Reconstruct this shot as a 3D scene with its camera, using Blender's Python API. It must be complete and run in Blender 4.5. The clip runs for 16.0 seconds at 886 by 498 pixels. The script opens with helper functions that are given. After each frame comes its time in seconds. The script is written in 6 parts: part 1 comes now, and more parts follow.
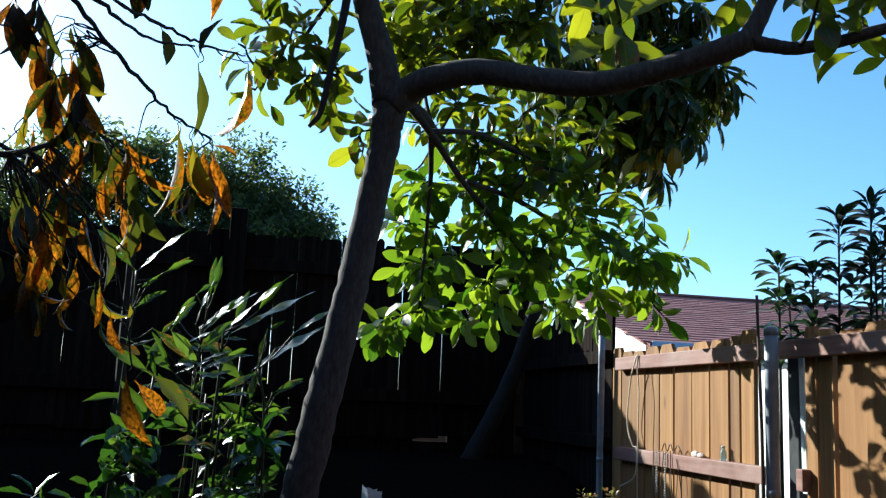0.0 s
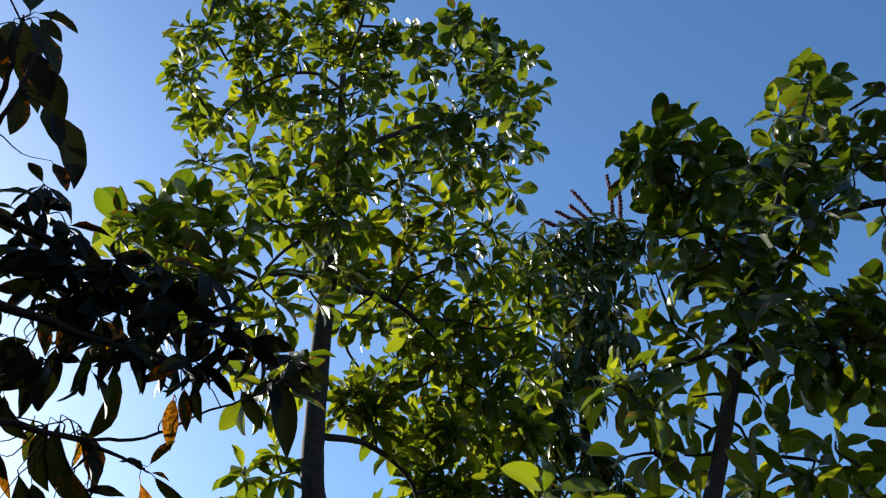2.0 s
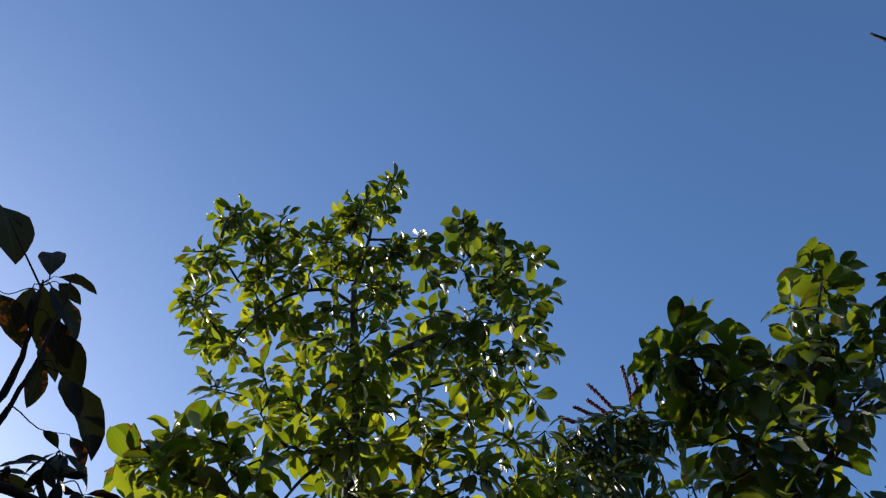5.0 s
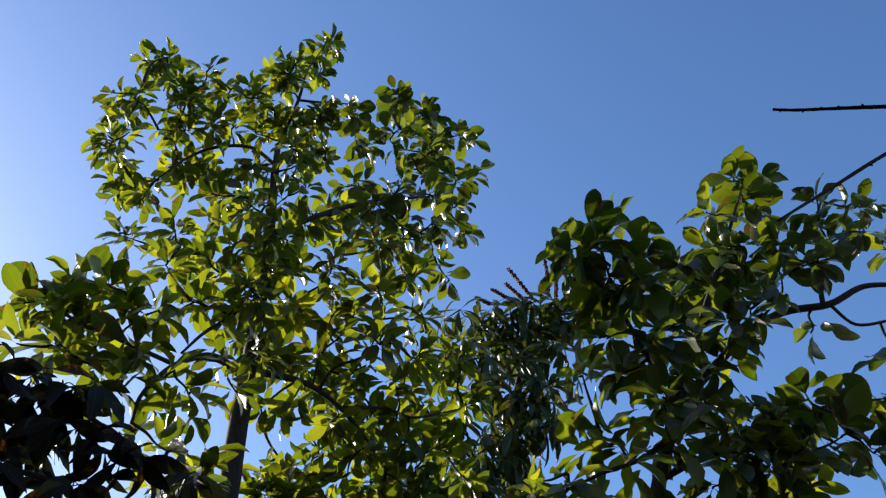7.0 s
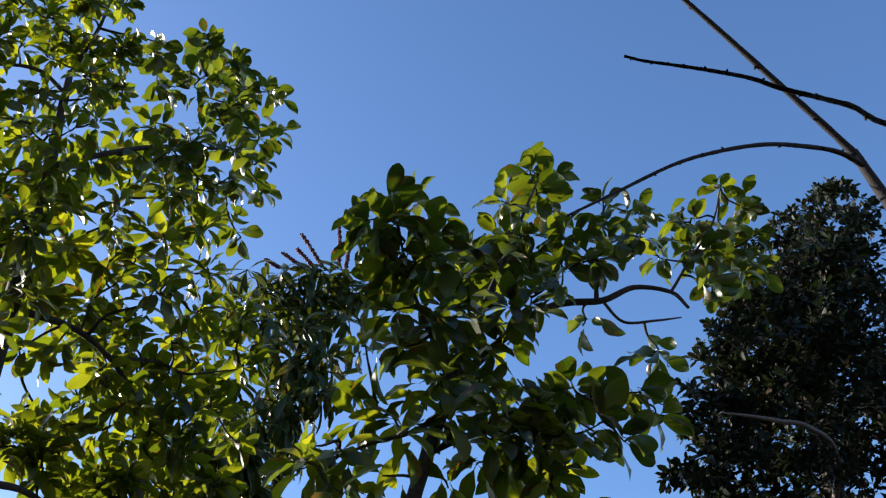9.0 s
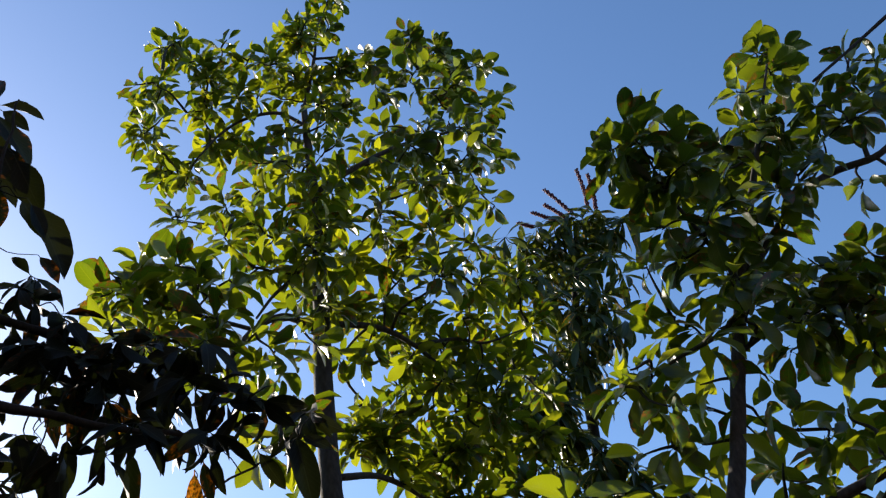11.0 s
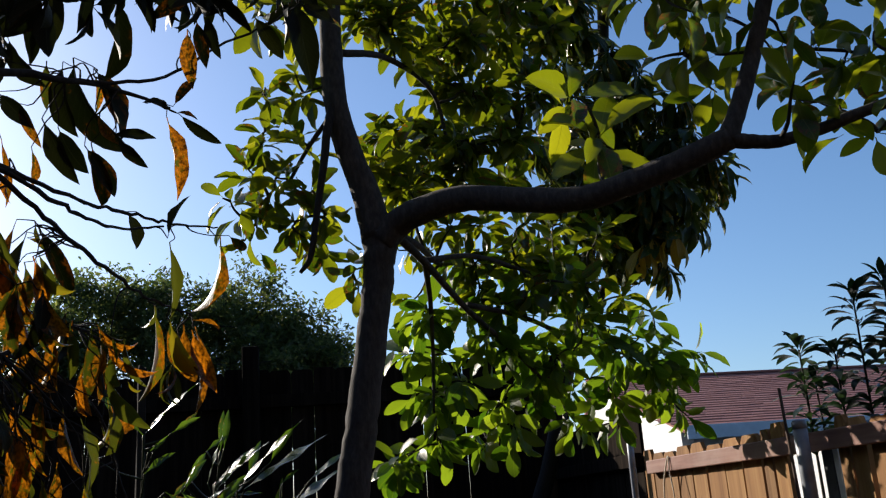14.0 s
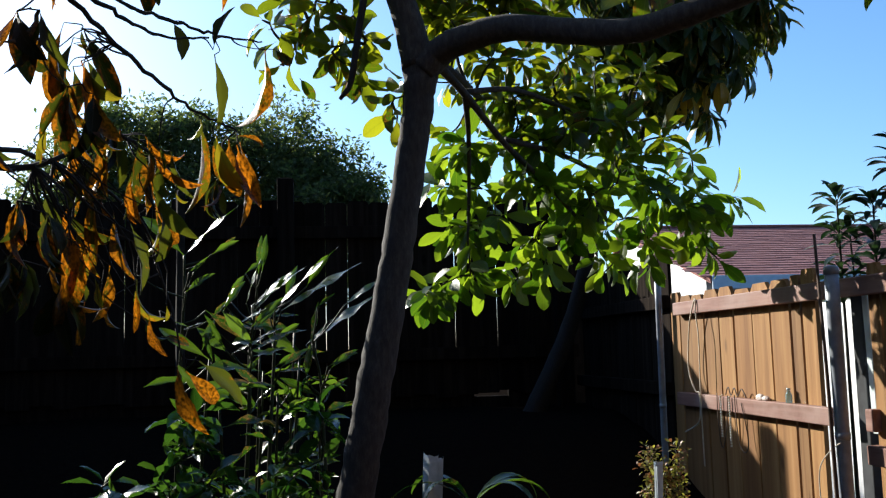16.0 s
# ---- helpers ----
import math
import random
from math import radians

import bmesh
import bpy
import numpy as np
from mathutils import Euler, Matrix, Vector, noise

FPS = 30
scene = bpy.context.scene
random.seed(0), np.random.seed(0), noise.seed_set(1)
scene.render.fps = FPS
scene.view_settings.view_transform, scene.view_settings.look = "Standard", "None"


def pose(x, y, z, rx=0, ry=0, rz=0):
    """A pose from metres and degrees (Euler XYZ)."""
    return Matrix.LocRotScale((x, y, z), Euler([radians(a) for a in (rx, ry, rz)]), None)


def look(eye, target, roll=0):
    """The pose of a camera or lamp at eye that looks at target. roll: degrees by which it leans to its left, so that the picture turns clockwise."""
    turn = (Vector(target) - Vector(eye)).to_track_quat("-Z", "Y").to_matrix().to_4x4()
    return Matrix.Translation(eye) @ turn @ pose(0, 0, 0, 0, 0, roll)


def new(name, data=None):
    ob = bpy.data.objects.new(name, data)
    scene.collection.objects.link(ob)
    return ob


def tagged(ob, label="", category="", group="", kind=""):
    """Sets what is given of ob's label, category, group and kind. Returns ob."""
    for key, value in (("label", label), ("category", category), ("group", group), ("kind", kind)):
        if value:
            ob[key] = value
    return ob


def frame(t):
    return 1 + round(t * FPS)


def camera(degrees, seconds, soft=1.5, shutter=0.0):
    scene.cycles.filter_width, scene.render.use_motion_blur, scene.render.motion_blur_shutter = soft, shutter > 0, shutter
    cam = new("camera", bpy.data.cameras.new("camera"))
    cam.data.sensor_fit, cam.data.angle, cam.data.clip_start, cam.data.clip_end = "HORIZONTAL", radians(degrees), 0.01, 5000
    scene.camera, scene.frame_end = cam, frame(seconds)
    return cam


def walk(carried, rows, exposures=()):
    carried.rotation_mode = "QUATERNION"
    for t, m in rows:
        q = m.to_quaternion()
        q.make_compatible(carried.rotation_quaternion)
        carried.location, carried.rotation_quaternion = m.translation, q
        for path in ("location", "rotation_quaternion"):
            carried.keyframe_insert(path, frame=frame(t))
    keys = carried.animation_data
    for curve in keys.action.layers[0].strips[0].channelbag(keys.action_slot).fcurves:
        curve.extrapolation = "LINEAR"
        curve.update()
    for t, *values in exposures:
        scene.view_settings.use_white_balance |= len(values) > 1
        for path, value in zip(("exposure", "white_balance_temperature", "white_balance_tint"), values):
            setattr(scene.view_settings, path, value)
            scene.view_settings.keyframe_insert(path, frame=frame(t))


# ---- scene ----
cam = camera(50.63, 16.0, soft=1.25)
# seconds, eye in metres, yaw, pitch, roll
ROWS = [
    (0, 0.000, 0.000, 1.550, -11.14, 9.40, -2.40),
    (0.5, 0.013, 0.057, 1.531, -11.88, 20.24, -0.88),
    (1, 0.033, 0.043, 1.551, -10.53, 27.87, 1.31),
    (1.5, 0.051, 0.022, 1.578, -9.85, 34.07, 2.27),
    (2, 0.090, -0.033, 1.564, -10.62, 39.90, 1.42),
    (2.5, 0.091, -0.071, 1.599, -10.78, 45.60, 2.02),
    (3, 0.082, -0.089, 1.644, -10.00, 50.40, 2.71),
    (3.2, 0.080, -0.089, 1.646, -9.07, 52.57, 3.45),
    (4.2, 0.062, -0.083, 1.664, -7.20, 54.80, 4.20),
    (5.3, 0.049, -0.077, 1.678, -8.95, 49.64, 2.51),
    (5.5, 0.049, -0.077, 1.678, -9.98, 48.66, 1.55),
    (6, 0.081, -0.075, 1.673, -10.41, 44.54, 0.66),
    (6.5, 0.110, -0.072, 1.676, -11.57, 43.36, 0.27),
    (7, 0.144, -0.057, 1.704, -14.70, 43.39, 2.13),
    (7.5, 0.157, -0.049, 1.718, -19.25, 43.25, 2.40),
    (8, 0.182, -0.027, 1.747, -24.88, 43.09, 3.23),
    (8.2, 0.188, -0.024, 1.752, -27.00, 42.72, 3.31),
    (8.7, 0.160, -0.023, 1.735, -29.60, 41.60, 4.60),
    (9.25, 0.124, -0.044, 1.669, -26.14, 39.92, 6.71),
    (10.3, 0.041, -0.066, 1.587, -12.17, 39.48, 9.89),
    (10.5, 0.050, -0.067, 1.597, -9.49, 40.14, 9.89),
    (11, 0.049, -0.055, 1.612, -6.40, 40.79, 8.67),
    (11.5, 0.030, -0.035, 1.625, -5.15, 40.33, 8.98),
    (12, 0.040, -0.019, 1.640, -5.47, 34.25, 7.53),
    (12.5, 0.078, -0.029, 1.685, -6.17, 27.31, 6.96),
    (13, 0.069, -0.002, 1.684, -7.39, 23.74, 6.31),
    (13.5, 0.068, 0.010, 1.665, -8.19, 19.57, 5.11),
    (14, 0.062, 0.022, 1.646, -8.70, 15.68, 3.90),
    (14.5, 0.056, 0.033, 1.631, -8.24, 11.66, 2.77),
    (15, 0.046, 0.045, 1.619, -8.17, 8.68, 1.44),
    (15.5, 0.038, 0.042, 1.604, -7.73, 5.90, 0.13),
    (16, 0.038, 0.031, 1.609, -7.28, 6.22, 1.46),
]
walk(cam, [(t, pose(x, y, z, 90 + pitch, roll, yaw)) for t, x, y, z, yaw, pitch, roll in ROWS],
     exposures=[  # seconds, stops, kelvin, tint
         (0.0, 1.10, 5850, 1), (0.5, 0.50, 5950, 2), (1.0, 0.32, 6250, 4), (1.5, 0.52, 6400, 6), (2.0, 0.72, 6450, 7), (2.5, 0.72, 6480, 10), (3.0, 0.64, 6500, 12), (5.5, 0.48, 6550, 12), (6.5, 0.76, 6550, 13), (7.0, 0.80, 6550, 14),
         (8.2, 1.02, 6600, 14), (10.5, 0.92, 6950, 13), (11.5, 0.82, 7000, 12), (12.5, 0.5, 7000, 13), (14.0, 0.34, 6850, 12), (14.5, 0.37, 6700, 10), (15.2, 0.6, 6550, 9), (15.5, 0.7, 6500, 8),
         (16.0, 0.90, 6350, 7)])

# ---- world and sun ----
SUN_AZ, SUN_EL = radians(36.6), radians(24.6)   # azimuth: to the left of +y
SUN_DIR = Vector((-math.sin(SUN_AZ) * math.cos(SUN_EL), math.cos(SUN_AZ) * math.cos(SUN_EL), math.sin(SUN_EL)))
world = bpy.data.worlds.new("sky")
scene.world = world
world.use_nodes = True
wn, wl = world.node_tree.nodes, world.node_tree.links
sky = wn.new("ShaderNodeTexSky")
sky.sky_type = "NISHITA"
sky.sun_disc = False
sky.sun_elevation, sky.sun_rotation = SUN_EL, 2 * math.pi - SUN_AZ
sky.air_density, sky.dust_density, sky.ozone_density = 1.0, 0.9, 5.5
wn["Background"].inputs["Strength"].default_value = 0.128
tint = wn.new("ShaderNodeHueSaturation")
tint.inputs["Saturation"].default_value = 1.06
wl.new(sky.outputs[0], tint.inputs["Color"])
wl.new(tint.outputs[0], wn["Background"].inputs["Color"])
sun_data = bpy.data.lights.new("sun", "SUN")
sun_data.energy, sun_data.angle, sun_data.color = 5.0, radians(0.53), (1.0, 0.93, 0.82)
new("sun", sun_data).matrix_world = look(SUN_DIR * 30, (0, 0, 0))

# ---- materials ----
class Mat:
    """A node material under construction."""

    def __init__(self, name):
        self.m = bpy.data.materials.new(name)
        self.m.use_nodes = True
        self.t = self.m.node_tree
        self.bsdf = self.t.nodes["Principled BSDF"]
        self.out = self.t.nodes["Material Output"]

    def n(self, kind, **inputs):
        node = self.t.nodes.new(kind)
        for key, value in inputs.items():
            self.put(node.inputs[key.replace("_", " ")], value)
        return node

    def put(self, socket, value):
        if isinstance(value, bpy.types.NodeSocket):
            self.t.links.new(value, socket)
        else:
            socket.default_value = value

    def set(self, **inputs):
        for key, value in inputs.items():
            self.put(self.bsdf.inputs[key.replace("_", " ")], value)
        return self

    def coords(self, which="Object", scale=(1, 1, 1)):
        c = self.n("ShaderNodeTexCoord")
        mp = self.n("ShaderNodeMapping")
        mp.inputs["Scale"].default_value = scale
        self.t.links.new(c.outputs[which], mp.inputs["Vector"])
        return mp.outputs[0]

    def noise(self, vector, scale, detail=4.0, rough=0.55):
        return self.n("ShaderNodeTexNoise", Vector=vector, Scale=scale, Detail=detail, Roughness=rough).outputs["Fac"]

    def ramp(self, fac, *stops):
        node = self.n("ShaderNodeValToRGB", Fac=fac)
        el = node.color_ramp.elements
        while len(el) < len(stops):
            el.new(0.5)
        for e, (pos, col) in zip(el, stops):
            e.position, e.color = pos, (*col, 1)
        return node.outputs[0]

    def mix(self, fac, a, b, blend="MIX"):
        node = self.t.nodes.new("ShaderNodeMix")
        node.data_type, node.blend_type = "RGBA", blend
        for socket, value in ((node.inputs[0], fac), (node.inputs[6], a), (node.inputs[7], b)):
            if isinstance(value, tuple) and len(value) == 3:
                value = (*value, 1)
            self.put(socket, value)
        return node.outputs[2]

    def math(self, op, a, b=0.5, c=0.5):
        node = self.t.nodes.new("ShaderNodeMath")
        node.operation = op
        for i, value in enumerate((a, b, c)):
            self.put(node.inputs[i], value)
        return node.outputs[0]

    def bump(self, height, strength=0.3, distance=0.01):
        b = self.n("ShaderNodeBump", Height=height, Strength=strength, Distance=distance)
        self.t.links.new(b.outputs[0], self.bsdf.inputs["Normal"])
        return b.outputs[0]

    def rand(self):
        """A number for each object and for each loose piece of a joined mesh."""
        a = self.n("ShaderNodeObjectInfo").outputs["Random"]
        b = self.n("ShaderNodeNewGeometry").outputs["Random Per Island"]
        return self.math("FRACT", self.math("ADD", a, b))


def leaf_material(name, dark, light, through_col, gloss=0.38, thin=0.45, spots=None, spot_amount=0.5, vein_scale=9.0, spec=0.5):
    """Leaf: two greens by piece, a paler midrib and side veins, light shining through, brown spots where given."""
    k = Mat(name)
    r = k.rand()
    uv = k.n("ShaderNodeTexCoord").outputs["UV"]
    sep = k.n("ShaderNodeSeparateXYZ", Vector=uv)
    across = k.math("ABSOLUTE", k.math("SUBTRACT", sep.outputs[0], 0.5))
    rib = k.math("LESS_THAN", across, 0.022)
    wave = k.math("SINE", k.math("MULTIPLY", k.math("SUBTRACT", sep.outputs[1], k.math("MULTIPLY", across, 0.45)), vein_scale * 6.283))
    vein = k.math("GREATER_THAN", wave, 0.9)
    lines = k.math("MAXIMUM", rib, k.math("MULTIPLY", vein, 0.4))
    blotch = k.noise(k.coords("Object"), 14.0, 3.0)
    col = k.mix(r, dark, light)
    col = k.mix(k.math("MULTIPLY", blotch, 0.5), col, tuple(c * 0.55 for c in dark))
    col = k.mix(k.math("MULTIPLY", lines, 0.45), col, tuple(min(1, c * 2.2 + 0.02) for c in light))
    tcol = k.mix(k.math("POWER", r, 0.5), tuple(min(1, c * 1.25) for c in through_col), tuple(c * s for c, s in zip(through_col, (0.13, 0.29, 0.25))))
    tcol = k.mix(k.math("MULTIPLY", lines, 0.5), tcol, tuple(c * 0.45 for c in through_col))
    if spots:
        spot_uv = k.n("ShaderNodeCombineXYZ", X=sep.outputs[0], Y=k.math("MULTIPLY", sep.outputs[1], 2.4), Z=k.math("MULTIPLY", r, 40.0)).outputs[0]
        s = k.noise(spot_uv, 3.6, 6.0, 0.72)
        shift = k.math("MULTIPLY", k.math("SUBTRACT", r, 1 - spot_amount), 0.45)
        edge = k.math("MULTIPLY", across, 0.35)
        mask = k.ramp(k.math("ADD", k.math("ADD", s, shift), edge), (0.55, (0, 0, 0)), (0.66, (1, 1, 1)))
        patch = k.ramp(k.noise(spot_uv, 7.0, 3.0), (0.35, (0, 0, 0)), (0.65, (1, 1, 1)))
        col = k.mix(mask, col, spots[0])
        tcol = k.mix(mask, tcol, k.mix(patch, tuple(c * 0.08 for c in spots[1]), spots[1]))
    k.set(Base_Color=col, Roughness=gloss)
    k.put(k.bsdf.inputs["Specular IOR Level"], spec)
    k.bump(k.math("SUBTRACT", blotch, k.math("MULTIPLY", lines, 0.5)), 0.25, 0.004)
    tr = k.n("ShaderNodeBsdfTranslucent", Color=tcol)
    mx = k.n("ShaderNodeMixShader", Fac=thin)
    k.t.links.new(k.bsdf.outputs[0], mx.inputs[1])
    k.t.links.new(tr.outputs[0], mx.inputs[2])
    k.t.links.new(mx.outputs[0], k.out.inputs["Surface"])
    return k.m


def bark_material(name, a, b, c, scale=18.0, stretch=0.35, bump=0.5):
    k = Mat(name)
    v = k.coords("Object", (1, 1, stretch))
    fine, broad = k.noise(v, scale * 4, 6.0, 0.65), k.noise(v, scale * 0.4, 3.0)
    col = k.ramp(fine, (0.3, a), (0.52, b), (0.75, c))
    col = k.mix(k.math("MULTIPLY", broad, 0.55), col, a)
    k.set(Base_Color=col, Roughness=0.88)
    k.bump(k.math("ADD", fine, broad), bump, 0.006)
    return k.m


def board_material(name, a, b, c, grain=1.0, axis=(26.0, 26.0, 1.3), rough=0.75, weather=None, spec=0.3):
    """Sawn wood: long grain, knots and a tint for each board."""
    k = Mat(name)
    r = k.rand()
    off = k.n("ShaderNodeCombineXYZ", X=k.math("MULTIPLY", r, 31.0), Y=k.math("MULTIPLY", r, 17.0), Z=k.math("MULTIPLY", r, 53.0))
    c0 = k.n("ShaderNodeVectorMath", )
    c0.operation = "ADD"
    k.put(c0.inputs[0], k.n("ShaderNodeTexCoord").outputs["Object"])
    k.put(c0.inputs[1], off.outputs[0])
    mp = k.n("ShaderNodeMapping", Vector=c0.outputs[0])
    mp.inputs["Scale"].default_value = axis
    g = k.noise(mp.outputs[0], 1.0, 6.0, 0.62)
    mp2 = k.n("ShaderNodeMapping", Vector=c0.outputs[0])
    mp2.inputs["Scale"].default_value = tuple(s * 0.3 for s in axis)
    g2 = k.noise(mp2.outputs[0], 1.0, 2.0)
    vor = k.n("ShaderNodeTexVoronoi", Scale=1.0)
    mp3 = k.n("ShaderNodeMapping", Vector=c0.outputs[0])
    mp3.inputs["Scale"].default_value = tuple(5.0 if s > 2 else 2.2 for s in axis)
    k.put(vor.inputs["Vector"], mp3.outputs[0])
    knot = k.ramp(vor.outputs["Distance"], (0.0, (1, 1, 1)), (0.07, (0.7, 0.7, 0.7)), (0.12, (0, 0, 0)))
    col = k.ramp(g, (0.34, a), (0.5, b), (0.64, c))
    col = k.mix(k.math("MULTIPLY", g2, 0.4), col, b)
    tint = k.ramp(r, (0.0, (0.62, 0.58, 0.55)), (0.35, (1.0, 0.97, 0.92)), (0.7, (0.82, 0.74, 0.66)), (1.0, (1.12, 1.1, 1.06)))
    col = k.mix(1.0, col, tint, "MULTIPLY")
    col = k.mix(k.math("MULTIPLY", knot, 0.8), col, tuple(x * 0.4 for x in a))
    if weather:
        w = k.noise(c0.outputs[0], 3.0, 5.0, 0.6)
        col = k.mix(k.ramp(w, (0.45, (0, 0, 0)), (0.7, (0.8, 0.8, 0.8))), col, weather)
    k.set(Base_Color=col, Roughness=rough)
    k.put(k.bsdf.inputs["Specular IOR Level"], spec)
    k.bump(k.math("ADD", g, k.math("MULTIPLY", g2, 0.5)), 0.35 * grain, 0.004)
    return k.m


def plain_material(name, a, b, rough=0.6, metal=0.0, scale=20.0, bump=0.15, spec=0.5):
    k = Mat(name)
    v = k.coords("Object")
    f, g = k.noise(v, scale, 5.0), k.noise(v, scale * 0.15, 2.0)
    col = k.mix(k.ramp(k.math("ADD", k.math("MULTIPLY", f, 0.6), k.math("MULTIPLY", g, 0.4)), (0.35, (0, 0, 0)), (0.65, (1, 1, 1))), a, b)
    k.set(Base_Color=col, Roughness=rough, Metallic=metal)
    k.put(k.bsdf.inputs["Specular IOR Level"], spec)
    k.bump(f, bump, 0.004)
    return k.m


M_AVO = leaf_material("avocado_leaf", (0.013, 0.034, 0.008), (0.034, 0.070, 0.012), (0.66, 0.66, 0.020), 0.34, 0.34,
                      ((0.10, 0.055, 0.02), (0.45, 0.18, 0.02)), 0.04, spec=0.45)
# Darker copy of avocado_leaf: shade on the crown's right is put into the colour.
M_AVO_SHADED = leaf_material("shaded_avocado_leaf", (0.012, 0.032, 0.010), (0.030, 0.062, 0.014), (0.52, 0.58, 0.022), 0.32, 0.22,
                             ((0.10, 0.055, 0.02), (0.45, 0.18, 0.02)), 0.05, spec=0.5)
M_AVO_YOUNG = leaf_material("lower_leaf", (0.024, 0.046, 0.008), (0.056, 0.088, 0.012), (0.52, 0.70, 0.028), 0.42, 0.38, spec=0.3)
# Backlit outline look is put into the leaf colour, near-black and barely see-through.
M_PEACH = leaf_material("backlit_dark_leaf", (0.007, 0.010, 0.006), (0.013, 0.018, 0.009), (0.06, 0.07, 0.010), 0.6, 0.06,
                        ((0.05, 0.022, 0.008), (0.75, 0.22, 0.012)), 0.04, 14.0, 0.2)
M_PEACH_BROWN = leaf_material("browned_drooping_leaf", (0.010, 0.016, 0.007), (0.020, 0.028, 0.010), (0.12, 0.13, 0.010), 0.42, 0.34,
                              ((0.05, 0.022, 0.008), (0.70, 0.24, 0.010)), 0.5, 14.0)
M_PEACH_ORANGE = leaf_material("orange_drooping_leaf", (0.016, 0.022, 0.007), (0.030, 0.034, 0.010), (0.30, 0.24, 0.012), 0.42, 0.40,
                               ((0.07, 0.028, 0.008), (0.85, 0.27, 0.010)), 0.66, 14.0)
M_SCHEFF = leaf_material("umbrella_leaf", (0.018, 0.036, 0.008), (0.040, 0.066, 0.012), (0.40, 0.42, 0.040), 0.30, 0.16,
                         ((0.30, 0.16, 0.02), (0.8, 0.45, 0.03)), 0.03, 12.0, 0.22)
M_GINGER = leaf_material("ginger_leaf", (0.009, 0.030, 0.008), (0.020, 0.055, 0.012), (0.26, 0.42, 0.03), 0.27, 0.27,
                         ((0.22, 0.13, 0.05), (0.5, 0.3, 0.05)), 0.08, 30.0, 0.8)
M_UNDER = leaf_material("ground_leaf", (0.010, 0.034, 0.012), (0.022, 0.064, 0.016), (0.16, 0.34, 0.03), 0.18, 0.24)
# Paler, more see-through leaf: haze over the distant tree is put into its colour.
M_FAR = leaf_material("hazed_far_leaf", (0.018, 0.024, 0.010), (0.075, 0.085, 0.032), (0.34, 0.38, 0.09), 0.6, 0.42, spec=0.25)
M_DENSE = leaf_material("hedge_leaf", (0.006, 0.013, 0.006), (0.014, 0.025, 0.010), (0.06, 0.08, 0.02), 0.5, 0.15,
                        ((0.10, 0.04, 0.03), (0.30, 0.13, 0.08)), 0.05, spec=0.2)
M_SHRUB = leaf_material("shrub_leaf", (0.008, 0.018, 0.010), (0.015, 0.030, 0.014), (0.07, 0.14, 0.03), 0.36, 0.22)
M_POTLEAF = leaf_material("reddish_leaf", (0.080, 0.120, 0.030), (0.260, 0.170, 0.060), (0.50, 0.46, 0.07), 0.4, 0.4,
                          ((0.35, 0.12, 0.06), (0.5, 0.2, 0.08)), 0.4)
M_BARK = bark_material("grey_bark", (0.022, 0.019, 0.018), (0.054, 0.048, 0.044), (0.105, 0.094, 0.085))
M_TWIG = bark_material("twig_bark", (0.014, 0.013, 0.009), (0.030, 0.028, 0.018), (0.06, 0.055, 0.035), 40.0)
M_DARKTWIG = bark_material("dark_twig_bark", (0.010, 0.008, 0.008), (0.022, 0.018, 0.016), (0.045, 0.036, 0.030), 40.0)
M_BARE = bark_material("pale_bark", (0.10, 0.09, 0.08), (0.20, 0.18, 0.16), (0.30, 0.28, 0.25), 30.0)
M_CANE = plain_material("cane_green", (0.010, 0.016, 0.006), (0.030, 0.038, 0.014), 0.5, spec=0.2)
M_CEDAR = board_material("cedar_board", (0.20, 0.092, 0.030), (0.32, 0.168, 0.060), (0.40, 0.232, 0.094), 0.7, (18.0, 18.0, 0.9))
# Weathered wood taken near-black: the fences' deep shade is in the colour.
M_SHADEBOARD = board_material("shaded_dark_board", (0.008, 0.006, 0.005), (0.016, 0.012, 0.010), (0.030, 0.023, 0.019), 1.4, rough=1.0, spec=0.04)
M_RAIL = board_material("red_brown_rail", (0.18, 0.093, 0.076), (0.27, 0.15, 0.128), (0.34, 0.21, 0.18), 1.0, (26.0, 1.3, 26.0), 0.7, (0.36, 0.255, 0.22))
M_STEEL = plain_material("galvanised_steel", (0.19, 0.21, 0.25), (0.31, 0.34, 0.40), 0.42, 0.1, 30.0, 0.12)
M_RUSTROD = plain_material("rusty_rod", (0.06, 0.034, 0.024), (0.12, 0.075, 0.055), 0.9, 0.0, 60.0)
M_WHITE = plain_material("white_paint", (0.74, 0.75, 0.76), (0.84, 0.84, 0.83), 0.55, 0.0, 12.0)
M_PALE = plain_material("pale_blue_board", (0.50, 0.58, 0.60), (0.68, 0.75, 0.76), 0.6, 0.0, 15.0)
M_BLUEWALL = plain_material("blue_grey_wall", (0.40, 0.46, 0.52), (0.50, 0.56, 0.62), 0.8, 0.0, 9.0)
# Dark brown for the unseen sky-blocking wall and overhang.
M_BLOCKER = plain_material("blocker_brown", (0.07, 0.055, 0.045), (0.11, 0.09, 0.075), 0.9, 0.0, 40.0, 0.5)
M_STAKE = plain_material("weathered_stake", (0.018, 0.018, 0.018), (0.04, 0.04, 0.04), 0.9, spec=0.1)
# Post grey lowered in colour to stand in for shade.
M_SHADEPOST = plain_material("shade_grey_post", (0.02, 0.022, 0.026), (0.05, 0.054, 0.06), 0.9)
M_CORD = plain_material("cream_cord", (0.55, 0.48, 0.38), (0.70, 0.63, 0.52), 0.7)
M_WIRE = plain_material("dark_wire", (0.05, 0.035, 0.03), (0.12, 0.08, 0.06), 0.6, 0.4)
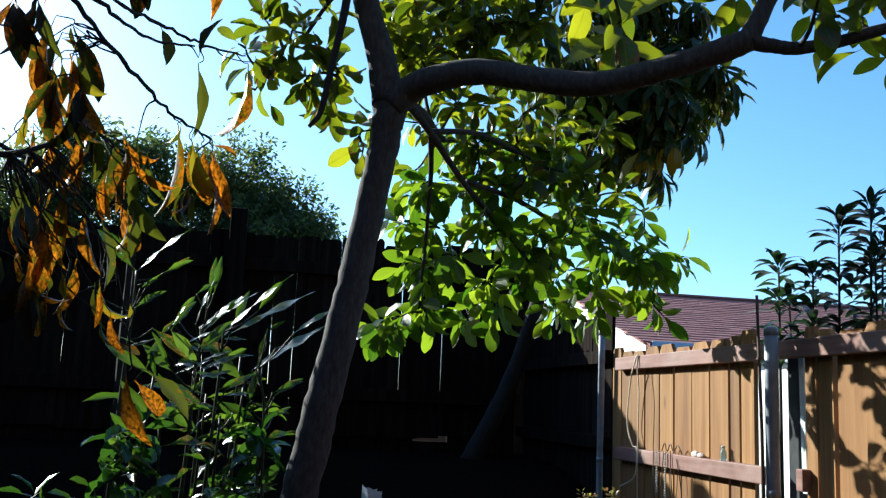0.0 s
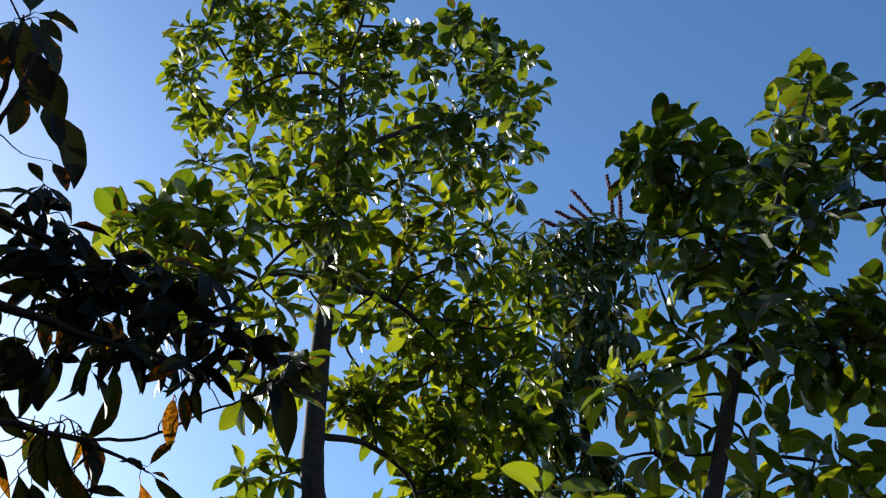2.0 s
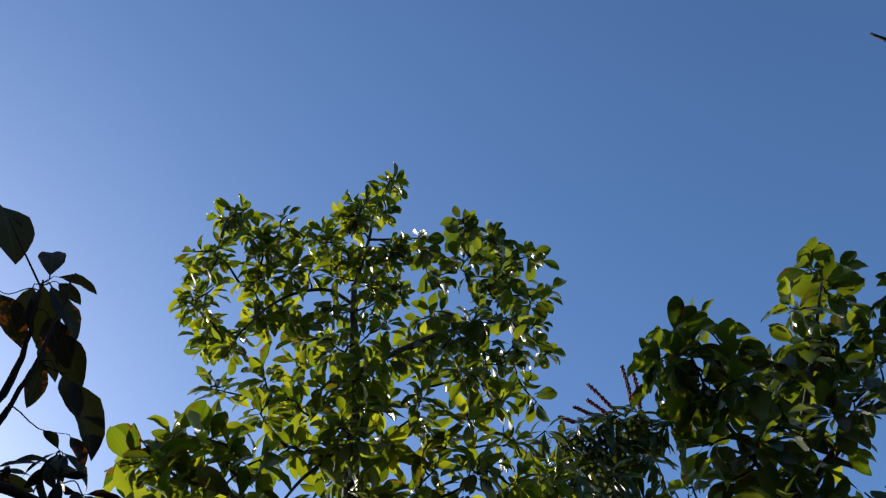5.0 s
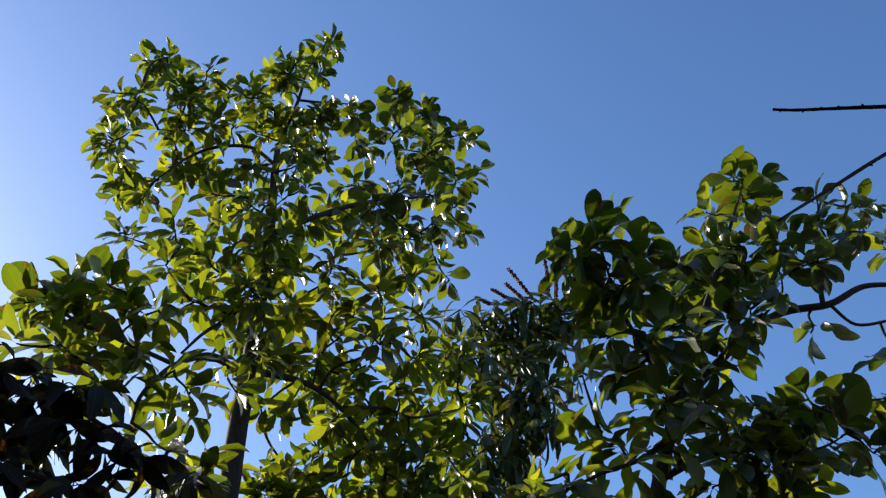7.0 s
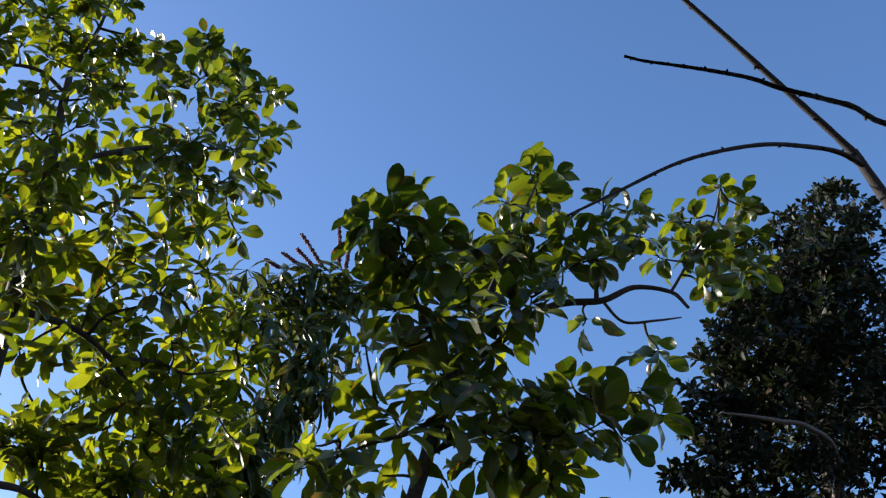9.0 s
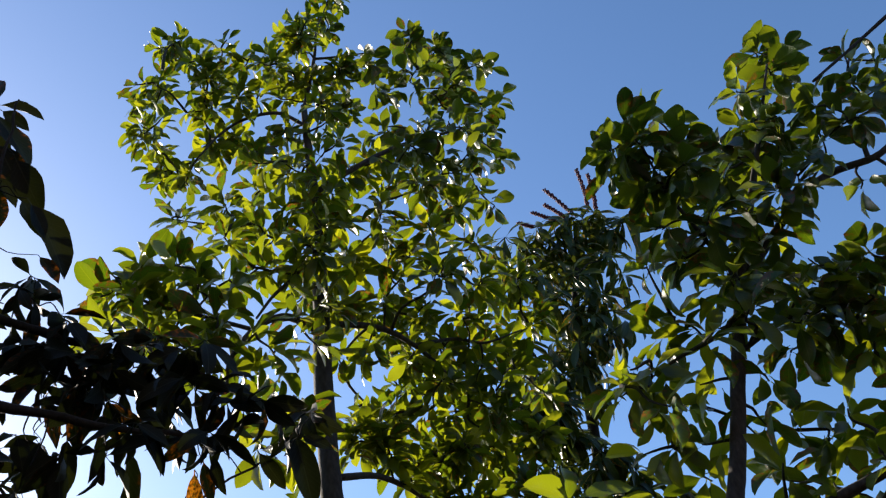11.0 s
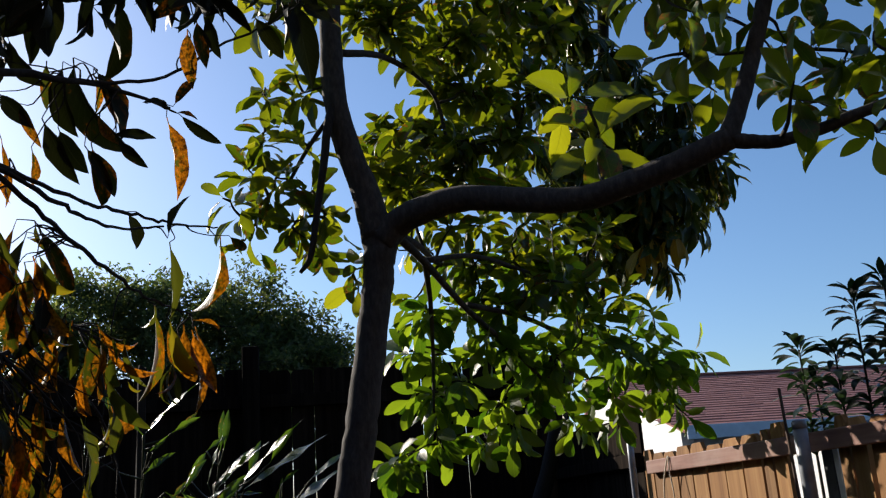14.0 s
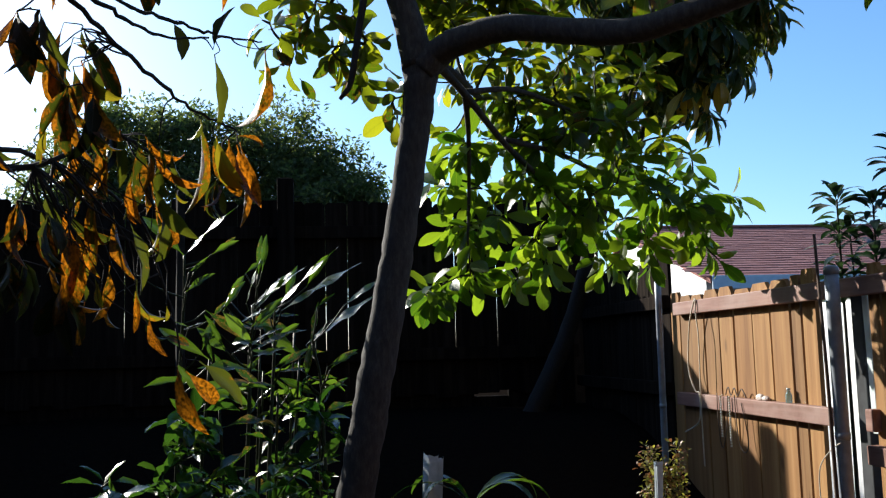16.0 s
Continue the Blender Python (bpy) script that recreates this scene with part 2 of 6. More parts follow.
M_BEAD = plain_material("pearly_bead", (0.62, 0.66, 0.60), (0.80, 0.80, 0.74), 0.25, 0.0, 80.0)
M_SHELL = plain_material("pale_stone", (0.30, 0.20, 0.17), (0.75, 0.68, 0.62), 0.6, 0.0, 45.0, 0.6)
M_SPIKE = plain_material("dark_red_flower", (0.07, 0.010, 0.018), (0.15, 0.022, 0.030), 0.7)
# Weathered stake grey, made paler and bluer to stand in for sun on it.
M_DEADFLOWER = plain_material("weathered_sunlit_grey", (0.28, 0.34, 0.38), (0.66, 0.72, 0.77), 0.8)
M_YELLOW = leaf_material("old_yellow_leaf", (0.40, 0.22, 0.02), (0.55, 0.34, 0.03), (0.85, 0.50, 0.03), 0.4, 0.45)
k = Mat("blue_glass")
k.set(Base_Color=(0.45, 0.72, 0.82, 1), Roughness=0.08, Transmission_Weight=0.75, IOR=1.45)
M_GLASS = k.m
# Soil taken almost to black: shade under the trees is in its colour.
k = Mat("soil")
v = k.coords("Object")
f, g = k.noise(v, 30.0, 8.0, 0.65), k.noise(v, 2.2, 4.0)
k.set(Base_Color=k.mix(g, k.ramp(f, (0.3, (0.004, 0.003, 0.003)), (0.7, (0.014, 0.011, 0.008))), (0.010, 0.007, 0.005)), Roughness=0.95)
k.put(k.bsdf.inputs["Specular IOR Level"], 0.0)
k.bump(k.math("ADD", f, g), 0.7, 0.03)
M_SOIL = k.m
k = Mat("roof_shingle")
r = k.rand()
f = k.noise(k.coords("Object"), 25.0, 5.0)
k.set(Base_Color=k.mix(k.math("MULTIPLY", f, 0.6), k.ramp(r, (0.0, (0.26, 0.092, 0.075)), (0.5, (0.31, 0.115, 0.093)), (1.0, (0.36, 0.145, 0.118))), (0.22, 0.078, 0.064)), Roughness=0.85)
k.bump(f, 0.5, 0.01)
M_SHINGLE = k.m

# ---- mesh helpers ----
def thing(name, at, label, category, group="", kind=""):
    ob = new(name)
    ob.location = at
    ob.empty_display_size = 0.1
    return tagged(ob, label, category, group, kind)


def hang(ob, parent, label=""):
    ob.parent = parent
    if parent.type == "EMPTY":
        ob.matrix_parent_inverse = Matrix.Translation(-Vector(parent.location))
    if label:
        ob["label"] = label
    return ob


def mesh_of(name, verts, faces, material, uv=None, smooth=True):
    me = bpy.data.meshes.new(name)
    me.from_pydata([tuple(v) for v in verts], [], [tuple(f) for f in faces])
    me.materials.append(material)
    if uv is not None:
        layer = me.uv_layers.new(name="UVMap")
        idx = np.empty(len(me.loops), dtype=np.int32)
        me.loops.foreach_get("vertex_index", idx)
        layer.data.foreach_set("uv", np.asarray(uv, dtype=np.float32)[idx].ravel())
    if smooth:
        me.polygons.foreach_set("use_smooth", [True] * len(me.polygons))
    me.update()
    return me


def part(name, bm, material, parent, label="", smooth=False):
    """Links a bmesh as one mesh object under a thing or under a part."""
    me = bpy.data.meshes.new(name)
    bm.to_mesh(me)
    bm.free()
    me.materials.append(material)
    if smooth:
        me.polygons.foreach_set("use_smooth", [True] * len(me.polygons))
    return hang(new(name, me), parent, label)


def box(bm, lo, hi, bevel=0.0, turn=None):
    c = [(a + b) / 2 for a, b in zip(lo, hi)]
    s = [b - a for a, b in zip(lo, hi)]
    m = Matrix.Translation(c) @ (turn.to_4x4() if turn else Matrix.Identity(4)) @ Matrix.Diagonal((*s, 1))
    made = bmesh.ops.create_cube(bm, size=1.0, matrix=m)
    if bevel:
        edges = list({e for vert in made["verts"] for e in vert.link_edges})
        bmesh.ops.bevel(bm, geom=edges, offset=bevel, segments=2, affect="EDGES", profile=0.5)
    return bm


class Acc:
    """Gathers vertices and faces of one joined mesh."""

    def __init__(self):
        self.v, self.f, self.uv, self.n = [], [], [], 0

    def add(self, verts, faces, uv=None):
        self.v.append(np.asarray(verts, dtype=float))
        self.f += [tuple(i + self.n for i in face) for face in faces]
        self.uv.append(np.asarray(uv if uv is not None else np.zeros((len(verts), 2))))
        self.n += len(verts)

    def part(self, name, material, parent, label="", stuff=False, smooth=True, with_uv=False):
        me = mesh_of(name, np.concatenate(self.v), self.f, material, np.concatenate(self.uv) if with_uv else None, smooth)
        ob = hang(new(name, me), parent, label)
        return tagged(ob, kind="stuff") if stuff else ob


def curve_points(points, steps=5):
    """A smooth line through points of any dimension."""
    p = np.asarray(points, dtype=float)
    p = np.vstack([2 * p[0] - p[1], p, 2 * p[-1] - p[-2]])
    out = []
    for i in range(1, len(p) - 2):
        for s in np.linspace(0, 1, steps, endpoint=False):
            a, b, c, d = p[i - 1], p[i], p[i + 1], p[i + 2]
            out.append(0.5 * (2 * b + (c - a) * s + (2 * a - 5 * b + 4 * c - d) * s * s + (3 * b - a - 3 * c + d) * s ** 3))
    out.append(p[-2])
    return np.array(out)


def tube(acc, pts, radii, sides=6, knobs=0.0, rng=None):
    """A tapered tube along pts."""
    pts = np.asarray(pts, dtype=float)
    n = len(pts)
    tang = np.gradient(pts, axis=0)
    tang /= np.linalg.norm(tang, axis=1, keepdims=True) + 1e-9
    ref = np.array([0.31, 0.2, 0.93]) if abs(tang[0][2]) < 0.8 else np.array([1.0, 0.1, 0.0])
    verts, faces = [], []
    for i in range(n):
        u = np.cross(tang[i], ref)
        u /= np.linalg.norm(u) + 1e-9
        w = np.cross(tang[i], u)
        ref = np.cross(u, tang[i])
        for j in range(sides):
            a = 2 * math.pi * j / sides
            r = radii[i] * (1 + (rng.uniform(-knobs, knobs) if knobs else 0))
            verts.append(pts[i] + r * (math.cos(a) * u + math.sin(a) * w))
    for i in range(n - 1):
        for j in range(sides):
            k2 = (j + 1) % sides
            faces.append((i * sides + j, i * sides + k2, (i + 1) * sides + k2, (i + 1) * sides + j))
    faces.append(tuple(range(sides))[::-1])
    faces.append(tuple((n - 1) * sides + j for j in range(sides)))
    acc.add(verts, faces)


def leaf_shape(width, widest=0.5, droop=0.15, fold=0.2, twist=0.0, stations=6, wave=0.0, tip=1.0, across=3):
    """A leaf of length 1 along +y, its face to +z, bending down along its length: vertices, faces, uv."""
    v, uv, f = [], [], []
    stalk, y, z, last = 0.1, 0.0, 0.0, 0.0
    sides = np.linspace(-1, 1, across)
    us = np.linspace(0, 1, stations)
    for i, s in enumerate([0.0] + list(stalk + (1 - stalk) * (0.35 * us + 0.65 * (1 - (1 - us) ** 1.6)))):
        q = max(0.0, (s - stalk) / (1 - stalk))
        bow = (q / widest if q < widest else (1 - q) / (1 - widest))
        w = width / 2 * math.sin(max(bow, 0) * math.pi / 2) ** (0.85 if q < widest else 0.74 * tip)
        w = max(w, 0.012 if s < 0.5 else 0.002)
        bend = 2.1 * droop * ((s + last) / 2) ** 1.3
        y += (s - last) * math.cos(bend)
        z -= (s - last) * math.sin(bend)
        nrm = (math.sin(bend), math.cos(bend))
        last = s
        a = twist * s
        rip = wave * math.sin(s * 15 + width * 40)
        for side in sides:
            dx, dz = side * w * math.cos(fold), abs(side) ** 1.4 * w * math.sin(fold) + side * rip * w
            dx, dz = dx * math.cos(a) - dz * math.sin(a), dx * math.sin(a) + dz * math.cos(a)
            v.append((dx, y + dz * nrm[0], z + dz * nrm[1]))
            uv.append((0.5 + side * 0.5 * (w / (width / 2)), s))
    for i in range(stations):
        for j in range(across - 1):
            a = i * across + j
            f.append((a, a + 1, a + across + 1, a + across))
    return np.array(v), f, np.array(uv)


def leaf_set(count, width, rng, **kw):
    out = []
    for _ in range(count):
        spec = dict(widest=0.52, droop=0.2, fold=0.2, twist=0.0)
        spec.update(kw)
        spread = spec.get("spread", 0.15)
        out.append(leaf_shape(width * rng.uniform(1 - spread, 1 + spread), spec["widest"] * rng.uniform(0.92, 1.08), spec["droop"] * rng.uniform(0.3, 1.7),
                              spec["fold"] * rng.uniform(0.3, 1.8), spec["twist"] + rng.uniform(-0.35, 0.35), spec.get("stations", 6), spec.get("wave", 0.06), spec.get("tip", 1.0), spec.get("across", 3)))
    return out


def leaf_pose(at, direction, up, size):
    """The pose of a leaf at a place, its tip along direction, its face to up."""
    y = np.asarray(direction, dtype=float)
    y = y / (np.linalg.norm(y) + 1e-9)
    z = np.asarray(up, dtype=float) - y * np.dot(up, y)
    nz = np.linalg.norm(z)
    if nz < 1e-3:
        z = np.array([y[1], -y[0], 0.01])
        nz = np.linalg.norm(z)
    z = z / nz
    x = np.cross(y, z)
    m = np.eye(4)
    m[:3, 0], m[:3, 1], m[:3, 2], m[:3, 3] = x * size, y * size, z * size, at
    return m


def lay_leaves(poses, shapes, material, parent, rng, singles=300, name="leaf", order=2):
    """The lowest leaves as parts of their own on shared meshes, the rest joined."""
    poses = sorted(poses, key=lambda m: m[order, 3])
    meshes = [mesh_of(name, v, f, material, uv) for v, f, uv in shapes]
    for m in poses[:singles]:
        ob = new(name, meshes[rng.randrange(len(meshes))])
        ob.matrix_basis = Matrix(m.tolist())
        hang(ob, parent)
    rest = poses[singles:]
    if rest:
        acc = Acc()
        for m in rest:
            v, f, uv = shapes[rng.randrange(len(shapes))]
            acc.add(v @ m[:3, :3].T + m[:3, 3], f, uv)
        acc.part("foliage", material, parent, stuff=True, with_uv=True)


def unit(v):
    return v / (np.linalg.norm(v) + 1e-9)


def rosette(at, axis, count, size, rng, spread=(35, 100), sag=0.25, along=0.06, flat=0.9):
    """Leaves round the end of a twig."""
    out = []
    axis = unit(np.asarray(axis, dtype=float))
    side = unit(np.cross(axis, [0.3, 0.7, 0.2]))
    other = np.cross(axis, side)
    start = rng.uniform(0, 6.28)
    for i in range(count):
        a = start + i * 2.4 + rng.uniform(-0.3, 0.3)
        s = i / max(1, count - 1)
        th = radians(spread[0] + (spread[1] - spread[0]) * s + rng.uniform(-12, 12))
        rad = math.cos(a) * side + math.sin(a) * other
        d = axis * math.cos(th) + rad * math.sin(th) + np.array([0, 0, -sag * rng.uniform(0.4, 1.5)])
        up = axis * math.sin(th) - rad * math.cos(th) + np.array([0, 0, flat]) + np.array([rng.uniform(-0.35, 0.35) for _ in range(3)])
        out.append(leaf_pose(np.asarray(at) - axis * along * s * rng.uniform(0.6, 1.6) + rad * 0.006, d, up, size * rng.uniform(0.7, 1.15)))
    return out


def in_ball(rng, r):
    while True:
        p = np.array([rng.uniform(-1, 1) for _ in range(3)])
        d = np.linalg.norm(p)
        if 0.3 < d < 1:
            return p * r


def grow_twigs(nodes, tips, rng, acc, thick=0.0045, bend=0.12, sides=5):
    """Joins every tip to the nearest wood by a bent, tapered twig; returns the twigs' last directions."""
    nodes = [np.asarray(n, dtype=float) for n in nodes]
    left = sorted(tips, key=lambda p: min(np.linalg.norm(p - n) for n in nodes))
    ends = []
    arr = np.array(nodes)
    for p in left:
        d = np.linalg.norm(arr - p, axis=1) + 0.25 * np.maximum(0, arr[:, 2] - p[2])
        b = arr[np.argmin(d)]
        length = np.linalg.norm(p - b)
        jit = np.array([rng.uniform(-1, 1), rng.uniform(-1, 1), rng.uniform(-0.4, 0.9)]) * bend * length
        jit2 = np.array([rng.uniform(-1, 1), rng.uniform(-1, 1), rng.uniform(-0.6, 0.6)]) * bend * length * 0.7
        line = curve_points([b, b + (p - b) * 0.35 + jit, b + (p - b) * 0.7 + jit2, p], 3)
        r0 = thick * (1 + 3.0 * min(length, 0.8))
        tube(acc, line, np.linspace(r0, thick * 0.6, len(line)), sides)
        ends.append((p, unit(p - line[-3]), line))
        arr = np.vstack([arr, line[2:]])
    return ends


def limb(name, points, material, parent, rng, sides=12, steps=6, knobs=0.05, label="", wander=0.0):
    """One limb from (x, y, z, radius) points; returns places along it for twigs."""
    c = curve_points(points, steps)
    if wander:
        for i in range(2, len(c)):
            c[i, :3] += [rng.gauss(0, wander) for _ in range(3)]
    acc = Acc()
    tube(acc, c[:, :3], c[:, 3], sides, knobs, rng)
    acc.part(name, material, parent, label)
    return list(c[:, :3])


# ---- ground and fences ----
RNG = random.Random(7)
FENCE_X, BACK_Y = 1.83, 6.5


def ground_height(x, y):
    s = min(max((y - 1.5) / 4.4, 0), 1)
    rise = 1.22 * s * s * (3 - 2 * s)
    back = min(max((y - 7.5) / 5, 0), 1)
    right = min(max((x - 1.9) / 1.5, 0), 1)
    return rise * (1 - back) * (1 - right) + 0.035 * noise.noise((x * 1.7, y * 1.7, 0)) + 0.012 * noise.noise((x * 7, y * 7, 3))


def lattice(lo, hi, fine_lo, fine_hi, step):
    inner = np.arange(fine_lo, fine_hi + 1e-6, step)
    outer_a = fine_lo - np.geomspace(0.4, fine_lo - lo, 14)[::-1]
    outer_b = fine_hi + np.geomspace(0.4, hi - fine_hi, 14)
    return np.concatenate([outer_a, inner, outer_b])


def build_ground():
    xs, ys = lattice(-1500, 1500, -4, 5, 0.15), lattice(-1500, 1500, -3, 9, 0.15)
    verts = [(x, y, ground_height(x, y)) for y in ys for x in xs]
    n = len(xs)
    faces = [(j * n + i, j * n + i + 1, (j + 1) * n + i + 1, (j + 1) * n + i) for j in range(len(ys) - 1) for i in range(n - 1)]
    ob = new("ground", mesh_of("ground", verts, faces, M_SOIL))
    tagged(ob, "bare soil rising in a bank to the back fence, coloured near-black for its shade", "ground", kind="structure")


def board_mesh(width, height, thick, material, ear=0.03, axis="y"):
    """A dog-eared board standing on its lower end, its width along axis, with eased edges."""
    w = width / 2
    outline = [(-w, 0), (w, 0), (w, height - ear), (w - ear * 0.8, height), (-w + ear * 0.8, height), (-w, height - ear)]
    bm = bmesh.new()
    front = [bm.verts.new((0, a, z) if axis == "y" else (a, 0, z)) for a, z in outline]
    face = bm.faces.new(front)
    made = bmesh.ops.extrude_face_region(bm, geom=[face])["geom"]
    shift = (thick, 0, 0) if axis == "y" else (0, thick, 0)
    bmesh.ops.translate(bm, verts=[g for g in made if isinstance(g, bmesh.types.BMVert)], vec=shift)
    bmesh.ops.recalc_face_normals(bm, faces=bm.faces)
    me = bpy.data.meshes.new("board")
    bm.to_mesh(me)
    bm.free()
    me.materials.append(material)
    return me


def set_boards(fence, meshes, places, rng, axis, tilt=0.5):
    """Boards as parts: places are (x, y, z, scale of width)."""
    for x, y, z, s in places:
        ob = new("board", meshes[rng.randrange(len(meshes))])
        wide = (1, s, 1) if axis == "y" else (s, 1, 1)
        lean = rng.uniform(-tilt, tilt)
        ob.matrix_basis = pose(x, y, z, *((lean, 0, 0) if axis == "y" else (0, lean, 0))) @ Matrix.Diagonal((*wide, 1))
        hang(ob, fence)


def rail_part(fence, lo, hi, material, label="", name="rail"):
    bm = bmesh.new()
    box(bm, lo, hi, 0.004)
    return part(name, bm, material, fence, label)


def pipe_thing(name, at, top, radius, label, lean=(0, 0), cap=True):
    t = thing(name, at, label, "post")
    acc = Acc()
    line = [(at[0] + lean[0] * s, at[1] + lean[1] * s, at[2] + (top - at[2]) * s) for s in np.linspace(0, 1, 12)]
    tube(acc, line, [radius] * 12, 16)
    pipe = acc.part("pipe", M_STEEL, t)
    if cap:
        acc = Acc()
        x, y = line[-1][0], line[-1][1]
        tube(acc, [(x, y, top - 0.02), (x, y, top + 0.002), (x, y, top + 0.008), (x, y, top + 0.011)], [radius * 1.06, radius * 1.06, radius * 0.9, radius * 0.4], 16)
        acc.part("cap", M_STEEL, pipe)
    for z in (1.3,):
        acc = Acc()
        x = at[0] + lean[0] * (z - at[2]) / (top - at[2])
        y = at[1] + lean[1] * (z - at[2]) / (top - at[2])
        tube(acc, [(x, y, z - 0.012), (x, y, z + 0.012)], [radius * 1.06] * 2, 16)
        acc.part("band", M_STEEL, pipe, "thin steel band round the pipe")
    return t


def build_right_fence():
    f = thing("fence", (FENCE_X, 3.7, 0.1), "sunlit cedar board fence with red-brown rails, dappled by leaf shadows", "fence")
    rng = random.Random(3)
    meshes = [board_mesh(0.157, h, 0.018, M_CEDAR, e) for h, e in ((1.72, 0.028), (1.735, 0.032), (1.745, 0.024), (1.71, 0.03))]
    ys, y = [], 4.70
    for w in (0.12, 0.15, 0.152, 0.164, 0.153, 0.181, 0.165, 0.162, 0.085, 0.11):
        ys.append((FENCE_X + rng.uniform(-0.002, 0.003), y - w / 2, 0.13 + rng.uniform(-0.012, 0.012), (w - rng.uniform(0.006, 0.018)) / 0.157))
        y -= w
    y = 2.93
    for w in (0.075, 0.1, 0.155, 0.16, 0.14, 0.165, 0.15, 0.16, 0.155, 0.16, 0.15):
        ys.append((FENCE_X + rng.uniform(-0.002, 0.003), y - w / 2, 0.13 + rng.uniform(-0.015, 0.015), (w - rng.uniform(0.006, 0.018)) / 0.157))
        y -= w
    set_boards(f, meshes, ys, rng, "y", 0.3)
    rail_part(f, (1.790, 0.9, 1.757), (FENCE_X - 0.002, 4.575, 1.820), M_RAIL, "weathered red-brown top rail")
    rail_part(f, (1.790, 3.13, 1.314), (FENCE_X - 0.002, 4.575, 1.377), M_RAIL)
    rail_part(f, (1.785, 0.9, 1.208), (FENCE_X - 0.002, 2.925, 1.270), M_RAIL)
    rail_part(f, (1.790, 0.9, 0.42), (FENCE_X - 0.002, 4.575, 0.482), M_RAIL)
    rail_part(f, (1.800, 2.905, 1.312), (1.845, 2.945, 1.385), M_RAIL, "short red-brown block", "block")
    # grey post darkened to look shaded and pale boards filling the missing board's place
    rail_part(f, (1.86, 3.02, 0.2), (1.92, 3.085, 1.77), M_SHADEPOST, "wooden post with its shade put into a dark grey colour", "post")
    bm = bmesh.new()
    box(bm, (1.850, 2.962, 1.30), (1.862, 2.992, 1.765), 0.002, Euler((radians(-1.5), 0, 0)).to_matrix())
    part("strip", bm, M_PALE, f, "pale blue painted strip")
    pipe_thing("fence_post", (1.725, 2.955, 0.1), 1.850, 0.0235, "thick galvanised steel pipe standing against the board fence", (0, 0.004))
    pipe_thing("fence_post", (1.775, 4.745, 0.4), 1.965, 0.017, "thin galvanised steel pipe at the end of the board fence", (0, -0.02))
    rod = thing("rod", (1.70, 2.94, 0.1), "thin rusty steel rod leaning beside the steel pipe", "rod")
    acc = Acc()
    tube(acc, [(1.70, 2.94, 0.1), (1.69, 2.957, 1.1), (1.695, 2.975, 1.5), (1.70, 3.006, 1.973)], [0.007, 0.007, 0.006, 0.005], 8)
    acc.part("shaft", M_RUSTROD, rod)
    # the fence's run beyond the thin pipe, its shade put into near-black boards
    g = thing("fence", (FENCE_X, 5.6, 1.0), "continuing wooden board fence, its deep shade put into a near-black colour", "fence")
    old = [board_mesh(0.15, h, 0.018, M_SHADEBOARD, 0.03) for h in (2.05, 2.07, 2.035)]
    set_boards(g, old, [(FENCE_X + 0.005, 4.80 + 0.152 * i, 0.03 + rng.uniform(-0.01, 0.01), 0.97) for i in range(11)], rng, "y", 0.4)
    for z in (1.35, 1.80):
        rail_part(g, (1.795, 4.72, z), (FENCE_X, 6.45, z + 0.07), M_SHADEBOARD)


def build_back_fence():
    f = thing("fence", (-0.5, BACK_Y, 1.1), "tall dark wooden board fence in shade with light in its gaps", "fence")
    rng = random.Random(5)
    # board colour also carries the shade on this fence
    meshes = [board_mesh(0.141, h, 0.018, M_SHADEBOARD, e, "x") for h, e in ((1.36, 0.022), (1.345, 0.026), (1.37, 0.02), (1.35, 0.03))]
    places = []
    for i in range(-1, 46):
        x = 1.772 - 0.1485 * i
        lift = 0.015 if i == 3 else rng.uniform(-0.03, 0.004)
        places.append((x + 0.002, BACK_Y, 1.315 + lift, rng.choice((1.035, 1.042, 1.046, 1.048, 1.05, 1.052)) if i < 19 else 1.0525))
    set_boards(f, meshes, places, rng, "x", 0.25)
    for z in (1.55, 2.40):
        rail_part(f, (-5.0, BACK_Y - 0.04, z), (1.83, BACK_Y - 0.001, z + 0.085), M_SHADEBOARD)
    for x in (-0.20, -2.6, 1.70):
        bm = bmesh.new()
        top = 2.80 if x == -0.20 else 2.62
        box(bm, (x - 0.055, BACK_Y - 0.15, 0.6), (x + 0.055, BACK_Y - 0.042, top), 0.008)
        part("post", bm, M_SHADEBOARD, f, "square weathered fence post")
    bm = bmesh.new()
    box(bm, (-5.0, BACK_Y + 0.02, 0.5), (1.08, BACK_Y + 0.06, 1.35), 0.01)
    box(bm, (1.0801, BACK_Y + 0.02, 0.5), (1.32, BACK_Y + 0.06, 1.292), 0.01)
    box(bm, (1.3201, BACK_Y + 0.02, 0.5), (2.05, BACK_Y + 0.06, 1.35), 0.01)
    part("kickboard", bm, M_SHADEBOARD, f, "thick dark kickboard along the ground")


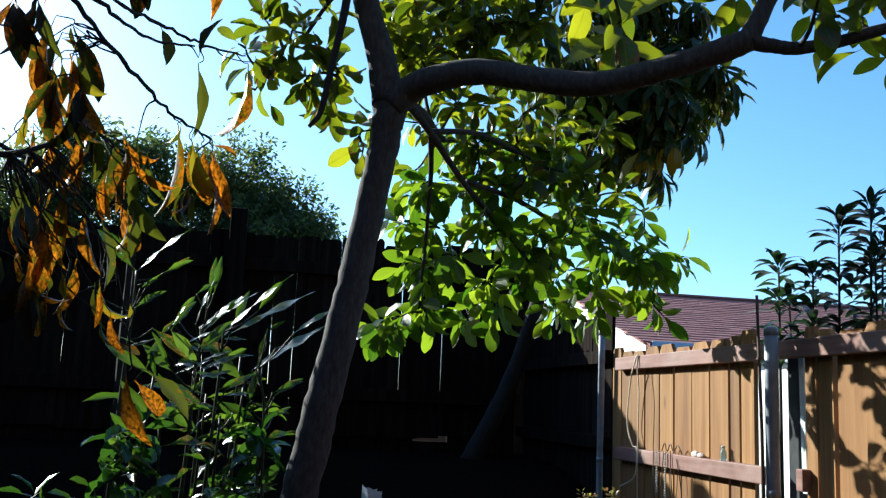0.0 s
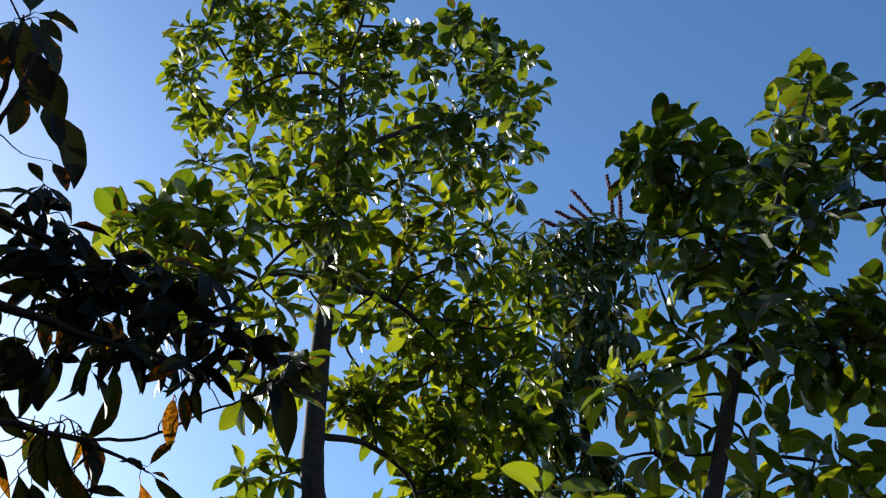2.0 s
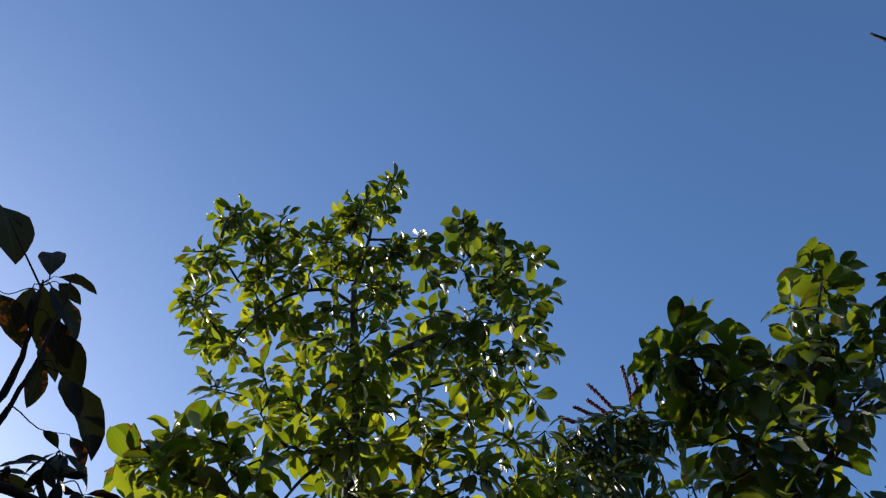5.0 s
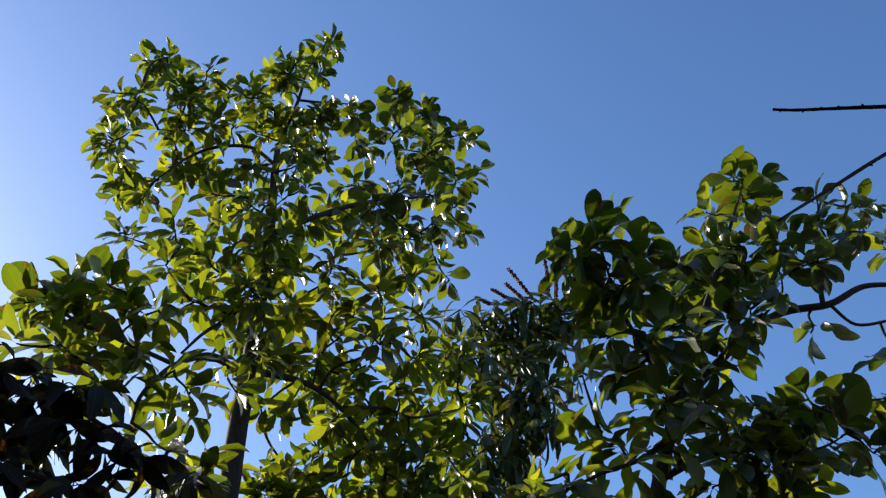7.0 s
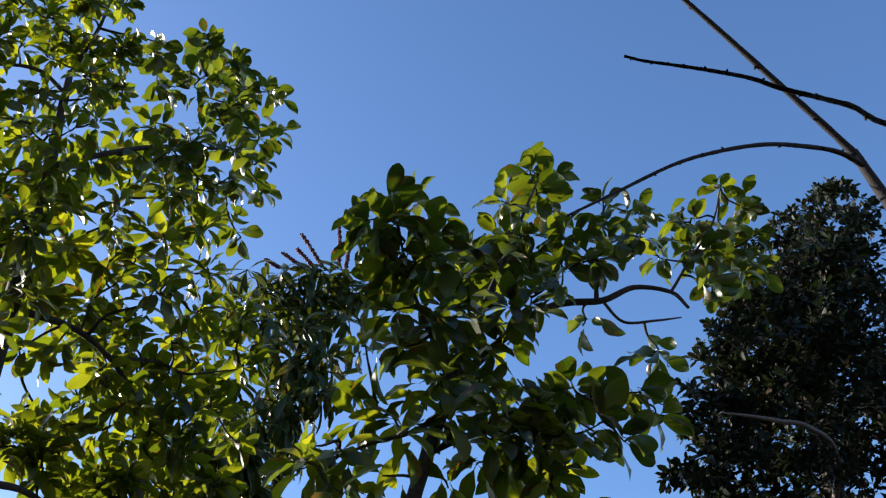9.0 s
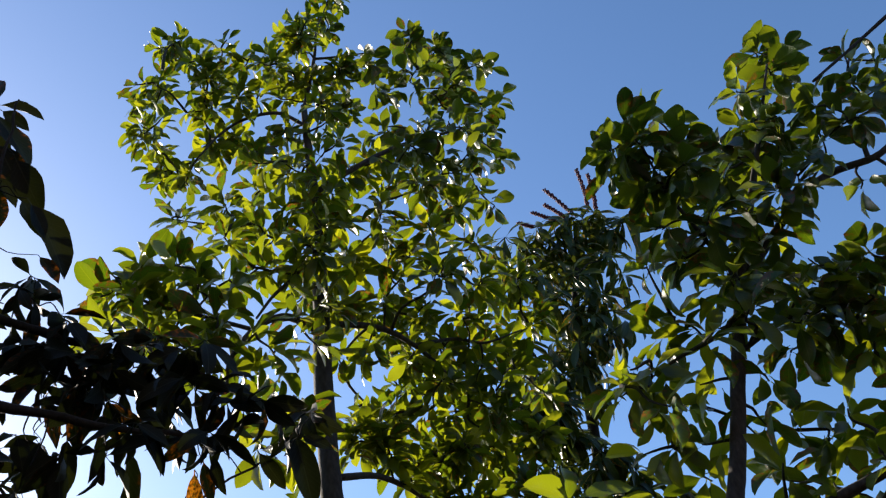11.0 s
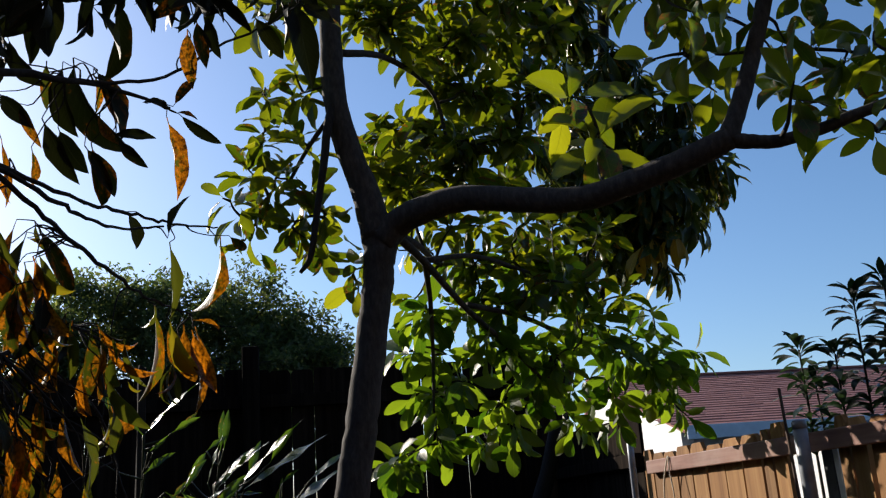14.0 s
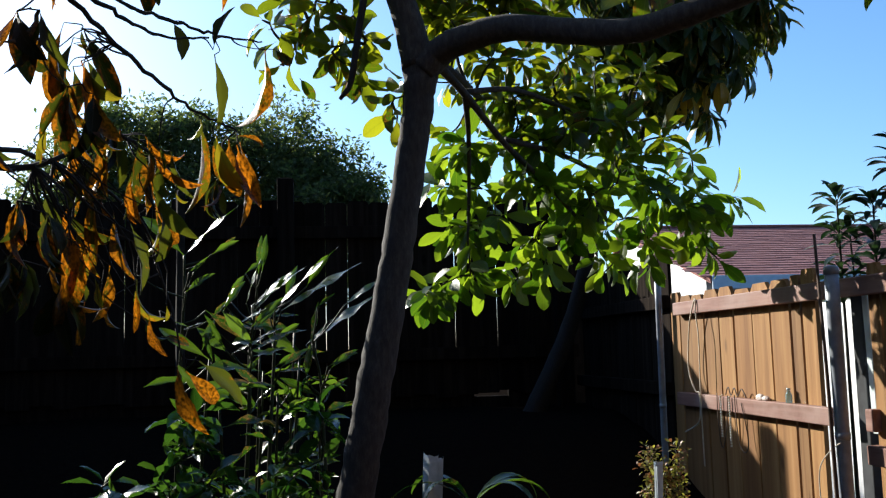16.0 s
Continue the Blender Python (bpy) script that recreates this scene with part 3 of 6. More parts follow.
def build_unseen_blockers():
    # Unseen wall, added behind the camera to cut sky light from the rear.
    bm = bmesh.new()
    box(bm, (-6.2, -2.2, -0.3), (6.5, -2.0, 6.5))
    me = bpy.data.meshes.new("wall_south")
    bm.to_mesh(me)
    bm.free()
    me.materials.append(M_BLOCKER)
    tagged(new("wall_south", me), "unseen plain brown wall added to block sky light", "wall", kind="structure")
    # Unseen overhang, added to cut the sky above and behind the camera.
    bm = bmesh.new()
    box(bm, (-6.2, -2.0, 2.75), (6.5, -0.45, 2.9))
    me = bpy.data.meshes.new("ceiling")
    bm.to_mesh(me)
    bm.free()
    me.materials.append(M_BLOCKER)
    tagged(new("ceiling", me), "unseen plain brown overhang added to block sky light", "eave", kind="structure")
    # Unseen wall, its height set by where sun should reach the left leaves.
    bm = bmesh.new()
    box(bm, (-3.4, -2.0, -0.3), (-3.3, 6.45, 3.98))
    me = bpy.data.meshes.new("wall_west")
    bm.to_mesh(me)
    bm.free()
    me.materials.append(M_SHADEBOARD)
    tagged(new("wall_west", me), "unseen plain dark wall added to shape the sun from the left", "wall", kind="structure")


def build_house():
    h = thing("house", (10.5, 17.0, 0.0), "neighbouring house with white gable wall and brown shingle roof", "house")
    x0, x1, y0, y1, yr, ze, zr = 6.1, 17.0, 14.25, 18.9, 18.2, 2.62, 3.82
    bm = bmesh.new()
    ring = [(x0, y0, 0), (x0, y0, ze), (x0, yr, zr), (x0, y1, ze), (x0, y1, 0)]
    face = bm.faces.new([bm.verts.new(p) for p in ring])
    made = bmesh.ops.extrude_face_region(bm, geom=[face])["geom"]
    bmesh.ops.translate(bm, verts=[g for g in made if isinstance(g, bmesh.types.BMVert)], vec=(0.2, 0, 0))
    bmesh.ops.recalc_face_normals(bm, faces=bm.faces)
    part("gable_wall", bm, M_WHITE, h, "white sunlit gable wall")
    bm = bmesh.new()
    box(bm, (x0 + 0.2, y0, 0), (x1, y0 + 0.2, ze - 0.02))
    part("front_wall", bm, M_BLUEWALL, h, "blue-grey painted wall in shade")
    slope = math.atan2(zr - ze, yr - y0)
    for side in (1, -1):
        bm = bmesh.new()
        over = 0.45
        a = (y0 - over if side == 1 else y1 + over, ze - over * math.tan(slope))
        pts = [(a[0], a[1] + 0.06), (yr, zr + 0.06), (yr, zr + 0.16), (a[0], a[1] + 0.16)]
        face = bm.faces.new([bm.verts.new((x0 - 0.12, y, z)) for y, z in pts])
        made = bmesh.ops.extrude_face_region(bm, geom=[face])["geom"]
        bmesh.ops.translate(bm, verts=[g for g in made if isinstance(g, bmesh.types.BMVert)], vec=(x1 - x0 + 0.2, 0, 0))
        bmesh.ops.recalc_face_normals(bm, faces=bm.faces)
        part("roof_slope", bm, M_SHINGLE, h)
    # courses of shingles, each lapped over the one below
    acc = Acc()
    rng = random.Random(11)
    length = math.hypot(yr - y0 + 0.45, zr - ze + 0.45 * math.tan(slope))
    rows = 24
    for i in range(rows):
        s0, s1 = i / rows, (i + 1.1) / rows
        x = x0 - 0.14 - rng.uniform(0, 0.3)
        while x < 14.0:
            w = rng.uniform(0.22, 0.38)
            lift = rng.uniform(0.002, 0.009)
            jag = rng.uniform(-0.02, 0.02) / length
            q = []
            for s, up in ((s0 + jag, lift + 0.012), (s1, 0.004)):
                y = y0 - 0.45 + (yr - y0 + 0.45) * s
                z = ze - 0.45 * math.tan(slope) + (zr - ze + 0.45 * math.tan(slope)) * s + 0.16 + up
                q += [(x, y, z), (x + w - 0.008, y, z)]
            lo = [(a[0], a[1], a[2] - 0.02) for a in q[:2]]
            acc.add(q + lo, [(0, 1, 3, 2), (4, 5, 1, 0)])
            x += w
    acc.part("shingle_cover", M_SHINGLE, h, "lapped brown wood shingles", stuff=True, smooth=False)
    bm = bmesh.new()
    box(bm, (x0 - 0.1, y0 - 0.50, ze - 0.17), (x1, y0 - 0.46, ze + 0.04), 0.005)
    part("fascia", bm, M_BLUEWALL, h, "blue-grey fascia board")
    bm = bmesh.new()
    box(bm, (x0 - 0.16, yr - 0.12, zr + 0.15), (x1, yr + 0.12, zr + 0.2), 0.02)
    part("ridge_cap", bm, M_SHINGLE, h)


def build_shed():
    s = thing("shed", (4.2, 5.8, 0.0), "low white shed seen through the gap in the fence", "shed")
    bm = bmesh.new()
    box(bm, (3.5, 4.9, -0.05), (4.9, 6.8, 1.92), 0.01)
    part("wall", bm, M_WHITE, s)
    bm = bmesh.new()
    box(bm, (3.44, 4.84, 1.921), (4.96, 6.86, 1.98), 0.008)
    part("roof", bm, M_BLUEWALL, s)


build_shed()
build_ground()
build_right_fence()
build_back_fence()
build_unseen_blockers()
build_house()

# ---- the tall large-leaved tree ----
CROWN_TOP = [  # x, y, z, radius
    (-0.44, 3.10, 5.90, 0.14), (-0.52, 3.05, 5.45, 0.15), (-0.44, 2.85, 4.94, 0.12), (-0.46, 3.25, 5.10, 0.13), (-0.32, 3.03, 4.80, 0.09), (-0.28, 2.85, 5.35, 0.14),
    (-0.22, 3.02, 5.27, 0.14), (-0.25, 3.14, 5.13, 0.13), (-0.09, 2.91, 5.50, 0.15), (-0.00, 2.87, 5.21, 0.14), (-0.09, 3.21, 5.23, 0.12), (0.03, 3.02, 4.93, 0.11),
    (0.09, 2.85, 5.38, 0.11), (0.24, 2.86, 5.72, 0.14), (0.42, 3.24, 6.32, 0.15), (0.46, 3.04, 6.21, 0.08), (0.19, 3.00, 5.41, 0.15), (0.35, 2.95, 5.48, 0.15),
    (0.14, 3.01, 5.02, 0.11), (0.33, 2.87, 5.07, 0.12), (0.49, 2.91, 5.42, 0.12), (0.50, 3.12, 5.35, 0.13), (0.19, 2.95, 5.68, 0.12),
]
CROWN_SIDE = [  # x, y, z, radius
    (0.64, 2.98, 5.61, 0.11), (0.85, 3.05, 5.83, 0.11), (1.08, 3.28, 6.02, 0.13), (0.82, 3.07, 5.57, 0.12), (1.18, 3.23, 5.92, 0.13), (1.32, 3.30, 5.91, 0.10),
    (1.12, 3.17, 5.65, 0.13), (1.34, 3.18, 5.54, 0.07), (1.17, 3.07, 5.31, 0.09), (0.97, 3.18, 5.52, 0.14), (0.72, 3.19, 5.57, 0.12), (1.04, 3.03, 5.12, 0.13),
    (1.26, 3.28, 5.31, 0.09), (0.84, 2.92, 4.96, 0.11), (0.99, 2.92, 4.76, 0.09), (1.22, 3.17, 5.03, 0.06), (0.88, 3.01, 4.81, 0.11), (0.68, 3.28, 5.35, 0.12),
    (0.71, 2.97, 4.83, 0.11), (1.02, 3.03, 4.70, 0.07), (1.11, 3.10, 4.62, 0.06),
]
CROWN_MIDDLE = [  # x, y, z, radius
    (-0.31, 3.03, 4.53, 0.10), (-0.14, 2.85, 4.47, 0.09), (-0.13, 2.76, 4.19, 0.10), (0.01, 3.15, 4.80, 0.12), (0.16, 3.10, 4.85, 0.11), (0.01, 3.19, 4.57, 0.13),
    (0.18, 3.01, 4.51, 0.13), (0.39, 3.17, 4.89, 0.14), (0.39, 3.04, 4.51, 0.13), (0.58, 3.18, 4.93, 0.14), (0.55, 2.93, 4.47, 0.12), (0.72, 2.91, 4.55, 0.13),
    (0.89, 2.95, 4.52, 0.12), (0.19, 2.76, 4.08, 0.11), (0.41, 3.15, 4.37, 0.13), (0.61, 3.11, 4.40, 0.13), (0.79, 2.98, 4.36, 0.12), (0.97, 3.10, 4.42, 0.12),
    (0.02, 2.90, 4.10, 0.12), (0.57, 3.12, 4.18, 0.12), (0.71, 2.83, 4.01, 0.11), (0.88, 2.88, 4.04, 0.12), (0.33, 3.17, 4.15, 0.11), (0.15, 3.13, 4.15, 0.10),
]
CROWN_LEFT = [  # x, y, z, radius
    (-0.53, 2.80, 4.01, 0.09), (-0.42, 2.71, 3.99, 0.08), (-0.56, 2.74, 3.87, 0.06), (-0.43, 2.63, 3.79, 0.10), (-0.39, 2.78, 3.96, 0.10), (-0.26, 2.62, 3.89, 0.10),
    (-0.20, 2.59, 3.79, 0.10), (-0.35, 2.75, 3.83, 0.11), (-0.37, 2.56, 3.60, 0.08), (-0.49, 2.53, 3.57, 0.04), (-0.28, 2.77, 3.68, 0.11), (-0.13, 2.57, 3.60, 0.10),
    (-0.06, 2.55, 3.75, 0.09), (-0.03, 2.63, 3.59, 0.09), (-0.18, 2.61, 3.47, 0.09), (-0.06, 2.78, 3.53, 0.08), (0.07, 2.63, 3.51, 0.07), (0.03, 2.66, 3.31, 0.09),
    (0.14, 2.74, 3.35, 0.09), (0.13, 2.55, 3.13, 0.08), (0.01, 2.63, 3.16, 0.08),
]
CROWN_LOW = [  # x, y, z, radius
    (0.41, 3.23, 4.12, 0.10), (0.63, 3.50, 4.25, 0.12), (0.42, 3.18, 3.85, 0.08), (0.75, 3.31, 4.16, 0.13), (0.94, 3.34, 4.18, 0.13), (1.19, 3.62, 4.51, 0.14),
    (0.65, 3.26, 3.88, 0.12), (0.88, 3.42, 4.01, 0.14), (1.10, 3.56, 4.19, 0.15), (1.33, 3.63, 4.37, 0.13), (0.58, 3.42, 3.83, 0.10), (0.75, 3.31, 3.73, 0.13),
    (0.97, 3.37, 3.82, 0.14), (1.20, 3.55, 3.98, 0.13), (0.43, 3.27, 3.59, 0.08), (0.60, 3.36, 3.64, 0.11), (0.85, 3.65, 3.79, 0.13), (1.01, 3.36, 3.65, 0.12),
    (1.29, 3.61, 3.85, 0.11), (1.26, 3.44, 4.49, 0.11),
]
CROWN_BASE = [  # x, y, z, radius
    (0.49, 3.25, 3.41, 0.09), (0.69, 3.59, 3.58, 0.11), (0.79, 3.37, 3.46, 0.12), (1.01, 3.69, 3.62, 0.12), (0.36, 3.20, 3.49, 0.08), (0.53, 3.30, 3.26, 0.10),
    (0.75, 3.64, 3.38, 0.12), (0.89, 3.53, 3.32, 0.12), (0.50, 3.62, 3.20, 0.11), (0.67, 3.64, 3.17, 0.12), (0.78, 3.37, 3.03, 0.11), (0.93, 3.28, 3.03, 0.10),
    (0.55, 3.42, 2.92, 0.10), (0.73, 3.44, 2.92, 0.11), (0.98, 3.70, 2.97, 0.11), (0.42, 3.21, 2.85, 0.06), (1.01, 3.24, 3.20, 0.09), (1.15, 3.41, 3.55, 0.11),
    (0.41, 3.54, 3.27, 0.07),
    (0.36, 3.20, 3.36, 0.07), (0.38, 3.25, 3.24, 0.07), (0.47, 3.20, 3.48, 0.08), (0.57, 3.30, 3.38, 0.09), (0.46, 3.30, 3.21, 0.08), (0.39, 3.20, 3.05, 0.06),
    (0.52, 3.35, 3.16, 0.09), (0.37, 3.20, 2.89, 0.06), (0.46, 3.30, 2.97, 0.07), (0.47, 3.20, 2.78, 0.07), (0.45, 3.30, 3.38, 0.06), (0.33, 3.20, 3.46, 0.05),
]
CROWN_STUB = [  # x, y, z, radius
    (0.09, 3.04, 3.19, 0.07), (0.01, 3.11, 3.12, 0.07), (0.00, 3.09, 2.98, 0.08), (0.12, 3.06, 3.07, 0.07), (0.12, 2.99, 2.89, 0.06), (-0.06, 3.12, 2.83, 0.07),
    (-0.13, 2.94, 2.65, 0.06), (-0.03, 3.09, 2.71, 0.08), (0.06, 2.95, 2.58, 0.07), (-0.07, 3.08, 2.57, 0.07), (0.19, 2.96, 2.60, 0.06), (0.03, 3.03, 2.75, 0.06),
    (0.14, 3.01, 2.71, 0.05), (0.17, 3.10, 2.52, 0.05), (0.27, 3.01, 2.43, 0.05), (0.29, 3.09, 2.36, 0.04), (0.13, 2.95, 2.52, 0.04),
]
CROWN_RIGHT = [  # x, y, z, radius
    (1.26, 2.13, 3.96, 0.05), (1.37, 2.36, 4.06, 0.07), (1.41, 2.20, 4.19, 0.05), (1.64, 2.39, 4.46, 0.05), (1.38, 2.10, 3.97, 0.07), (1.47, 2.22, 3.96, 0.10),
    (1.58, 2.16, 4.06, 0.07), (1.49, 2.06, 3.82, 0.09), (1.74, 2.20, 4.05, 0.09), (1.99, 2.34, 4.31, 0.09), (2.01, 2.31, 4.48, 0.06), (2.35, 2.48, 4.93, 0.09),
    (2.36, 2.35, 4.81, 0.06), (2.28, 2.36, 4.63, 0.11), (1.98, 2.17, 4.18, 0.09), (1.43, 2.27, 3.86, 0.09), (1.61, 2.36, 3.99, 0.11), (1.88, 2.50, 4.18, 0.12),
    (2.07, 2.49, 4.27, 0.12), (2.10, 2.31, 4.15, 0.10), (1.41, 2.23, 3.67, 0.09), (1.48, 2.10, 3.58, 0.10), (1.71, 2.21, 3.73, 0.10), (1.80, 2.11, 3.70, 0.09),
    (1.58, 2.46, 3.71, 0.09),
]
CROWN_RIGHT_UNDER = [  # x, y, z, radius
    (1.60, 2.24, 3.57, 0.09), (1.72, 2.20, 3.56, 0.09), (1.95, 2.33, 3.76, 0.08), (1.24, 2.16, 3.44, 0.07), (1.42, 2.35, 3.57, 0.06), (1.51, 2.12, 3.34, 0.07),
    (1.75, 2.28, 3.45, 0.08), (1.78, 2.13, 3.40, 0.05), (1.33, 2.28, 3.32, 0.07), (1.28, 2.32, 3.27, 0.06), (1.17, 2.25, 3.08, 0.07), (1.06, 2.12, 3.02, 0.04),
    (1.38, 2.28, 3.28, 0.05), (1.37, 2.11, 3.14, 0.06), (1.56, 2.20, 3.25, 0.07), (1.83, 2.37, 3.42, 0.07), (1.98, 2.38, 3.48, 0.09), (1.91, 2.12, 3.33, 0.07),
    (1.78, 2.24, 3.18, 0.09), (1.86, 2.16, 3.16, 0.09), (2.15, 2.36, 3.38, 0.08), (2.10, 2.38, 3.23, 0.07), (1.69, 2.31, 3.15, 0.07),
]
CROWN_ARM = [  # x, y, z, radius
    (2.10, 2.02, 4.08, 0.09), (2.08, 2.10, 4.00, 0.09), (2.28, 1.98, 4.29, 0.05), (2.32, 2.06, 4.19, 0.09), (2.62, 2.12, 4.45, 0.06), (2.39, 1.98, 4.14, 0.08),
    (2.16, 1.98, 3.93, 0.09), (2.79, 2.11, 4.48, 0.06), (2.92, 2.11, 4.50, 0.08), (3.29, 2.14, 4.91, 0.07), (3.41, 2.12, 4.87, 0.06), (3.42, 2.12, 4.78, 0.07),
    (3.23, 2.00, 4.44, 0.05), (3.19, 2.11, 4.59, 0.07), (2.75, 1.99, 4.21, 0.10), (3.03, 2.12, 4.33, 0.09), (3.18, 2.11, 4.40, 0.08), (2.59, 2.06, 4.17, 0.07),
    (2.72, 1.95, 3.93, 0.08), (3.13, 2.10, 4.22, 0.08), (3.29, 2.09, 4.32, 0.06), (2.16, 2.15, 3.74, 0.04), (1.93, 2.01, 3.78, 0.07), (1.89, 2.11, 3.76, 0.07),
]
CROWN_ARM_LOW = [  # x, y, z, radius
    (2.09, 2.21, 3.49, 0.08), (1.88, 2.12, 3.32, 0.07), (2.16, 2.20, 3.44, 0.05), (1.78, 2.12, 3.20, 0.08), (1.89, 2.08, 3.20, 0.07), (2.34, 2.05, 3.58, 0.05),
    (2.52, 2.12, 3.67, 0.04), (2.29, 2.10, 3.44, 0.06), (2.43, 2.14, 3.40, 0.07), (2.09, 2.09, 3.27, 0.06), (2.18, 2.08, 3.22, 0.07), (1.65, 2.11, 3.13, 0.06),
    (1.67, 2.19, 3.39, 0.07), (1.52, 2.14, 3.37, 0.06), (1.66, 2.07, 3.23, 0.04),
]
LIMB_TUFTS = [  # x, y, z, radius
    (1.22, 2.39, 2.99, 0.04), (1.16, 2.42, 2.90, 0.05), (1.22, 2.36, 2.88, 0.04), (1.40, 2.53, 2.86, 0.05), (1.65, 2.55, 2.85, 0.04), (1.69, 2.45, 2.79, 0.05),
    (1.81, 2.48, 2.92, 0.06), (1.73, 2.51, 3.00, 0.06), (1.61, 2.52, 2.97, 0.05), (1.91, 2.45, 2.92, 0.06), (1.80, 2.38, 2.64, 0.03), (1.12, 2.38, 3.08, 0.04),
    (1.34, 2.52, 3.15, 0.05), (1.42, 2.50, 3.11, 0.04),
]
LOWER = [  # x, y, z, radius
    (0.59, 3.38, 2.39, 0.08), (0.56, 3.59, 2.35, 0.08), (0.73, 3.55, 2.39, 0.10), (0.84, 3.46, 2.42, 0.10), (0.97, 3.46, 2.40, 0.09), (1.10, 3.44, 2.38, 0.09),
    (1.27, 3.60, 2.35, 0.09), (0.67, 3.50, 2.23, 0.10), (0.82, 3.45, 2.24, 0.10), (0.98, 3.50, 2.23, 0.10), (1.12, 3.46, 2.21, 0.09), (1.29, 3.54, 2.22, 0.08),
    (0.51, 3.58, 2.22, 0.08), (0.56, 3.59, 2.09, 0.10), (0.67, 3.38, 2.06, 0.09), (0.84, 3.46, 2.07, 0.10), (1.00, 3.51, 2.06, 0.09), (0.44, 3.40, 1.89, 0.08),
    (0.60, 3.44, 1.92, 0.08), (0.79, 3.65, 1.94, 0.09), (0.87, 3.42, 1.90, 0.06), (0.43, 3.49, 1.81, 0.06), (1.12, 3.51, 1.94, 0.07),
]
LOWER_FAR = [  # x, y, z, radius
    (1.49, 3.62, 2.38, 0.06), (1.44, 3.63, 2.31, 0.07), (1.55, 3.56, 2.23, 0.08), (1.69, 3.60, 2.20, 0.05), (1.45, 3.55, 2.14, 0.09), (1.39, 3.71, 2.09, 0.08),
    (1.63, 3.69, 2.14, 0.07), (1.57, 3.73, 2.03, 0.07), (1.65, 3.70, 1.98, 0.06), (1.34, 3.69, 2.00, 0.07), (1.20, 3.71, 2.09, 0.07), (0.92, 3.68, 2.64, 0.09),
    (1.05, 3.64, 2.66, 0.08), (1.17, 3.66, 2.59, 0.07), (0.78, 3.56, 2.62, 0.09),
]

CROWN_UNDER = [  # x, y, z, radius
    (0.55, 3.51, 2.79, 0.08), (0.64, 3.32, 2.67, 0.09), (0.82, 3.43, 2.70, 0.09), (0.97, 3.40, 2.70, 0.09), (1.18, 3.60, 2.72, 0.09), (1.27, 3.35, 2.66, 0.08),
    (0.62, 3.52, 2.63, 0.08), (0.79, 3.58, 2.61, 0.09), (0.95, 3.50, 2.59, 0.09), (1.13, 3.60, 2.56, 0.09), (1.19, 3.36, 2.45, 0.08), (1.36, 3.51, 2.43, 0.07),
    (0.49, 3.52, 2.64, 0.04), (0.52, 3.51, 2.43, 0.06), (0.82, 3.51, 2.45, 0.08), (0.96, 3.36, 2.40, 0.07), (1.21, 3.65, 2.41, 0.08), (0.49, 3.46, 3.74, 0.07),
    (0.38, 3.32, 3.66, 0.06), (0.33, 3.31, 3.93, 0.07), (0.42, 3.55, 4.37, 0.08), (0.58, 3.65, 4.31, 0.11), (0.74, 3.62, 4.04, 0.11), (0.91, 3.51, 3.84, 0.10),
]
CROWN_SKIRT = [  # x, y, z, radius
    (1.77, 2.17, 3.26, 0.06), (2.03, 2.38, 3.31, 0.07), (2.23, 2.32, 3.49, 0.08), (2.33, 2.31, 3.37, 0.08), (1.81, 2.30, 3.15, 0.06), (1.88, 2.14, 3.03, 0.07),
    (2.01, 2.17, 2.94, 0.06), (1.74, 2.20, 2.90, 0.07), (2.01, 2.35, 2.90, 0.06), (1.34, 2.01, 2.63, 0.04), (1.55, 2.17, 2.65, 0.05), (1.67, 2.10, 2.66, 0.05),
    (1.86, 2.08, 2.68, 0.05), (1.54, 2.36, 2.94, 0.05), (1.38, 2.37, 3.09, 0.05), (1.11, 2.07, 2.84, 0.04), (1.29, 2.31, 2.86, 0.04), (1.19, 2.30, 3.07, 0.05),
    (1.03, 2.17, 3.00, 0.04), (1.61, 2.32, 3.08, 0.05), (1.46, 2.04, 3.15, 0.05), (1.48, 2.29, 3.25, 0.06),
]
CROWN_FRONT = [  # x, y, z, radius
    (0.25, 2.77, 4.52, 0.06), (0.31, 2.81, 4.45, 0.07), (0.21, 2.82, 4.40, 0.07), (0.27, 2.80, 4.27, 0.07), (0.19, 2.76, 4.16, 0.07), (0.26, 2.78, 4.10, 0.07),
    (0.17, 2.87, 4.10, 0.06), (0.30, 2.84, 4.04, 0.06), (0.21, 2.79, 3.87, 0.05), (0.29, 2.84, 3.87, 0.06), (0.14, 2.81, 3.78, 0.05), (0.21, 2.80, 3.65, 0.05),
    (0.30, 2.84, 4.73, 0.06), (0.37, 2.80, 4.78, 0.06), (0.15, 2.88, 4.73, 0.06), (0.00, 2.77, 4.59, 0.06),
]

WHORL = np.array([0.94, 2.58, 2.83])


def sunlit_gap(p):
    """True inside the hole in the crown through which the sun reaches the whorl on the limb."""
    s = np.dot(p - WHORL, np.array(SUN_DIR))
    return s > 0.1 and np.linalg.norm(p - WHORL - s * np.array(SUN_DIR)) < 0.19


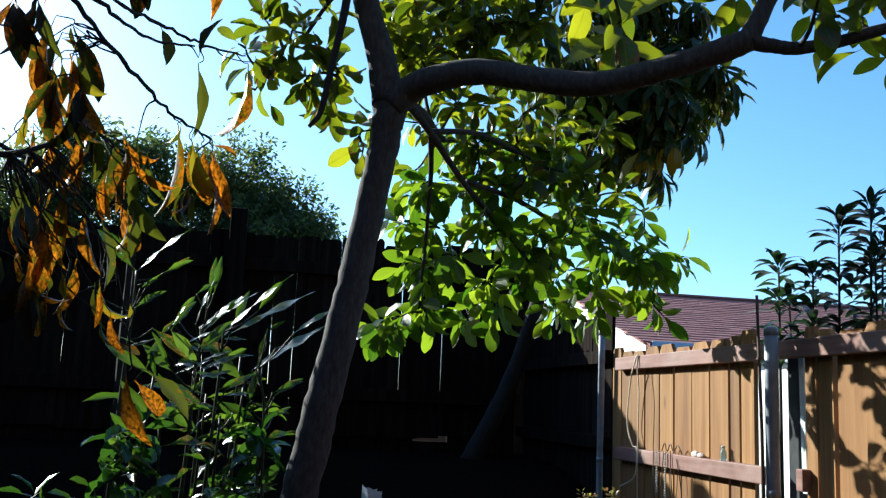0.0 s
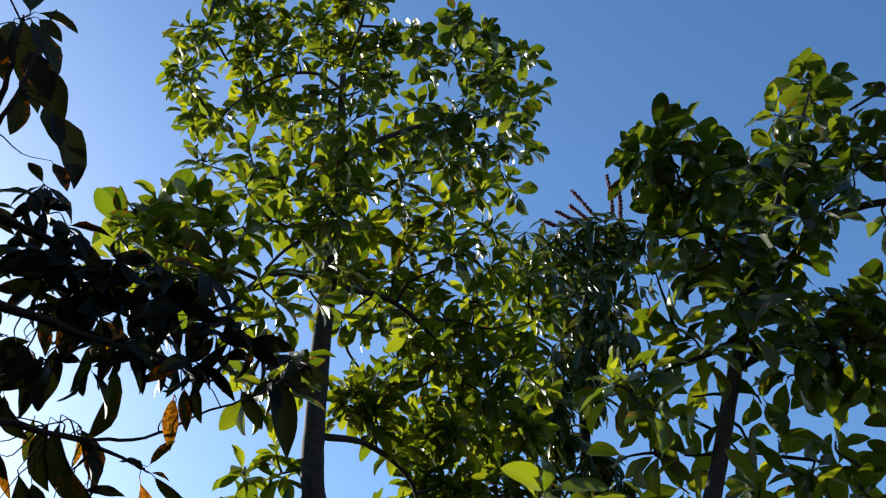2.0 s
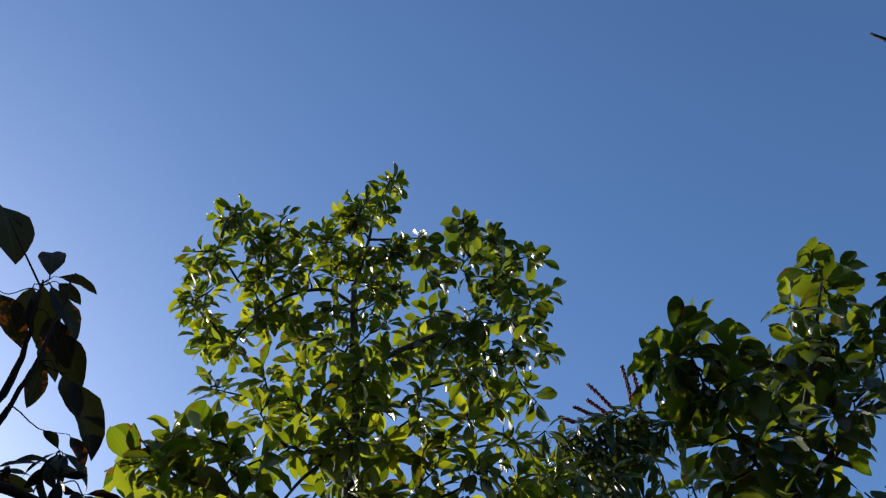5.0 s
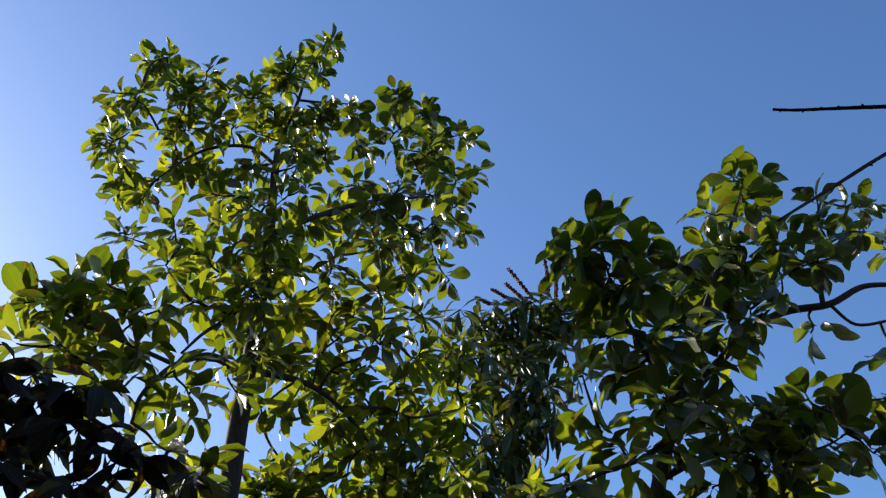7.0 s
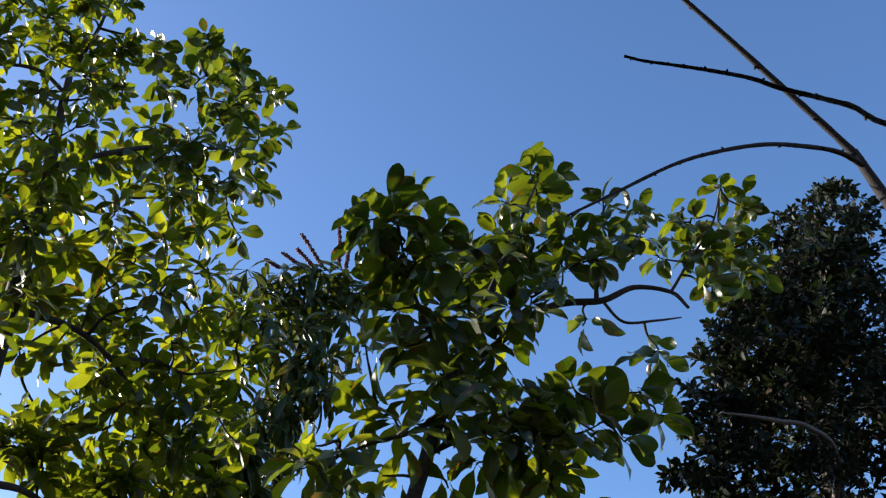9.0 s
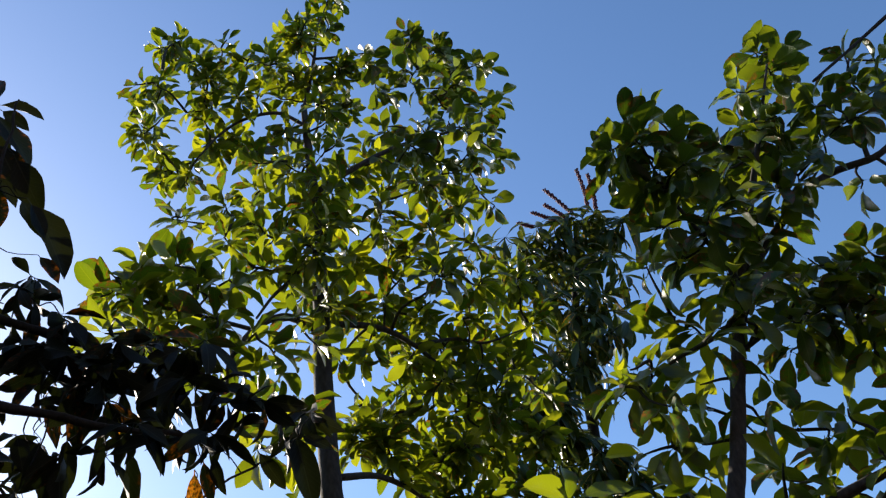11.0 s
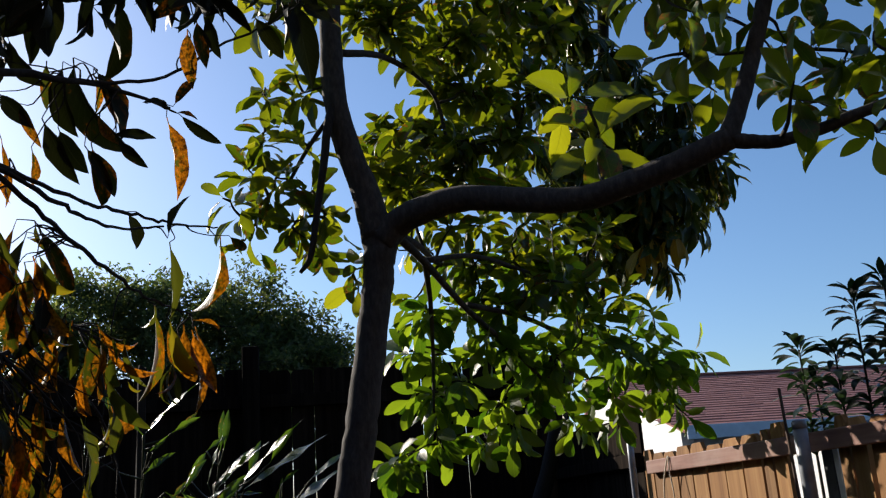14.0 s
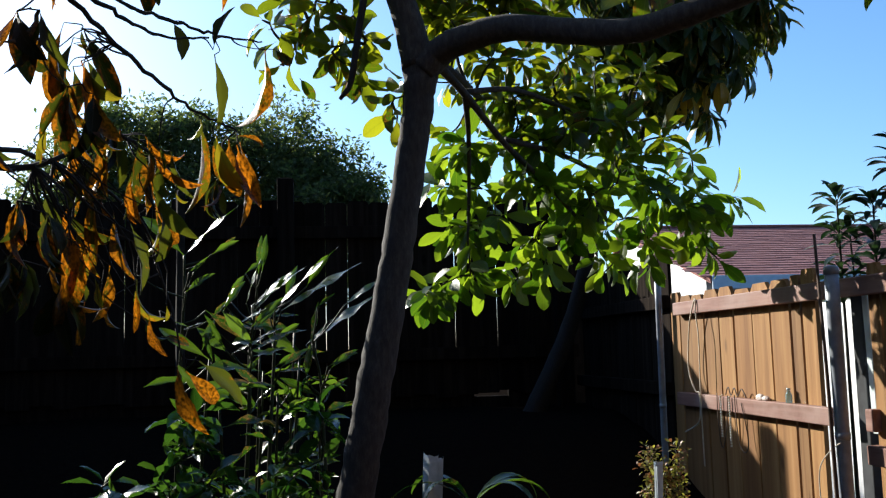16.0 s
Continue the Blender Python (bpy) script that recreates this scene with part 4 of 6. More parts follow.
def build_tall_tree():
    rng = random.Random(21)
    base = ground_height(0.02, 2.9)
    t = thing("tree", (0.02, 2.9, base), "tall grey-trunked tree with large glossy green leaves", "tree")
    nodes = []
    limb("trunk", [(0.0, 2.9, base - 0.1, 0.072), (0.07, 2.9, 0.9, 0.062), (0.138, 2.9, 1.22, 0.056), (0.190, 2.9, 1.50, 0.054), (0.255, 2.9, 1.83, 0.050),
                   (0.310, 2.9, 2.16, 0.048), (0.345, 2.9, 2.38, 0.049), (0.358, 2.9, 2.52, 0.058)], M_BARK, t, rng, 18, 10, 0.045, wander=0.0015)
    stem = [(0.352, 2.9, 2.50, 0.056), (0.320, 2.91, 2.66, 0.048), (0.268, 2.92, 2.82, 0.043), (0.232, 2.94, 3.02, 0.041), (0.228, 2.97, 3.30, 0.039),
            (0.235, 3.0, 3.7, 0.037), (0.252, 3.0, 4.1, 0.032), (0.258, 3.0, 4.55, 0.026), (0.25, 3.0, 5.0, 0.020), (0.245, 3.0, 5.25, 0.015)]
    nodes += limb("leader", stem, M_BARK, t, rng)[8:]
    side = [(0.36, 2.89, 2.49, 0.052), (0.408, 2.87, 2.54, 0.048), (0.47, 2.81, 2.562, 0.044), (0.60, 2.72, 2.573, 0.041), (0.75, 2.62, 2.532, 0.039), (0.903, 2.50, 2.492, 0.037),
            (1.03, 2.40, 2.505, 0.036), (1.17, 2.30, 2.54, 0.036), (1.262, 2.25, 2.575, 0.034)]
    low_nodes = limb("limb", side, M_BARK, t, rng)
    up = [(1.25, 2.252, 2.565, 0.030), (1.29, 2.25, 2.64, 0.026), (1.361, 2.25, 2.80, 0.0245), (1.46, 2.26, 3.05, 0.023), (1.574, 2.27, 3.317, 0.021),
          (1.69, 2.27, 3.58, 0.018), (1.87, 2.27, 3.94, 0.013), (2.06, 2.27, 4.33, 0.008), (2.20, 2.27, 4.62, 0.004)]
    right_nodes = limb("limb", up, M_BARK, t, rng)
    out = [(1.255, 2.252, 2.57, 0.024), (1.32, 2.235, 2.558, 0.020), (1.389, 2.22, 2.554, 0.0185), (1.498, 2.19, 2.575, 0.017), (1.583, 2.15, 2.60, 0.016), (1.72, 2.08, 2.63, 0.013), (1.86, 2.03, 2.64, 0.007)]
    right_nodes += limb("limb", out, M_BARK, t, rng)
    for pts in ([(1.62, 2.27, 3.42, 0.017), (1.80, 2.25, 3.61, 0.017), (1.94, 2.20, 3.74, 0.016), (2.12, 2.20, 3.87, 0.015), (2.25, 2.10, 3.85, 0.013), (2.39, 2.05, 3.92, 0.011), (2.53, 2.00, 3.90, 0.009), (2.54, 1.95, 3.79, 0.006)],
                [(2.25, 2.10, 3.85, 0.007), (2.33, 2.10, 3.77, 0.006), (2.50, 2.10, 3.82, 0.005), (2.66, 2.10, 3.88, 0.003)],
                [(2.24, 2.12, 3.86, 0.010), (2.33, 2.15, 4.14, 0.008), (2.44, 2.15, 4.43, 0.006), (2.55, 2.15, 4.60, 0.003)],
                [(2.53, 2.00, 3.90, 0.007), (2.72, 2.00, 4.14, 0.006), (2.94, 2.00, 4.41, 0.005), (3.11, 2.00, 4.72, 0.003)],
                [(1.58, 2.27, 3.32, 0.010), (1.46, 2.27, 3.22, 0.008), (1.31, 2.27, 3.15, 0.006), (1.19, 2.27, 3.08, 0.003)],
                [(1.50, 2.26, 3.14, 0.009), (1.69, 2.20, 3.23, 0.008), (1.84, 2.20, 3.22, 0.006), (1.95, 2.20, 3.20, 0.003)],
                [(1.62, 2.27, 3.42, 0.010), (1.52, 2.22, 3.62, 0.008), (1.45, 2.20, 3.81, 0.006), (1.43, 2.20, 4.08, 0.003)]):
        right_nodes += limb("branch", pts, M_BARK, t, rng, 8)
    stub = [(0.235, 2.93, 3.03, 0.016), (0.20, 2.88, 2.877, 0.014), (0.186, 2.86, 2.762, 0.013), (0.161, 2.86, 2.61, 0.011), (0.134, 2.86, 2.444, 0.010), (0.100, 2.86, 2.387, 0.006)]
    limb("dead_stub", stub, M_DARKTWIG, t, rng, 8, label="broken dead hanging branch")
    for pts in ([(0.258, 3.0, 4.64, 0.015), (0.50, 3.0, 4.83, 0.013), (0.70, 3.05, 5.0, 0.011), (0.97, 3.1, 5.15, 0.008), (1.17, 3.15, 5.25, 0.005)],
                [(0.248, 3.0, 5.10, 0.011), (0.12, 3.0, 5.20, 0.009), (-0.04, 3.0, 5.16, 0.008), (-0.16, 3.0, 5.05, 0.006), (-0.26, 3.0, 4.89, 0.004)],
                [(0.24, 3.0, 3.86, 0.018), (0.10, 2.9, 3.87, 0.015), (-0.02, 2.8, 3.74, 0.011), (-0.10, 2.7, 3.54, 0.008), (-0.11, 2.65, 3.39, 0.005)],
                [(0.25, 3.0, 3.90, 0.016), (0.48, 3.1, 3.94, 0.013), (0.64, 3.2, 3.91, 0.011), (0.76, 3.3, 3.85, 0.009), (0.88, 3.4, 3.74, 0.006)],
                [(0.64, 3.2, 3.91, 0.009), (0.85, 3.3, 4.0, 0.008), (0.98, 3.3, 3.97, 0.006), (1.16, 3.3, 4.03, 0.003)],
                [(0.255, 2.98, 4.45, 0.011), (0.17, 2.9, 4.11, 0.009), (0.06, 2.85, 3.94, 0.007), (-0.01, 2.85, 3.83, 0.005)],
                [(0.245, 3.0, 5.22, 0.012), (0.32, 3.0, 5.63, 0.009), (0.35, 3.0, 5.89, 0.006), (0.42, 3.0, 6.12, 0.003)],
                [(-0.02, 2.8, 3.74, 0.009), (-0.25, 2.7, 3.76, 0.007), (-0.40, 2.7, 3.82, 0.006), (-0.53, 2.7, 3.96, 0.003)],
                [(0.25, 2.97, 3.2, 0.014), (0.45, 3.2, 3.3, 0.012), (0.65, 3.4, 3.25, 0.009), (0.72, 3.5, 3.0, 0.006)],
                [(0.24, 2.93, 2.98, 0.010), (0.14, 3.0, 2.86, 0.008), (0.06, 3.08, 2.74, 0.006)],
                [(0.40, 2.86, 2.51, 0.014), (0.5, 3.05, 2.52, 0.012), (0.62, 3.4, 2.55, 0.009), (0.72, 3.6, 2.6, 0.006)]):
        nodes += limb("branch", pts, M_BARK, t, rng, 8)
    poses = []
    twigs = Acc()
    # clumps of the crown: the wood they grow from, length of leaf, leaves to a twig, twigs to a square metre, how level
    # the leaves lie, lit or shaded leaf copy
    shaded_side = []
    for clumps, wood, size, leaves, thickness, level, into in (
            (CROWN_TOP, nodes, 0.105, (5, 8), 330, 0.7, poses), (CROWN_SIDE, nodes, 0.118, (4, 6), 230, 1.4, shaded_side), (CROWN_MIDDLE, nodes, 0.125, (5, 8), 240, 0.9, poses),
            (CROWN_FRONT, nodes, 0.125, (4, 6), 300, 0.9, poses), (CROWN_LEFT, nodes, 0.145, (4, 6), 150, 1.2, poses), (CROWN_LOW, nodes, 0.115, (5, 8), 260, 0.9, poses),
            (CROWN_BASE, nodes + low_nodes[10:], 0.115, (5, 8), 680, 0.9, poses), (CROWN_UNDER, nodes + low_nodes[10:], 0.115, (5, 8), 280, 0.9, poses), (CROWN_STUB, nodes, 0.12, (4, 7), 260, 0.9, poses),
            (CROWN_RIGHT, right_nodes, 0.138, (5, 7), 240, 1.6, shaded_side), (CROWN_RIGHT_UNDER, right_nodes, 0.145, (3, 5), 130, 1.4, poses), (CROWN_SKIRT, right_nodes, 0.14, (4, 6), 60, 1.4, poses),
            (CROWN_ARM, right_nodes, 0.12, (4, 6), 260, 1.4, shaded_side), (CROWN_ARM_LOW, right_nodes, 0.145, (4, 6), 150, 1.4, shaded_side), (LIMB_TUFTS, right_nodes + low_nodes[-8:], 0.145, (4, 6), 150, 1.0, poses)):
        tips = []
        for x, y, z, r in clumps:
            for _ in range(int(1.5 + thickness * r * r)):
                p = np.array([x, y, z]) + in_ball(rng, max(r - 0.35 * size, 0.35 * r))
                if not sunlit_gap(p):
                    tips.append(p)
        centre = np.mean([c[:3] for c in clumps], axis=0)
        for p, d, line in grow_twigs(wood, tips, rng, twigs):
            axis = unit(d + np.array([0, 0, 0.35]) + 0.3 * unit(p - centre))
            into += rosette(p, axis, rng.randint(*leaves), size, rng, (30, 105), 0.22, flat=level)
            for q in line[5:9:2]:
                if rng.random() < 0.5:
                    into += rosette(q, d, 1, size * 0.85, rng, (60, 80), 0.3)
    # the bright whorl that hangs in front of the long limb
    tips = [np.array([0.940, 2.55, 2.840]), np.array([0.990, 2.52, 2.700])]
    for (p, d, line), ax in zip(grow_twigs(low_nodes[8:], tips, rng, twigs), ((-0.15, -0.75, 0.3), (0.15, -0.8, 0.1))):
        poses += rosette(p, ax, 9, 0.185, rng, (50, 98), 0.15, flat=0.2)
    lay_leaves(poses, leaf_set(10, 0.45, rng, widest=0.55, droop=0.24, fold=0.36, stations=8, wave=0.11), M_AVO, t, rng, 180)
    # right-hand leaves, in the copy coloured for shade
    lay_leaves(shaded_side, leaf_set(8, 0.5, rng, widest=0.56, droop=0.22, fold=0.34, stations=8, wave=0.10), M_AVO_SHADED, t, rng, 120)
    # low hanging branches behind the trunk, with paler leaves
    wood = []
    for pts in ([(0.40, 2.87, 2.51, 0.016), (0.52, 3.05, 2.46, 0.013), (0.70, 3.28, 2.34, 0.011), (0.90, 3.42, 2.20, 0.009), (1.05, 3.48, 2.05, 0.006)],
                [(0.52, 3.05, 2.46, 0.012), (0.56, 3.25, 2.36, 0.009), (0.58, 3.4, 2.2, 0.007), (0.57, 3.4, 2.0, 0.005)],
                [(0.70, 3.28, 2.36, 0.011), (0.95, 3.45, 2.34, 0.010), (1.2, 3.58, 2.26, 0.008), (1.45, 3.65, 2.2, 0.005)],
                [(0.52, 3.06, 2.47, 0.011), (0.72, 3.2, 2.52, 0.009), (0.95, 3.42, 2.52, 0.007), (1.1, 3.5, 2.48, 0.005)]):
        wood += limb("branch", pts, M_BARK, t, rng, 8)
    tips, poses = [], []
    for cx, cy, cz, r in LOWER + LOWER_FAR:
        for _ in range(int(1.5 + 330 * r * r)):
            tips.append(np.array([cx, cy, cz]) + in_ball(rng, r * 0.9))
    for p, d, line in grow_twigs(wood, tips, rng, twigs, 0.0035):
        poses += rosette(p, unit(d + np.array([0, -0.2, 0.1])), rng.randint(5, 8), 0.125, rng, (35, 110), 0.5)
    lay_leaves(poses, leaf_set(8, 0.43, rng, widest=0.55, droop=0.2, fold=0.28, stations=8, wave=0.08), M_AVO_YOUNG, t, rng, 0)
    twigs.part("twigwork", M_TWIG, t, stuff=True)


build_tall_tree()

# ---- umbrella tree with drooping fingered leaves ----
UMBRELLA_TOP = [  # x, y, z, radius
    (1.80, 4.93, 5.91, 0.12), (2.00, 4.95, 6.03, 0.12), (2.13, 4.79, 5.90, 0.14), (2.36, 4.84, 6.05, 0.13), (1.77, 4.67, 5.50, 0.13), (2.03, 4.81, 5.64, 0.16),
    (2.35, 4.94, 5.84, 0.17), (2.52, 4.78, 5.95, 0.15), (2.31, 4.62, 5.49, 0.14), (1.90, 4.64, 5.26, 0.15), (2.14, 4.65, 5.30, 0.15), (2.37, 4.95, 5.36, 0.12),
    (2.02, 4.63, 5.01, 0.15), (1.90, 4.91, 5.23, 0.14), (2.15, 4.61, 4.89, 0.08), (1.96, 4.91, 4.97, 0.15), (2.03, 4.74, 4.79, 0.07), (1.76, 4.81, 4.80, 0.13),
    (1.95, 4.97, 4.72, 0.11), (1.68, 4.64, 4.42, 0.12),
]
UMBRELLA_LOW = [  # x, y, z, radius
    (2.06, 4.64, 5.17, 0.15), (2.17, 4.64, 4.96, 0.13), (1.91, 4.62, 4.79, 0.12), (1.96, 4.67, 4.61, 0.11), (1.73, 4.65, 4.52, 0.12), (1.75, 4.72, 4.33, 0.10),
    (1.88, 4.71, 4.09, 0.10), (2.02, 4.70, 4.12, 0.09), (2.07, 4.86, 3.94, 0.14), (2.26, 4.84, 3.84, 0.16), (2.16, 4.89, 3.65, 0.15), (2.30, 4.76, 3.55, 0.15),
    (2.45, 4.75, 3.46, 0.12), (2.11, 4.65, 3.31, 0.14), (2.37, 4.83, 3.29, 0.10), (2.27, 4.71, 3.06, 0.08), (2.07, 4.62, 3.04, 0.11), (1.97, 4.83, 3.15, 0.11),
    (2.10, 4.78, 2.90, 0.07), (1.85, 4.75, 3.33, 0.13), (1.63, 4.84, 4.09, 0.12), (1.67, 4.88, 3.82, 0.13), (1.36, 4.63, 3.51, 0.11), (1.71, 4.74, 3.47, 0.13),
]
UMBRELLA_MID = [  # x, y, z, radius
    (1.95, 4.91, 3.78, 0.12), (1.98, 4.76, 3.46, 0.12), (2.08, 4.66, 3.15, 0.11), (1.84, 4.71, 3.18, 0.11), (1.79, 4.92, 3.26, 0.12), (1.98, 4.68, 3.30, 0.13),
    (2.22, 4.63, 3.26, 0.10), (1.81, 4.66, 3.81, 0.11), (1.83, 4.87, 4.33, 0.10), (1.93, 4.84, 3.64, 0.12), (2.39, 4.77, 3.62, 0.09), (2.58, 4.90, 3.45, 0.07),
    (1.68, 4.93, 3.00, 0.10), (1.80, 4.74, 2.94, 0.08), (2.05, 5.00, 3.10, 0.10), (1.51, 4.84, 3.12, 0.10), (1.41, 4.71, 3.31, 0.11), (1.58, 4.83, 3.38, 0.11),
    (1.34, 4.79, 4.50, 0.14), (1.36, 4.79, 4.19, 0.13), (1.13, 4.69, 3.83, 0.13), (1.58, 4.67, 4.42, 0.14), (1.61, 4.93, 4.96, 0.15),
]
UMBRELLA = UMBRELLA_TOP + UMBRELLA_MID + UMBRELLA_LOW


def build_umbrella_tree():
    rng = random.Random(41)
    x, y = 1.30, 5.85
    t = thing("tree", (x, y, ground_height(x, y)), "dark umbrella tree with drooping fingered leaves and red flower spikes", "tree")
    # Trunk and limbs take the near-black bark to hold the enclosed spot's shade.
    nodes = limb("trunk", [(x, y, ground_height(x, y) - 0.1, 0.075), (1.40, 5.82, 1.34, 0.062), (1.60, 5.75, 1.82, 0.052), (1.74, 5.4, 2.6, 0.046), (1.9, 5.0, 3.5, 0.04), (1.98, 4.92, 4.3, 0.035), (2.05, 4.86, 5.1, 0.03), (2.2, 4.8, 5.8, 0.022)], M_DARKTWIG, t, rng)
    nodes += limb("limb", [(1.75, 5.15, 2.6, 0.03), (1.86, 5.0, 2.85, 0.024), (2.0, 4.85, 3.15, 0.018)], M_DARKTWIG, t, rng, 8)
    nodes += limb("limb", [(1.9, 5.0, 3.5, 0.028), (2.02, 4.9, 3.7, 0.02), (2.15, 4.8, 3.85, 0.014)], M_DARKTWIG, t, rng, 8)
    stalks, poses = Acc(), []
    tips = []
    for cx, cy, cz, r in UMBRELLA:
        for _ in range(int(1.5 + (120 if cz > 4.7 else 340) * r * r)):
            tips.append(np.array([cx, cy, cz]) + in_ball(rng, r))
    for cx, cz in ((1.54, 5.70), (1.66, 5.80), (1.80, 5.82), (1.92, 5.92), (2.06, 5.95), (2.20, 6.00), (2.34, 6.02), (2.44, 5.98), (1.60, 5.55), (1.74, 5.62), (1.98, 5.72), (2.28, 5.85), (1.52, 5.42)):
        tips.append(np.array([cx, 4.75 + rng.uniform(-0.1, 0.1), cz]))
    for p, d, line in grow_twigs(nodes, tips, rng, stalks, 0.004, 0.08):
        count = rng.randint(7, 11)
        ax = unit(d + np.array([0, 0, 0.6]))
        poses += rosette(p, ax, count, 0.235 if p[2] > 4.7 else 0.215, rng, (60, 115), 0.55 if p[2] > 5.2 else 0.85, 0.004)
    lay_leaves(poses, leaf_set(6, 0.235, rng, widest=0.6, droop=0.45, fold=0.35), M_SCHEFF, t, rng, 250, "leaflet")
    old = []
    for at in ((2.00, 4.62, 2.98), (2.10, 4.58, 3.0), (1.94, 4.6, 2.94)):
        old += rosette(at, (0, -0.3, 0.4), 6, 0.19, rng, (80, 120), 0.9, 0.004)
    lay_leaves(old, leaf_set(3, 0.3, rng, widest=0.6, droop=0.35), M_YELLOW, t, rng, 40, "yellow_leaflet")
    # beaded flower spikes above the crown
    spikes = (((2.368, 6.10), (2.385, 6.54)), ((2.425, 6.10), (2.461, 6.49)), ((2.26, 6.05), (2.085, 6.34)), ((2.19, 6.04), (2.05, 6.185)), ((2.10, 6.03), (1.943, 6.112)), ((1.93, 5.97), (1.818, 6.012)))
    grow_twigs(nodes, [np.array([s[0], 4.75, s[1]]) for s, e in spikes], rng, stalks, 0.004, 0.08)
    for start, end in spikes:
        acc = Acc()
        start = np.array([start[0], 4.75, start[1]])
        d = np.array([end[0], 4.75, end[1]]) - start
        line = curve_points([start, start + np.array(d) * 0.5 + np.array([0.01, 0, -0.01]), start + np.array(d)], 14)
        tube(acc, line, np.linspace(0.005, 0.003, len(line)), 6)
        for j, q in enumerate(line[3:]):
            for s in range(3):
                a = s * 2.1 + j * 0.7
                o = q + 0.010 * np.array([math.cos(a), math.sin(a), 0.2])
                r = 0.0085 * rng.uniform(0.7, 1.3)
                tube(acc, [o - [0, 0, r], o - [0, 0, r * 0.5], o + [0, 0, r * 0.5], o + [0, 0, r]], [r * 0.3, r * 0.9, r * 0.9, r * 0.3], 6)
        acc.part("flower_spike", M_SPIKE, t, "dark red beaded flower spike")
    stalks.part("stalkwork", M_TWIG, t, stuff=True)


build_umbrella_tree()

# ---- the near drooping tree ----
DROOP_TOP = [  # x, y, z, radius
    (-0.44, 1.54, 2.98, 0.05), (-0.45, 1.52, 2.89, 0.05), (-0.37, 1.49, 2.85, 0.05), (-0.41, 1.52, 2.80, 0.06), (-0.34, 1.53, 2.77, 0.05), (-0.26, 1.51, 2.77, 0.04),
    (-0.39, 1.60, 2.75, 0.06), (-0.30, 1.56, 2.71, 0.05), (-0.24, 1.63, 2.79, 0.05), (-0.17, 1.63, 2.80, 0.04), (-0.34, 1.61, 2.66, 0.05), (-0.28, 1.69, 2.72, 0.06),
    (-0.20, 1.71, 2.77, 0.06), (-0.09, 1.52, 2.66, 0.05), (-0.05, 1.58, 2.66, 0.04), (-0.19, 1.49, 2.55, 0.04), (-0.14, 1.69, 2.68, 0.06), (-0.06, 1.72, 2.67, 0.04),
    (-0.35, 1.59, 2.55, 0.03), (-0.54, 1.64, 2.86, 0.08), (-0.48, 1.64, 2.67, 0.07), (-0.57, 1.66, 3.02, 0.06),
]
DROOP_MASS = [  # x, y, z, radius
    (-0.44, 1.61, 2.83, 0.06), (-0.35, 1.58, 2.79, 0.05), (-0.25, 1.58, 2.81, 0.05), (-0.17, 1.58, 2.80, 0.05), (-0.09, 1.57, 2.79, 0.05), (-0.43, 1.71, 2.80, 0.05),
    (-0.29, 1.55, 2.70, 0.05), (-0.24, 1.74, 2.82, 0.05), (-0.14, 1.69, 2.77, 0.05), (-0.06, 1.67, 2.77, 0.04), (-0.31, 1.69, 2.73, 0.03), (-0.22, 1.58, 2.62, 0.04),
    (-0.16, 1.68, 2.67, 0.04), (-0.09, 1.56, 2.58, 0.03), (-0.05, 1.63, 2.61, 0.03), (-0.02, 1.58, 2.66, 0.03), (0.03, 1.57, 2.64, 0.03), (0.09, 1.75, 2.74, 0.04),
    (0.14, 1.73, 2.70, 0.03), (0.10, 1.72, 2.66, 0.02), (-0.45, 1.75, 2.67, 0.05), (-0.42, 1.61, 2.52, 0.04), (-0.28, 1.56, 2.55, 0.03), (-0.57, 1.73, 2.81, 0.08),
    (-0.52, 1.64, 2.57, 0.07),
]
DROOP = DROOP_TOP + DROOP_MASS
# single leaves: stalk's end x, y, z, lean along x and z, length
SPRAY_TOP = [
    (-0.497, 1.28, 3.209, -0.17, 0.99, 0.122), (-0.491, 1.28, 3.219, 0.98, -0.22, 0.088), (-0.481, 1.28, 3.203, 0.75, -0.66, 0.069), (-0.509, 1.28, 3.206, 0.23, -0.97, 0.162),
    (-0.496, 1.28, 3.200, 0.55, -0.83, 0.155), (-0.436, 1.28, 3.065, 0.41, -0.91, 0.123), (-0.472, 1.28, 3.012, 0.64, -0.77, 0.080), (-0.410, 1.28, 2.947, 0.51, -0.86, 0.097),
    (-0.396, 1.28, 2.945, 0.50, -0.86, 0.161), (-0.450, 1.28, 2.989, 0.02, -1.00, 0.105), (-0.522, 1.28, 3.193, -0.04, -1.00, 0.107), (-0.360, 1.28, 2.801, 0.62, -0.78, 0.060),
    (-0.475, 1.28, 3.107, 0.43, -0.90, 0.124),
    (-0.674, 1.28, 3.460, 0.50, -0.87, 0.205), (-0.589, 1.28, 3.167, 0.55, -0.84, 0.129),
]
